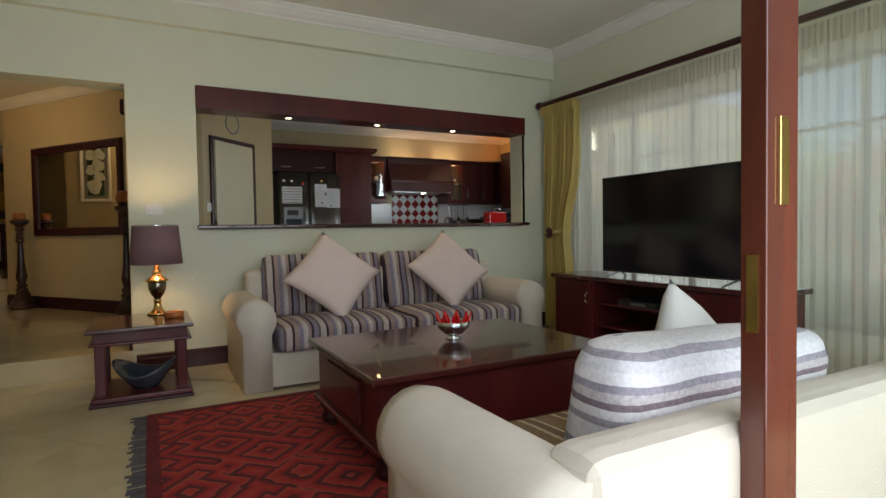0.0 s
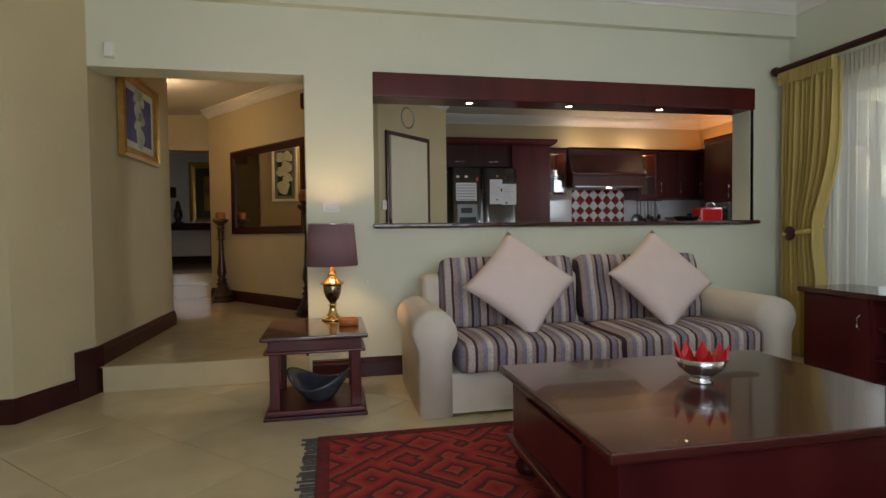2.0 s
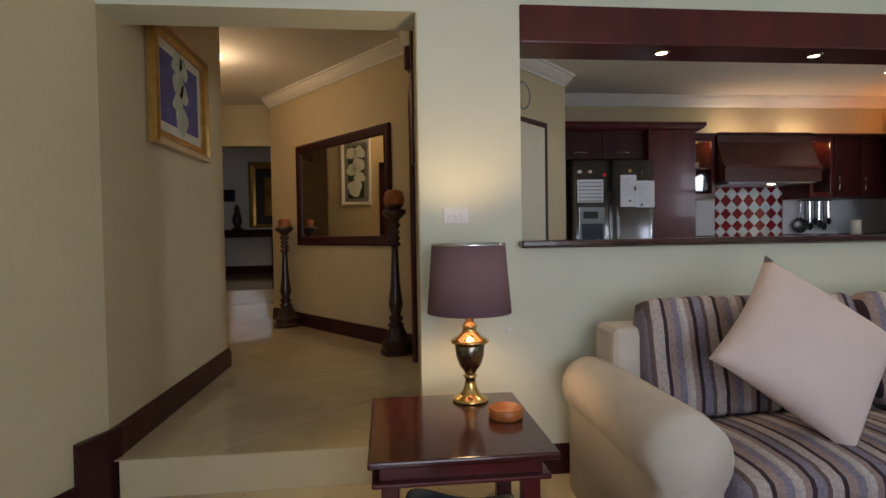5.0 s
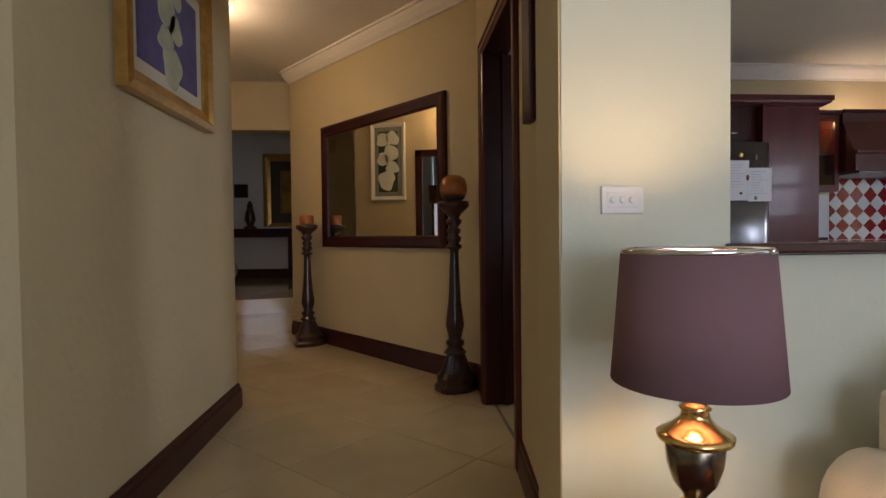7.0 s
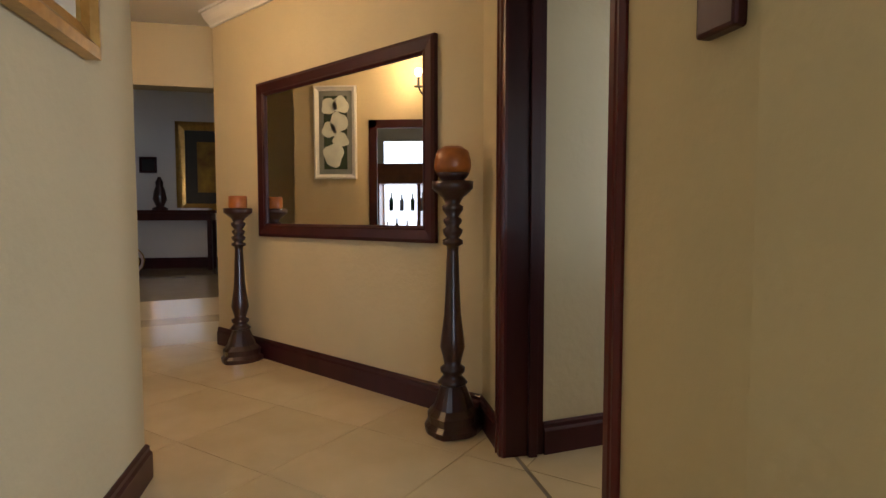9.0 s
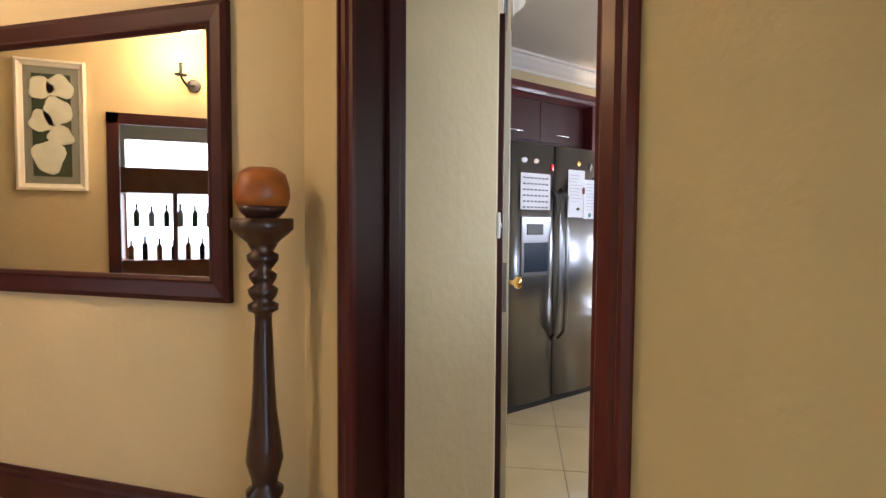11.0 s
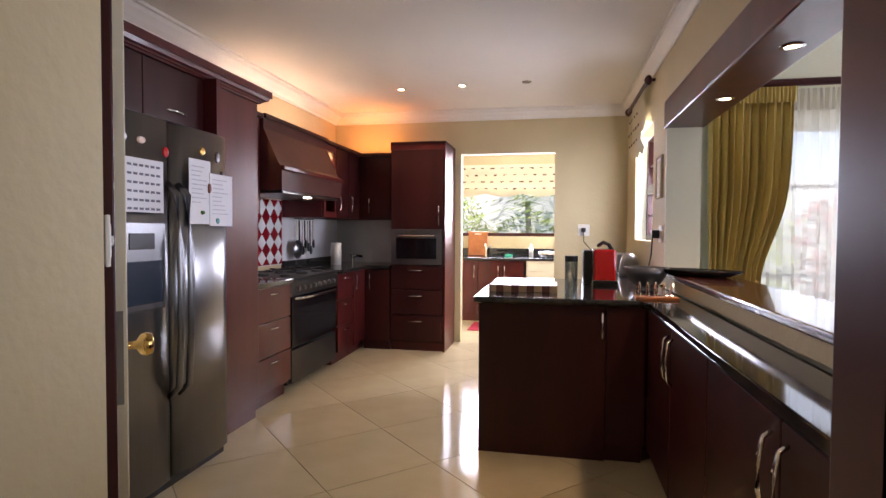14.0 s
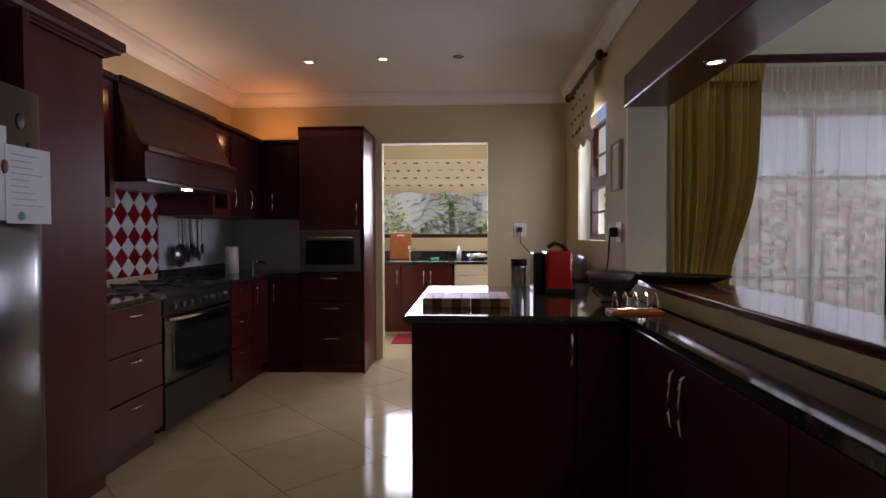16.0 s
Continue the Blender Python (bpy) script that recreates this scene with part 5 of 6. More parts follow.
fl = part("freezer_door", curved_door(0.0, 0.405, 0.06, 1.735), M_STEEL, fridge, "", True)
fr_ = part("fridge_door", curved_door(0.415, 0.87, 0.06, 1.735), M_STEEL, fridge, "", True)
for x, dd in ((0.375, fl), (0.447, fr_)):
    part("door_handle", tube([(x, 0.02, 0.45), (x, -0.035, 0.50), (x, -0.05, 0.75), (x, -0.05, 1.15), (x, -0.035, 1.40), (x, 0.02, 1.45)], 0.016, 12), M_STEEL, dd, "long curved steel handle", True)
part("dispenser_frame", box(0.065, -0.004, 0.88, 0.335, 0.03, 1.27, 0.008), M_STEEL, fridge)
part("dispenser_recess", box(0.09, -0.006, 0.91, 0.31, 0.02, 1.10, 0.004), mat("blue_grey_recess", (0.03, 0.045, 0.07), 0.2), fridge)
part("dispenser_panel", box(0.11, -0.008, 1.15, 0.26, 0.02, 1.22, 0.003), M_BLACK, fridge)
part("toe_grille", box(0.02, 0.05, 0.0, 0.85, 0.12, 0.05), M_BLACK, fridge)
cal_ = thing("calendar_sheet", pose(2.19 + 0.178, 8.712, K + 1.46), "printed calendar sheet held on the refrigerator door", "calendar")
part("sheet", box(-0.135, -0.002, -0.115, 0.135, 0.0, 0.115), M_PAPER, cal_)
bm = bmesh.new()
for r in range(6):
    for c in range(7):
        cube(bm, -0.115 + c * 0.034, -0.0035, 0.08 - r * 0.037, -0.092 + c * 0.034, -0.002, 0.09 - r * 0.037)
tagged(part("print", bm, M_INK, cal_), kind="stuff")
for x, z, w, h in ((0.565, 1.49, 0.17, 0.32), (0.735, 1.46, 0.20, 0.27)):
    s = thing("paper_note", pose(2.19 + x, 8.711 - (0.004 if x > 0.6 else 0), K + z - 0.03), "typed white note on the refrigerator door", "note", "notes on the refrigerator")
    part("sheet", box(-w / 2, -0.002, -h / 2, w / 2, 0, h / 2), M_PAPER, s)
    bm = bmesh.new()
    for r in range(9):
        cube(bm, -w * 0.38, -0.0032, h * 0.38 - r * 0.022, w * random.uniform(0.0, 0.36), -0.002, h * 0.38 - r * 0.022 + 0.004)
    part("print", bm, mat("faint_print", (0.5, 0.5, 0.58), 0.8), s)
MAG = [((0.05, 0.63, 0.05, 0.035), M_PAPER), ((0.155, 0.63, 0.045, 0.03), M_CUSHION), ((0.30, 0.60, 0.035, 0.05), M_RED), ((0.56, 0.64, 0.04, 0.04), M_GOLD), ((0.68, 0.625, 0.035, 0.06), M_BLACK), ((0.715, 0.55, 0.02, 0.02), M_BLACK), ((0.615, 0.47, 0.022, 0.05), mat("brown_magnet", (0.2, 0.05, 0.02), 0.5)), ((0.56, 0.36, 0.025, 0.02), M_GREEN), ((0.68, 0.325, 0.028, 0.032), mat("teal_magnet", (0.08, 0.3, 0.35), 0.5))]
for (x, z, w, h), m_ in MAG:
    g = thing("fridge_magnet", pose(2.19 + x + 0.02, 8.708, K + 1.01 + z), "small coloured magnet on the refrigerator door", "magnet", "magnets on the refrigerator")
    part("magnet_body", turn(lathe([(0, 0), (1, 0), (0.9, 0.008), (0, 0.01)], 14), pose(0, 0, 0, 90, 0, 0) @ Matrix.Diagonal((w / 2, h / 2, 1, 1))), m_, g)


def base_unit(x0, x1, drawers, y=8.95, label="mahogany base unit with drawers"):
    t = thing("base_cabinet", pose(0, 0, 0), label, "cabinet", "base units along the cooker wall")
    part("body", box(x0, y + 0.02, K + 0.1, x1, 9.39, 1.05), M_MAHOG, t)
    part("plinth", box(x0, y + 0.05, K, x1, 9.39, K + 0.1), M_MAHOG, t)
    if drawers:
        hs = [(1.045 - (i + 1) * 0.75 / drawers, 1.045 - i * 0.75 / drawers) for i in range(drawers)]
        for a, b in hs:
            d = part("drawer", box(x0 + 0.008, y, a + 0.006, x1 - 0.008, y + 0.02, b - 0.004, 0.003), M_MAHOG, t)
            bar_handle(d, ((x0 + x1) / 2 - 0.06, y, b - 0.05), ((x0 + x1) / 2 + 0.06, y, b - 0.05), (0, -0.025, 0))
    else:
        d = part("cabinet_door", box(x0 + 0.008, y, K + 0.11, x1 - 0.008, y + 0.02, 1.04, 0.003), M_MAHOG, t)
        bar_handle(d, (x0 + 0.05, y, 0.85), (x0 + 0.05, y, 1.0), (0, -0.025, 0))
    return t


base_unit(3.865, 4.40, 3)
base_unit(5.37, 5.78, 3)
base_unit(5.785, 6.13, 0, label="mahogany base unit with a door")
for x0, x1 in ((3.855, 4.405), (5.365, 6.66)):
    w = thing("worktop", pose(0, 0, 0), "black polished granite worktop", "worktop")
    part("slab", box(x0, 8.92, 1.05, x1, 9.395, 1.085, 0.006), M_GRANITE, w)
    part("upstand", box(x0, 9.36, 1.085, x1, 9.397, 1.18, 0.003), M_GRANITE, w)

ck = thing("range_cooker", pose(4.41, 8.95, K), "wide black range cooker with a gas hob", "cooker")
part("body", box(0.0, 0.04, 0.06, 0.885, 0.54, 0.85, 0.004), M_BLACK, ck)
part("hob", box(0.0, 0.0, 0.85, 0.885, 0.54, 0.875, 0.004), M_BLACK, ck)
part("control_panel", box(0.0, 0.0, 0.735, 0.885, 0.05, 0.85, 0.006), M_BLACK, ck)
for i in range(8):
    part("knob", turn(lathe([(0, 0), (0.02, 0), (0.017, 0.022), (0, 0.024)], 14), pose(0.10 + i * 0.098, 0.0, 0.79, 90, 0, 0)), M_STEEL, ck)
dr = part("oven_door", box(0.015, 0.005, 0.34, 0.872, 0.04, 0.73, 0.005), M_SCREEN, ck)
bar_handle(dr, (0.06, 0.005, 0.715), (0.83, 0.005, 0.715), (0, -0.05, 0), 0.011)
part("door_window", box(0.1, 0.001, 0.40, 0.85, 0.006, 0.63), mat("oven_glass", (0.02, 0.02, 0.022), 0.04), dr)
part("lower_drawer", box(0.015, 0.008, 0.07, 0.872, 0.04, 0.32, 0.004), M_BLACK, ck)
for i in range(3):
    for j in range(2):
        cx, cy = 0.16 + i * 0.28, 0.13 + j * 0.2
        part("burner", lathe([(0, 0.875), (0.05, 0.875), (0.045, 0.89), (0, 0.892)], 16, None, cx, cy), M_BLACK, ck)
        part("pan_support", tube([(cx - 0.12, cy, 0.906), (cx - 0.11, cy, 0.91), (cx + 0.11, cy, 0.91), (cx + 0.12, cy, 0.906)], 0.006, 6), M_BLACK, ck)
        part("pan_support", tube([(cx, cy - 0.09, 0.906), (cx, cy - 0.085, 0.91), (cx, cy + 0.085, 0.91), (cx, cy + 0.09, 0.906)], 0.006, 6), M_BLACK, ck)

# splashback of red and white diamonds, and the white wall beside it
M_TRED = mat("red_tile", (0.24, 0.012, 0.018), 0.12, vary=0.25, scale=8, coat=0.3)
M_TWHITE = mat("white_tile", (0.74, 0.75, 0.78), 0.12, vary=0.04, scale=8)
sp_ = setting(link("splashback", box(4.44, 9.388, 1.15, 5.36, 9.398, 1.72), M_TWHITE), "splashback of red and white diamond tiles", "splashback")
bm0 = bmesh.new()
hw, hh = 0.0766, 0.0713


def diamond(cx, cz, x0, x1, z0, z1):
    pts = [(cx, cz - hh), (cx + hw, cz), (cx, cz + hh), (cx - hw, cz)]
    for ax, lim, sg in ((0, x0, 1), (0, x1, -1), (1, z0, 1), (1, z1, -1)):
        out = []
        for i in range(len(pts)):
            a, b = pts[i], pts[(i + 1) % len(pts)]
            ia, ib = (a[ax] - lim) * sg >= 0, (b[ax] - lim) * sg >= 0
            if ia:
                out.append(a)
            if ia != ib:
                k = (lim - a[ax]) / (b[ax] - a[ax])
                out.append((a[0] + (b[0] - a[0]) * k, a[1] + (b[1] - a[1]) * k))
        pts = out
        if len(pts) < 3:
            return None
    c = (sum(p[0] for p in pts) / len(pts), sum(p[1] for p in pts) / len(pts))
    bm = bmesh.new()
    lo = [bm.verts.new((c[0] + (x - c[0]) * 0.97, 9.389, c[1] + (z - c[1]) * 0.97)) for x, z in pts]
    hi = [bm.verts.new((c[0] + (x - c[0]) * 0.93, 9.384, c[1] + (z - c[1]) * 0.93)) for x, z in pts]
    bm.faces.new(hi)
    for i in range(len(pts)):
        j = (i + 1) % len(pts)
        bm.faces.new((lo[i], lo[j], hi[j], hi[i]))
    return bm


for i in range(14):
    for j in range(12):
        bm = diamond(4.44 + i * hw, 1.15 + j * hh, 4.445, 5.355, 1.155, 1.715) if (i + j) % 2 == 0 else None
        if bm and len(bm.faces):
            part("tile", bm, M_TRED if j % 2 == 0 else M_TWHITE, sp_)
setting(link("splashback_white", box(5.365, 9.385, 1.18, 6.66, 9.398, 1.58), M_TWHITE), "plain white tiled wall under the cupboards", "splashback")
setting(link("splashback_white_left", box(3.86, 9.385, 1.18, 4.435, 9.398, 1.58), M_TWHITE), "plain white tiled wall under the cupboards", "splashback")


def wall_unit(x0, x1, label, glazed=False, y=9.05, z0=1.58, z1=2.21):
    t = thing("wall_cabinet", pose(0, 0, 0), label, "cabinet", "wall units along the cooker wall")
    part("carcass", box(x0, y + 0.02, z0, x1, 9.385, z1), M_MAHOGD, t)
    if glazed:
        for bx in ((x0 + 0.005, y, z0, x0 + 0.05, y + 0.02, z1), (x1 - 0.05, y, z0, x1 - 0.005, y + 0.02, z1), (x0 + 0.05, y, z0, x1 - 0.05, y + 0.02, z0 + 0.06), (x0 + 0.05, y, z1 - 0.06, x1 - 0.05, y + 0.02, z1)):
            part("door_rail", box(*bx, 0.002), M_MAHOG, t)
        part("pane", box(x0 + 0.05, y + 0.008, z0 + 0.06, x1 - 0.05, y + 0.012, z1 - 0.06), glassy("cabinet_glass", (0.9, 0.7, 0.4), 0.03, 0.75), t)
    else:
        d = part("cabinet_door", box(x0 + 0.006, y, z0 + 0.004, x1 - 0.006, y + 0.02, z1 - 0.004, 0.003), M_MAHOGD, t)
        bar_handle(d, (x0 + 0.04, y, z0 + 0.06), (x0 + 0.04, y, z0 + 0.21), (0, -0.025, 0))
    part("cornice", box(x0, y - 0.025, z1, x1, 9.385, z1 + 0.035, 0.006), M_MAHOGD, t)
    return t


def glazed_unit(x0, x1):
    """An open-fronted lit unit with a glass door and crockery inside."""
    y, z0, z1 = 9.05, 1.58, 2.21
    t = thing("wall_cabinet", pose(0, 0, 0), "glazed mahogany wall unit, lit inside", "cabinet", "wall units along the cooker wall")
    for bx in ((x0, y + 0.02, z0, x0 + 0.02, 9.385, z1), (x1 - 0.02, y + 0.02, z0, x1, 9.385, z1), (x0 + 0.02, 9.365, z0, x1 - 0.02, 9.385, z1), (x0 + 0.02, y + 0.02, z0, x1 - 0.02, 9.365, z0 + 0.02), (x0 + 0.02, y + 0.02, z1 - 0.02, x1 - 0.02, 9.365, z1), (x0 + 0.02, y + 0.04, 1.88, x1 - 0.02, 9.365, 1.895)):
        part("board", box(*bx), M_MAHOG, t)
    for bx in ((x0 + 0.004, y, z0, x0 + 0.045, y + 0.02, z1), (x1 - 0.045, y, z0, x1 - 0.004, y + 0.02, z1), (x0 + 0.045, y, z0, x1 - 0.045, y + 0.02, z0 + 0.05), (x0 + 0.045, y, z1 - 0.05, x1 - 0.045, y + 0.02, z1)):
        part("door_rail", box(*bx, 0.002), M_MAHOG, t)
    part("pane", box(x0 + 0.045, y + 0.008, z0 + 0.05, x1 - 0.045, y + 0.012, z1 - 0.05), M_GLASS, t)
    part("cornice", box(x0, y - 0.025, z1, x1, 9.385, z1 + 0.035, 0.006), M_MAHOGD, t)
    lamp("cabinet_light", "POINT", Matrix.Translation(settle(((x0 + x1) / 2, 9.15, z1 - 0.06))), 1.4, (1, 0.62, 0.22), radius=0.02)
    for k in range(3):
        b = thing("crockery", pose(x0 + 0.09 + k * 0.07, 9.25, 1.895 if k != 1 else 1.60), "cream cup in the lit wall unit", "cup", "cups in the lit wall units")
        part("cup_body", lathe([(0, 0), (0.02, 0), (0.032, 0.05), (0.034, 0.08), (0.03, 0.08), (0.026, 0.04), (0, 0.01)], 16), M_CUSHION, b, "", True)
    return t


glazed_unit(3.87, 4.18)
glazed_unit(5.36, 5.66)
wall_unit(5.665, 5.98, "dark mahogany wall unit with a door")
wall_unit(5.985, 6.29, "dark mahogany wall unit with a door")
wu = thing("corner_wall_cabinet", pose(0, 0, 0), "dark mahogany wall unit beside the oven tower", "cabinet")
part("carcass", box(6.31, 8.60, 1.58, 6.655, 9.385, 2.21), M_MAHOGD, wu)
d = part("cabinet_door", box(6.292, 8.61, 1.585, 6.31, 9.0, 2.205, 0.003), M_MAHOGD, wu)
bar_handle(d, (6.292, 8.96, 1.64), (6.292, 8.96, 1.79), (-0.025, 0, 0))
part("cornice", box(6.27, 8.6, 2.21, 6.655, 9.385, 2.245, 0.006), M_MAHOGD, wu)

M_HOOD = mat("satin_red_mahogany", (0.060, 0.010, 0.009), 0.5, vary=0.3, scale=7, second=(0.085, 0.014, 0.012))
hood = thing("cooker_hood", pose(4.19, 9.05, 0), "mahogany cooker hood with a steel underside", "cooker hood")
bm = bmesh.new()
sect = [(0.33, 1.70), (-0.16, 1.70), (-0.16, 1.86), (-0.13, 1.90), (-0.02, 2.14), (-0.02, 2.21), (0.33, 2.21)]
a = [bm.verts.new((0.0, y, z)) for y, z in sect]
b = [bm.verts.new((1.10, y, z)) for y, z in sect]
for i in range(len(sect)):
    j = (i + 1) % len(sect)
    bm.faces.new((a[i], a[j], b[j], b[i]))
bm.faces.new(a), bm.faces.new(b)
part("canopy", bm, M_HOOD, hood)
part("moulding", box(-0.0, -0.18, 1.84, 1.10, -0.14, 1.875, 0.008, 3), M_MAHOG, hood)
part("extractor", box(0.05, -0.14, 1.68, 1.05, 0.3, 1.70, 0.004), M_STEEL, hood)
part("hood_lamp", box(0.55, -0.10, 1.674, 0.61, -0.06, 1.681), M_LED, hood)
part("cornice", box(0.0, -0.04, 2.21, 1.10, 0.33, 2.245, 0.006), M_MAHOGD, hood)
lamp("hood_light", "SPOT", pose(4.60, 8.95, 1.63), 3, (1, 0.8, 0.55), radius=0.03, spot=120)
# warm strip lights on top of the cupboards
lamp("cupboard_top_light", "AREA", pose(4.95, 9.32, 2.27, 180, 0, 0), 1.1, (1.0, 0.36, 0.10), size=(1.6, 0.06))
lamp("corner_top_light", "AREA", pose(6.15, 8.95, 2.27, 180, 0, 0), 2.2, (1.0, 0.36, 0.08), size=(0.1, 0.5))
for x in (4.6, 5.5):
    fx = thing("strip_light", pose(x, 9.28, 2.245), "small strip light on top of the wall units", "strip light")
    part("tube", box(-0.2, -0.015, 0, 0.2, 0.015, 0.018, 0.004), M_LED, fx)

rail = thing("utensil_rail", pose(5.55, 9.36, 1.57), "steel rail with hanging kitchen utensils", "utensil rail")
part("rod", tube([(-0.02, 0, 0), (0.42, 0, 0)], 0.006, 8), M_CHROME, rail)
for i in range(7):
    x = 0.0 + i * 0.06
    L = 0.2 + 0.03 * (i % 3)
    u = thing("utensil", pose(5.55 + x, 9.345, 1.56), "hanging steel and black kitchen utensil", "utensil", "utensils on the rail")
    part("shaft", tube([(0, 0, 0), (0, -0.003, -L)], 0.006, 8), M_BLACK if i % 2 else M_CHROME, u)
    if i == 0:
        part("sieve_ring", turn(lathe([(0.085, 0), (0.092, 0.006), (0.085, 0.012), (0.06, 0.03), (0, 0.04)], 24), pose(-0.02, -0.02, -L - 0.08, 90, 0, 0)), M_STEEL, u, "", True)
    else:
        part("blade", turn(lathe([(0, 0), (0.028, 0.005), (0.03, 0.012), (0, 0.016)], 16), pose(0, -0.004, -L - 0.035, 90, 0, 0) @ Matrix.Diagonal((1, 1.5, 1, 1))), M_BLACK, u, "", True)
kr = thing("paper_towel", pose(6.1, 9.2, 1.085), "white roll of kitchen paper", "paper towel")
part("roll", lathe([(0.02, 0), (0.055, 0), (0.055, 0.23), (0.02, 0.23)], 24), M_WHITE, kr, "", True)
tap = thing("mixer_tap", pose(6.4, 9.15, 1.085), "chrome mixer tap in the corner worktop", "tap")
part("stem", tube([(0, 0, 0), (0, 0, 0.06), (0, -0.05, 0.085), (0, -0.12, 0.075)], 0.013, 10), M_CHROME, tap)
part("lever", tube([(0, 0, 0.06), (0.05, 0, 0.1)], 0.007, 8), M_CHROME, tap)
part("lever", tube([(0, 0, 0.06), (-0.05, 0, 0.1)], 0.007, 8), M_CHROME, tap)

cu2 = thing("corner_base_cabinet", pose(0, 0, 0), "dark mahogany corner base unit beside the oven tower", "cabinet")
part("body", box(6.14, 8.60, K, 6.655, 8.968, 1.05), M_MAHOGD, cu2)
d = part("cabinet_door", box(6.12, 8.605, K + 0.1, 6.14, 8.94, 1.04, 0.003), M_MAHOGD, cu2)
bar_handle(d, (6.12, 8.88, 0.82), (6.12, 8.88, 1.0), (-0.025, 0, 0))
w = thing("worktop", pose(0, 0, 0), "black granite corner worktop", "worktop")
part("slab", box(6.10, 8.60, 1.05, 6.66, 8.918, 1.085, 0.005), M_GRANITE, w)
setting(link("splashback_corner", box(6.652, 8.60, 1.085, 6.664, 9.385, 1.58), M_TWHITE), "plain white tiled wall in the corner", "splashback")
# oven tower
tw = thing("oven_tower", pose(0, 0, 0), "tall dark mahogany oven tower with drawers", "cupboard")
part("upper_body", box(6.14, 8.02, 1.48, 6.655, 8.59, 2.26), M_MAHOGD, tw)
part("lower_body", box(6.14, 8.02, K + 0.09, 6.655, 8.59, 1.12), M_MAHOGD, tw)
part("side_panel", box(6.12, 8.005, K, 6.66, 8.02, 2.26), M_MAHOG, tw)
part("plinth", box(6.16, 8.02, K, 6.655, 8.59, K + 0.09), M_MAHOG, tw)
d = part("upper_door", box(6.12, 8.03, 1.49, 6.14, 8.58, 2.25, 0.004), M_MAHOGD, tw)
bar_handle(d, (6.12, 8.07, 1.52), (6.12, 8.07, 1.70), (-0.025, 0, 0))
for i in range(3):
    z = K + 0.12 + i * 0.27
    d = part("drawer", box(6.12, 8.03, z, 6.14, 8.58, z + 0.262, 0.004), M_MAHOGD, tw)
    bar_handle(d, (6.12, 8.24, z + 0.2), (6.12, 8.40, z + 0.2), (-0.022, 0, 0))
part("crown_moulding", sweep([(o, 2.25 + u * 0.8) for o, u in CROWN], [(6.12, 8.59), (6.12, 8.005), (6.655, 8.005)][::-1]), M_MAHOG, tw)
part("crown_top", box(6.12, 8.005, 2.325, 6.655, 8.59, 2.34), M_MAHOGD, tw)
ov = thing("built_in_oven", pose(6.10, 8.305, 1.12), "built-in steel microwave oven with a dark window", "oven")
part("case", box(0.0, -0.265, 0, 0.5, 0.265, 0.36, 0.004), M_STEEL, ov)
part("window", box(-0.006, -0.21, 0.06, 0.0, 0.21, 0.27), M_SCREEN, ov)
part("vent_strip", box(-0.012, -0.265, 0.33, 0.0, 0.265, 0.36, 0.002), M_STEEL, ov)
bar_handle(ov, (0, -0.2, 0.295), (0, 0.2, 0.295), (-0.03, 0, 0), 0.008)

# peninsula and hatch-side counter
pen = thing("peninsula", pose(0, 0, 0), "dark mahogany peninsula base with granite counter", "kitchen island")
part("body", box(3.47, 6.60, K, 4.62, 7.43, 1.05, 0.003), M_MAHOGD, pen)
part("end_panel", box(3.455, 6.78, K + 0.0, 3.47, 7.435, 1.05, 0.002), M_MAHOGD, pen)
d = part("cabinet_door", box(3.45, 6.59, K + 0.1, 3.468, 6.775, 1.045, 0.003), M_MAHOGD, pen)
bar_handle(d, (3.45, 6.80, 0.86), (3.45, 6.80, 1.02), (-0.022, 0, 0))
wt = thing("worktop", pose(0, 0, 0), "black polished granite worktop of the peninsula", "worktop")
part("slab", prism([(3.43, 7.46), (3.43, 6.62), (3.30, 6.59), (1.0, 6.59), (1.0, 6.332), (4.29, 6.332), (4.29, 6.262), (5.95, 6.262), (5.95, 6.70), (4.66, 6.70), (4.66, 7.46)], 1.05, 1.085, 0.005), M_GRANITE, wt)
part("upstand", box(4.66, 6.262, 1.085, 5.95, 6.28, 1.16), M_GRANITE, wt)
part("upstand", box(5.93, 6.28, 1.085, 5.95, 6.66, 1.16), M_GRANITE, wt)
part("slab_edge", tube([(3.432, 7.45, 1.067), (3.432, 6.625, 1.067)], 0.019, 10), M_GRANITE, wt)
hb = thing("base_cabinet", pose(0, 0, 0), "dark mahogany cupboard run under the hatch", "cabinet")
part("body", box(1.0, 6.26, K + 0.1, 3.42, 6.565, 1.05), M_MAHOGD, hb)
part("plinth", box(1.0, 6.26, K, 3.42, 6.53, K + 0.1), M_MAHOGD, hb)
for i in range(4):
    x0 = 1.02 + i * 0.6
    d = part("cabinet_door", box(x0, 6.565, K + 0.11, x0 + 0.59, 6.582, 1.04, 0.003), M_MAHOGD, hb)
    hx = x0 + (0.55 if i % 2 == 0 else 0.04)
    bar_handle(d, (hx, 6.582, 0.80), (hx, 6.582, 1.0), (0, 0.028, 0), 0.006)
sb = thing("base_cabinet", pose(0, 0, 0), "dark mahogany sink unit", "cabinet")
part("body", box(4.67, 6.265, K, 5.94, 6.68, 1.05, 0.003), M_MAHOG, sb)
sink = thing("sink", pose(5.55, 6.50, 1.087), "inset steel sink and drainer", "sink")
part("rim", box(-0.3, -0.15, 0, 0.3, 0.15, 0.008, 0.004), M_STEEL, sink)
part("basin", box(-0.25, -0.12, 0.008, 0.05, 0.12, 0.010), M_STEEL, sink)

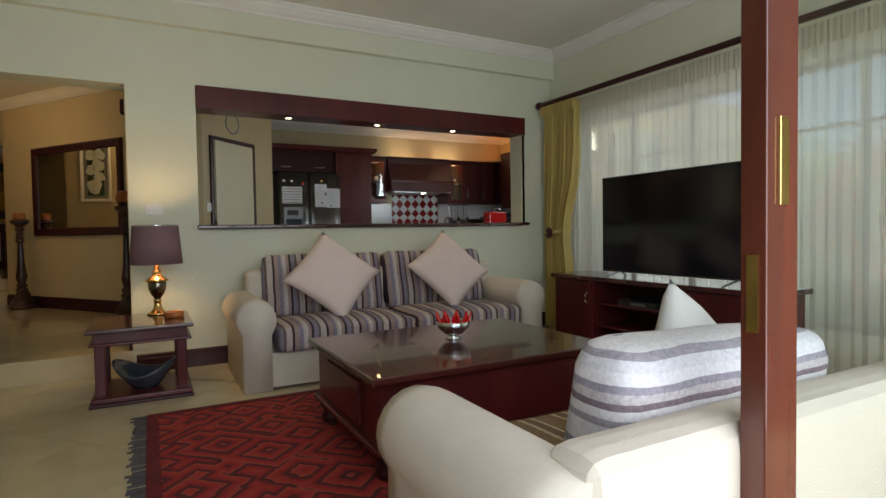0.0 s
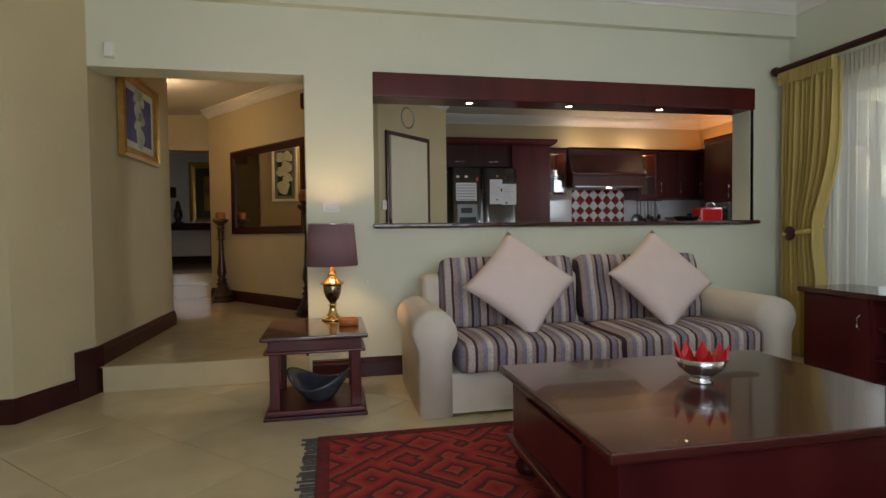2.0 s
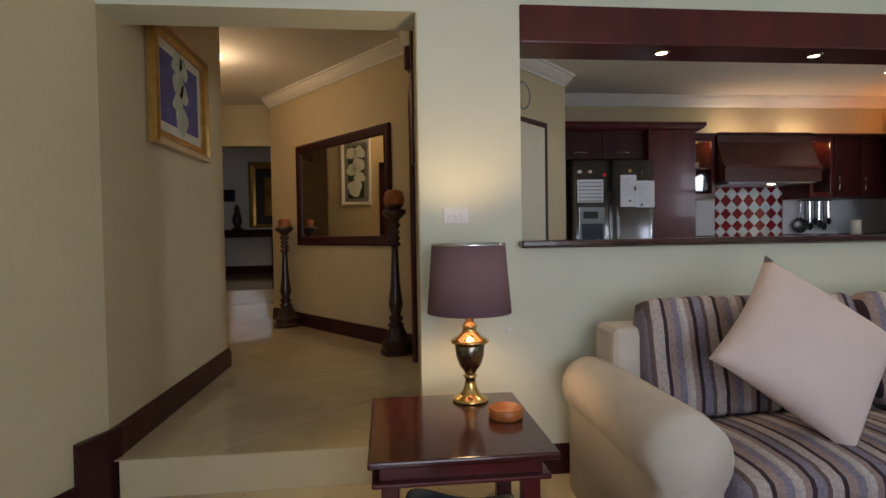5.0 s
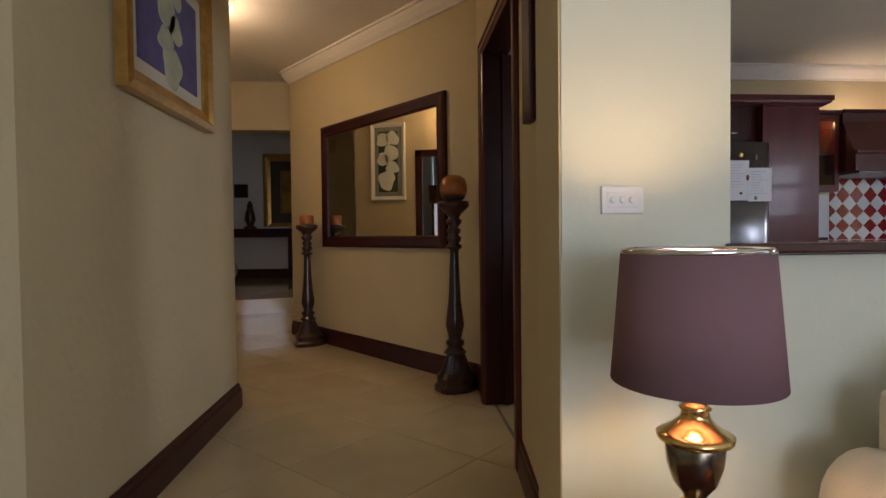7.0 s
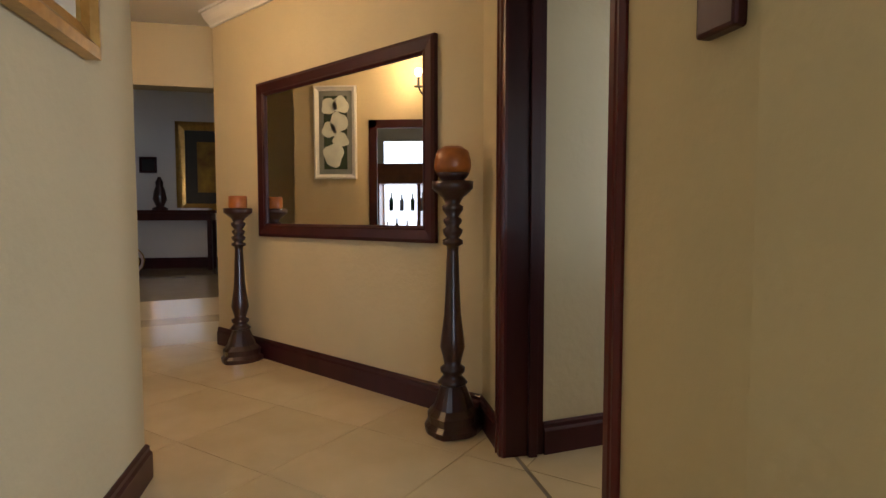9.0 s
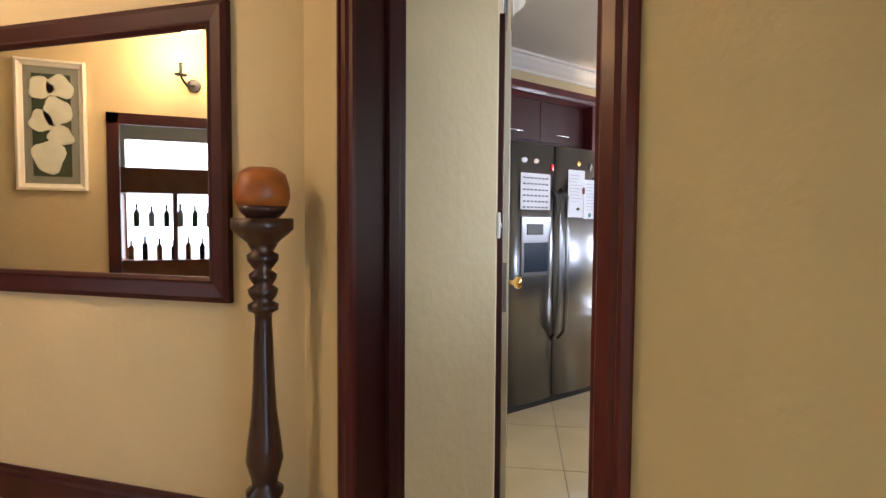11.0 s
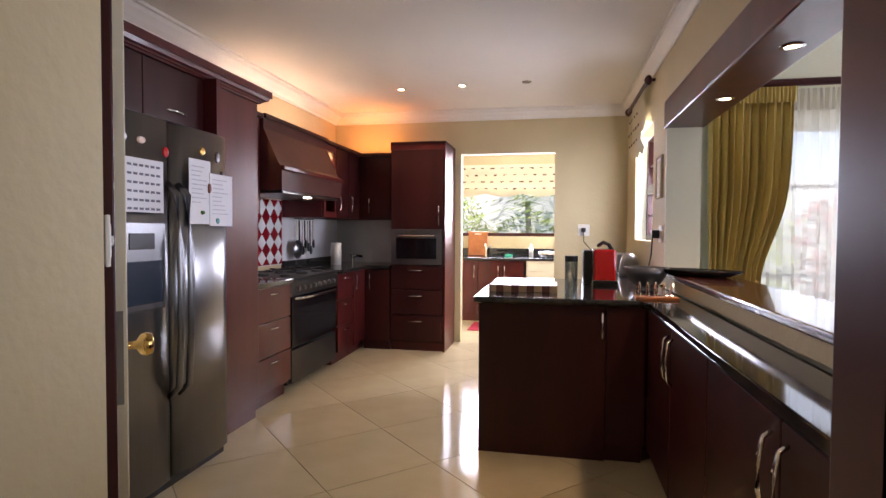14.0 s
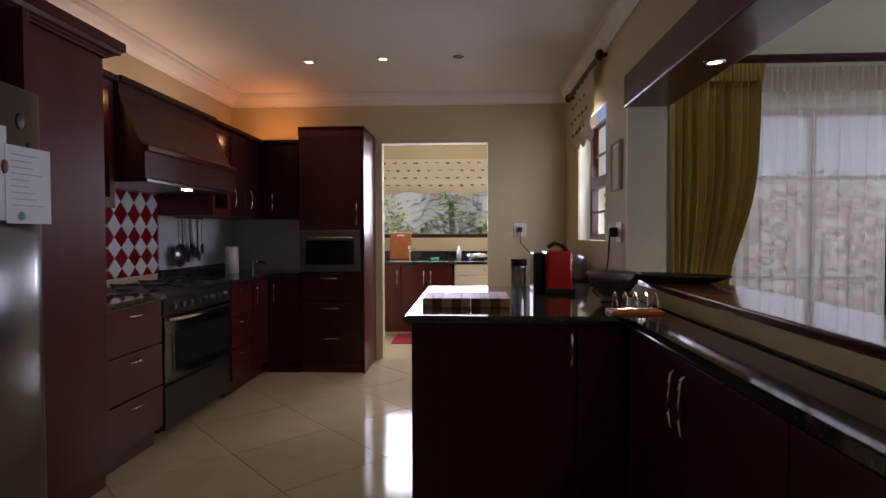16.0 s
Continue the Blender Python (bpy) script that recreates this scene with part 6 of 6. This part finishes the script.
M_BOARDA = mat("striped_board_dark", (0.16, 0.055, 0.03), 0.5, vary=0.25, scale=20)
M_BOARDB = mat("striped_board_light", (0.46, 0.30, 0.16), 0.5, vary=0.2, scale=20)
cb = thing("chopping_board", pose(3.80, 7.22, 1.085), "thick striped end-grain chopping board on the peninsula", "chopping board")
for i in range(9):
    part("strip", box(-0.15, 0.20 - i * 0.045 - 0.0445, 0, 0.15, 0.20 - i * 0.045, 0.04, 0.003), M_BOARDA if i % 2 else M_BOARDB, cb)

cm = thing("coffee_machine", pose(4.36, 6.72, 1.085), "red and black pod coffee machine", "coffee machine")
part("housing", turn(box(-0.16, -0.075, 0.0, 0.08, 0.075, 0.24, 0.025, 4), pose(0, 0, 0)), M_RED, cm, "glossy red housing")
part("front_block", box(-0.10, 0.08, 0.0, 0.10, 0.14, 0.23, 0.012), M_BLACK, cm)
part("base", box(-0.20, -0.08, 0.0, -0.155, 0.08, 0.03, 0.006), M_BLACK, cm)
part("lever", tube([(-0.10, -0.05, 0.235), (-0.08, -0.03, 0.27), (0.0, 0.0, 0.285), (0.06, 0.03, 0.26)], 0.014, 10), M_BLACK, cm)
wtk = thing("glass_beaker", pose(4.30, 6.93, 1.085), "ribbed glass water tank beside the coffee machine", "glass tank")
part("tank", lathe([(0, 0), (0.045, 0), (0.045, 0.15), (0.04, 0.15), (0.04, 0.01), (0, 0.01)], 20), glassy("tank_glass", (0.8, 0.85, 0.88), 0.05, 0.7), wtk)
part("tank_lid", lathe([(0, 0.15), (0.046, 0.15), (0.046, 0.19), (0, 0.19)], 20), M_BLACK, wtk)
bw = thing("mixing_bowl", pose(3.90, 6.50, 1.085), "blue-grey metal mixing bowl on the worktop", "bowl")
turned([(0, 0), (0.06, 0), (0.065, 0.012), (0.05, 0.022), (0.085, 0.05), (0.12, 0.10), (0.132, 0.145), (0.126, 0.145), (0.113, 0.10), (0.08, 0.055), (0, 0.03)], bw, "bowl_body", mat("blue_grey_metal", (0.16, 0.17, 0.20), 0.3, 0.7))
pl = thing("wooden_platter", pose(3.80, 6.17, 1.19), "long dark leaf-shaped platter on the hatch sill", "platter")
bm = lathe([(0, 0.004), (0.07, 0.0), (0.15, 0.03), (0.20, 0.055), (0.198, 0.06), (0.14, 0.037), (0.06, 0.012), (0, 0.012)], 36)
for v in bm.verts:
    v.co.y *= 0.55
    v.co.x *= 1.25
part("dish_body", turn(bm, pose(0, 0, 0, 0, 0, 60)), mat("black_lacquer", (0.012, 0.012, 0.012), 0.25), pl, "", True)
tr = thing("toast_rack", pose(3.52, 6.52, 1.085), "chrome wire toast rack on a wooden stand", "toast rack")
part("stand", box(-0.06, -0.11, 0, 0.06, 0.11, 0.014, 0.004), M_AMBER, tr)
for i in range(5):
    y = -0.085 + i * 0.042
    part("hoop", tube([(-0.045 * math.cos(a * 0.314), y, 0.014 + 0.075 * math.sin(a * 0.314)) for a in range(11)], 0.0035, 6), M_CHROME, tr)
part("base_wire", tube([(0, -0.09, 0.018), (0, 0.09, 0.018)], 0.0035, 6), M_CHROME, tr)
tst = thing("toaster", pose(5.35, 6.42, 1.085), "two-slot steel toaster on the granite worktop", "toaster")
part("shell", box(-0.14, -0.08, 0.01, 0.14, 0.08, 0.17, 0.03, 4), M_STEEL, tst)
part("slot", box(-0.11, -0.02, 0.168, 0.11, 0.02, 0.172), M_BLACK, tst)
kt = thing("kettle", pose(5.05, 6.44, 1.085), "dark electric kettle on the granite worktop", "kettle")
turned([(0, 0), (0.085, 0), (0.085, 0.03), (0.07, 0.12), (0.055, 0.17), (0.02, 0.185), (0, 0.19)], kt, "kettle_body", M_STEEL)
part("kettle_handle", tube([(0.05, 0, 0.17), (0.11, 0, 0.16), (0.12, 0, 0.09), (0.08, 0, 0.04)], 0.012, 8), M_BLACK, kt)
so = thing("wall_socket", pose(6.66, 6.755, 1.49, 0, 0, -90), "white wall socket with a black plug and lead", "socket")
part("cover_plate", box(-0.06, -0.008, -0.06, 0.06, 0, 0.06, 0.003), M_WHITE, so)
part("plug", box(-0.025, -0.05, -0.02, 0.02, -0.008, 0.025, 0.008), M_BLACK, so)
part("lead", tube([(0, -0.04, -0.02), (0, -0.05, -0.12), (0.12, -0.1, -0.26), (0.22, -0.16, -0.36), (0.3, -0.3, -0.40)], 0.005, 8), M_BLACK, so)
so2 = thing("wall_socket", pose(4.46, 6.262, 1.46, 0, 0, 180), "white wall socket with a black adaptor", "socket")
part("cover_plate", box(-0.06, -0.008, -0.06, 0.06, 0, 0.06, 0.003), M_WHITE, so2)
part("adaptor", box(-0.07, -0.06, -0.03, -0.01, -0.008, 0.03, 0.008), M_BLACK, so2)
part("lead", tube([(-0.05, -0.05, -0.03), (-0.03, -0.06, -0.15), (0.06, -0.1, -0.28), (0.1, -0.2, -0.36)], 0.005, 8), M_BLACK, so2)
picture("kitchen_picture", pose(4.53, 6.262, 1.83, 0, 0, 180), 0.2, 0.30, 0.015, 0.02, M_MOUNT, M_PAPER, M_MOUNT, "small pale framed picture beside the hatch", [], M_PETAL, 0.015)
clk = thing("wall_clock", pose(*along(0.45, -0.002), 2.42, 0, 0, ang), "round silver wall clock above the pantry door", "clock")
part("rim", turn(lathe([(0.10, 0), (0.125, 0), (0.125, 0.02), (0.115, 0.028), (0.105, 0.02), (0.10, 0.012)], 36), pose(0, 0, 0, 90, 0, 0)), M_STEEL, clk, "", True)
part("dial", turn(lathe([(0, 0.002), (0.104, 0.002), (0.104, 0.01), (0, 0.01)], 36), pose(0, 0, 0, 90, 0, 0)), M_WHITE, clk)
for i in range(12):
    a = i * math.pi / 6
    part("hour_mark", box(0.085 * math.sin(a) - 0.004, -0.0125, 0.085 * math.cos(a) - 0.004, 0.085 * math.sin(a) + 0.004, -0.0095, 0.085 * math.cos(a) + 0.004), M_BLACK, clk)
part("hour_pointer", turn(box(-0.004, -0.0145, 0, 0.004, -0.012, 0.05), pose(0, 0, 0, 0, -20, 0)), M_BLACK, clk)
part("minute_pointer", turn(box(-0.003, -0.0165, 0, 0.003, -0.014, 0.08), pose(0, 0, 0, 0, 115, 0)), M_BLACK, clk)
plate("light_switch", pose(*along(0.03, -0.001), 1.45, 0, 0, ang), 0.07, 0.1, "white switch beside the pantry door", "switch", 1)


# roman blinds with a printed pattern
M_BLIND = mat("printed_blind_cloth", (0.68, 0.62, 0.46), 0.85, vary=0.05, scale=8, bump=0.15, bscale=200)
M_PRINT = mat("brown_blind_print", (0.10, 0.06, 0.035), 0.85, vary=0.3, scale=20)


def blind(name, m, w, h, label):
    """A roman blind in the local x z plane facing -y, its top at z 0, with a scalloped hem."""
    t = thing(name, m, label, "blind")
    bm = bmesh.new()
    n, k = 36, 16
    g = []
    for j in range(k + 1):
        row = []
        for i in range(n + 1):
            u, v = i / n, j / k
            z = -h * v - (0.045 * abs(math.sin(u * math.pi * 3)) if j == k else 0.02 * v * abs(math.sin(u * math.pi * 3)))
            fold = 0.03 * max(0, math.sin(v * math.pi * 3)) * (1 if v > 0.55 else 0.25)
            row.append(bm.verts.new((-w / 2 + w * u, -0.01 - fold, z)))
        g.append(row)
    for a, b in zip(g, g[1:]):
        for i in range(n):
            bm.faces.new((a[i], a[i + 1], b[i + 1], b[i]))
    o = part("cloth", bm, M_BLIND, t, "", True)
    for j in range(4):
        for i in range(int(w / 0.14)):
            x, z = -w / 2 + 0.08 + i * 0.14 + (0.05 if j % 2 else 0), -0.06 - j * h / 4.3
            if x > w / 2 - 0.03:
                continue
            bm = bmesh.new()
            for q in range(3):
                cube(bm, x - 0.03 + q * 0.016, -0.050, z - 0.012 + random.uniform(0, 0.02), x - 0.02 + q * 0.016 + random.uniform(0, 0.02), -0.046, z + 0.012)
            part("printed_motif", bm, M_PRINT, t)
    return t


blind("roman_blind", pose(8.798, 7.71, 2.40, 0, 0, -90), 1.60, 0.42, "cream roman blind with brown printed motifs")
blind("roman_blind", pose(5.22, 6.325, 2.56, 0, 0, 180), 0.72, 0.46, "small cream roman blind with printed motifs")
kp = thing("curtain_rod", pose(0, 0, 0), "dark wooden blind pole over the kitchen window", "curtain pole")
part("pole", tube([(4.85, 6.34, 2.58), (5.68, 6.34, 2.58)], 0.02, 14), M_MAHOGD, kp)
for x in (4.85, 5.68):
    part("finial", turn(lathe([(0, -0.04), (0.028, -0.025), (0.04, 0), (0.028, 0.025), (0, 0.04)], 18), pose(x, 6.34, 2.58)), M_MAHOGD, kp, "", True)
    part("bracket", box(x - 0.01, 6.262, 2.57, x + 0.01, 6.34, 2.59), M_MAHOGD, kp)

# scullery
sk = thing("base_cabinet", pose(0, 0, 0), "mahogany scullery unit with two doors", "cabinet")
part("body", box(8.22, 7.42, K, 8.79, 9.0, 1.05), M_MAHOG, sk)
for y0, y1, hy in ((7.43, 7.68, 7.65), (7.69, 7.95, 7.72), (7.96, 8.4, 8.0)):
    d = part("cabinet_door", box(8.20, y0, K + 0.1, 8.22, y1, 1.04, 0.003), M_MAHOG, sk)
    bar_handle(d, (8.20, hy, 0.78), (8.20, hy, 0.98), (-0.025, 0, 0))
wt2 = thing("worktop", pose(0, 0, 0), "black granite scullery worktop", "worktop")
part("slab", box(8.17, 6.1, 1.05, 8.795, 9.0, 1.085, 0.005), M_GRANITE, wt2)
part("upstand", box(8.76, 6.1, 1.085, 8.797, 9.0, 1.22, 0.003), M_GRANITE, wt2)
dw = thing("dishwasher", pose(8.20, 7.08, K), "white dishwasher under the worktop", "dishwasher")
part("case", box(0.02, -0.33, 0, 0.58, 0.33, 0.865, 0.004), M_WHITE, dw)
part("door_panel", box(0.0, -0.32, 0.1, 0.02, 0.32, 0.70, 0.005), M_WHITE, dw)
part("control_strip", box(-0.004, -0.32, 0.71, 0.02, 0.32, 0.86, 0.005), M_WHITE, dw)
part("dial", turn(lathe([(0, 0), (0.03, 0), (0.026, 0.02), (0, 0.022)], 18), pose(-0.004, -0.06, 0.785, 0, -90, 0)), M_WHITE, dw)
wb = thing("chopping_board", pose(8.70, 8.02, 1.085), "upright wooden chopping board with a handle slot", "chopping board")
bm = box(-0.012, -0.14, 0, 0.012, 0.14, 0.36, 0.01, 3)
part("board", turn(bm, pose(0, 0, 0, 0, 8, 0)), M_AMBER, wb)
part("slot", turn(box(-0.0135, -0.05, 0.31, 0.0135, 0.05, 0.33, 0.004), pose(0, 0, 0, 0, 8, 0)), M_WALL2, wb)
tp = thing("mixer_tap", pose(8.58, 7.9, 1.085), "chrome swan-neck scullery tap", "tap")
part("spout", tube([(0, 0, 0), (0, 0, 0.15), (-0.04, 0, 0.19), (-0.1, 0, 0.18), (-0.11, 0, 0.14)], 0.012, 10), M_CHROME, tp)
part("lever", tube([(0, 0, 0.1), (0, -0.08, 0.16)], 0.008, 8), M_CHROME, tp)
sb_ = thing("soap_bottle", pose(8.66, 7.35, 1.085), "clear soap pump bottle", "bottle")
part("bottle_body", lathe([(0, 0), (0.03, 0), (0.03, 0.12), (0.012, 0.14), (0.012, 0.18), (0, 0.18)], 16), M_WHITE, sb_, "", True)
pn = thing("steel_pan", pose(8.55, 7.12, 1.085), "shallow steel pan on the scullery worktop", "pan")
turned([(0, 0), (0.12, 0), (0.15, 0.08), (0.145, 0.08), (0.115, 0.01), (0, 0.01)], pn, "pan_body", M_CHROME)
sp2 = thing("green_sponge", pose(8.45, 7.62, 1.085), "green washing sponge beside the scullery sink", "sponge")
part("block", box(-0.03, -0.05, 0, 0.03, 0.05, 0.035, 0.008), mat("green_sponge_foam", (0.03, 0.35, 0.2), 0.9), sp2)
mt = thing("floor_mat", pose(7.75, 7.6, K), "red mat on the scullery floor", "mat")
part("pile", box(-0.3, -0.45, 0, 0.3, 0.45, 0.012, 0.004), mat("red_mat", (0.30, 0.01, 0.03), 0.95, vary=0.2, scale=40), mt)


SITE["kitchen"] = False


# ---- garden outside the windows ----
def palm(x, y, h, seed, label):
    rnd = random.Random(seed)
    t = thing("palm_shrub", pose(x, y, -0.12), label, "palm")
    part("trunk", tube([(0, 0, 0), (0.05, 0, h * 0.3), (0.03, 0.04, h * 0.55)], [0.09, 0.07, 0.06], 10), M_PAVE, t)
    bm = bmesh.new()
    for f in range(20):
        a = rnd.uniform(0, 2 * math.pi)
        L, up = rnd.uniform(0.9, 1.6) * h * 0.45, rnd.uniform(0.3, 1.1)
        for s in range(14):
            u = s / 14
            r = L * u
            c = Vector((r * math.cos(a), r * math.sin(a), h * 0.55 + L * (up * u - 0.9 * u * u)))
            for sg in (-1, 1):
                d = Vector((math.cos(a + sg * 1.0), math.sin(a + sg * 1.0), -0.25)) * (0.32 * h * 0.3 * (1 - u * 0.6))
                wv = Vector((math.cos(a), math.sin(a), 0)) * 0.02
                q = [c - wv, c + wv, c + d * 0.6 + wv * 0.8, c + d, c + d * 0.6 - wv * 0.8]
                bm.faces.new([bm.verts.new(p) for p in q])
    part("crown", bm, M_LEAF, t)
    return t


for i, (x, y, h) in enumerate(((11.2, 6.9, 3.0), (11.6, 8.2, 2.8), (12.6, 7.5, 4.0), (10.9, 7.7, 2.2), (7.5, 2.8, 3.2), (8.3, 4.6, 3.0), (7.2, 1.2, 3.0), (7.9, 0.0, 3.2))):
    palm(x, y, h, i, "feathery green palm in the garden")


def shrub(x, y, h, r, seed, m_leaf, label):
    rnd = random.Random(seed)
    t = thing("shrub", pose(x, y, -0.12), label, "shrub")
    for k in range(4):
        part("stem", tube([(0, 0, 0), (rnd.uniform(-.3, .3) * r, rnd.uniform(-.3, .3) * r, h * 0.7)], [0.03, 0.012], 6), M_PAVE, t)
    bm = bmesh.new()
    for q in range(900):
        th, ph, rr = rnd.uniform(0, 6.283), rnd.uniform(-1, 1), rnd.uniform(0.5, 1.0) ** 0.5
        c = Vector((r * rr * math.cos(th) * (1 - ph * ph) ** 0.5, r * rr * math.sin(th) * (1 - ph * ph) ** 0.5, h * 0.55 + h * 0.45 * rr * ph))
        u = Vector((rnd.uniform(-1, 1), rnd.uniform(-1, 1), rnd.uniform(-1, 1))).normalized() * rnd.uniform(0.04, 0.08)
        v = u.orthogonal().normalized() * 0.03
        bm.faces.new([bm.verts.new(c + w) for w in (-u, v, u, -v)])
    part("leaves", bm, m_leaf, t)
    return t


for i, (x, y, h, r) in enumerate(((7.0, 3.6, 2.2, 0.8), (7.4, 5.0, 2.4, 0.8), (6.8, 2.2, 2.0, 0.7), (11.8, 6.2, 2.4, 0.8), (12.2, 9.3, 2.6, 0.9), (6.6, 0.6, 2.1, 0.8))):
    shrub(x, y, h, r, 40 + i, M_PINKLEAF if i in (0, 2) else M_LEAF, "red flowering garden shrub" if i in (0, 2) else "leafy green garden shrub")
gw = setting(link("garden_wall_east", box(14.0, -6, -0.12, 14.2, 14, 2.6), M_OUTWALL), "pale garden boundary wall", "garden wall")
setting(link("house_wall_outside", box(4.9, 5.94, -0.12, 9.2, 5.99, 1.36), M_OUTWALL), "pale outer wall of the kitchen wing", "wall")


# ---- floor tiles laid on the diagonal ----
def clip(pts, x0, x1, y0, y1):
    for ax, lim, sg in ((0, x0, 1), (0, x1, -1), (1, y0, 1), (1, y1, -1)):
        out = []
        for i in range(len(pts)):
            a, b = pts[i], pts[(i + 1) % len(pts)]
            ia, ib = (a[ax] - lim) * sg >= 0, (b[ax] - lim) * sg >= 0
            if ia:
                out.append(a)
            if ia != ib:
                k = (lim - a[ax]) / (b[ax] - a[ax])
                out.append((a[0] + (b[0] - a[0]) * k, a[1] + (b[1] - a[1]) * k))
        pts = out
        if len(pts) < 3:
            return None
    return pts


def lay(floor, z, x0, x1, y0, y1, s, ox, oy, g=0.0022):
    u, v = Vector((math.sqrt(0.5), math.sqrt(0.5))), Vector((-math.sqrt(0.5), math.sqrt(0.5)))
    full = None
    for i in range(-40, 41):
        for j in range(-40, 41):
            c = Vector((ox, oy)) + u * s * i + v * s * j
            if not (x0 - s < c.x < x1 + s and y0 - s < c.y < y1 + s):
                continue
            h = s / 2 - g
            raw = [tuple(c + u * h * a + v * h * b) for a, b in ((-1, -1), (1, -1), (1, 1), (-1, 1))]
            pts = clip(raw, x0, x1, y0, y1)
            if not pts:
                continue
            whole = len(pts) == 4 and all((Vector(p) - Vector(q)).length < 1e-6 for p, q in zip(pts, raw))
            if whole and full:
                ob = new("tile", full)
            else:
                bm = bmesh.new()
                lo = [bm.verts.new((x - c.x, y - c.y, -0.004)) for x, y in pts]
                hi = [bm.verts.new((x - c.x, y - c.y, 0.0)) for x, y in pts]
                bm.faces.new(hi)
                for k in range(len(pts)):
                    bm.faces.new((lo[k], lo[(k + 1) % len(pts)], hi[(k + 1) % len(pts)], hi[k]))
                bmesh.ops.recalc_face_normals(bm, faces=bm.faces)
                me = bpy.data.meshes.new("tile")
                bm.to_mesh(me)
                bm.free()
                me.materials.append(M_TILE)
                ob = new("tile", me)
                if whole:
                    full = me
            ob.parent = floor
            ob.location = (c.x, c.y, z)


lay(floor_living, 0.0, -3.0, 4.66, 0.55, 6.0, 0.60, 0.3, 4.9)
lay(floor_hall, K, -2.9, 0.60, 6.0, 10.4, 0.60, 0.388, 6.92 + 0.424)
lay(floor_kitchen, K, 0.62, 8.6, 6.26, 9.4, 0.60, 2.30, 8.0)
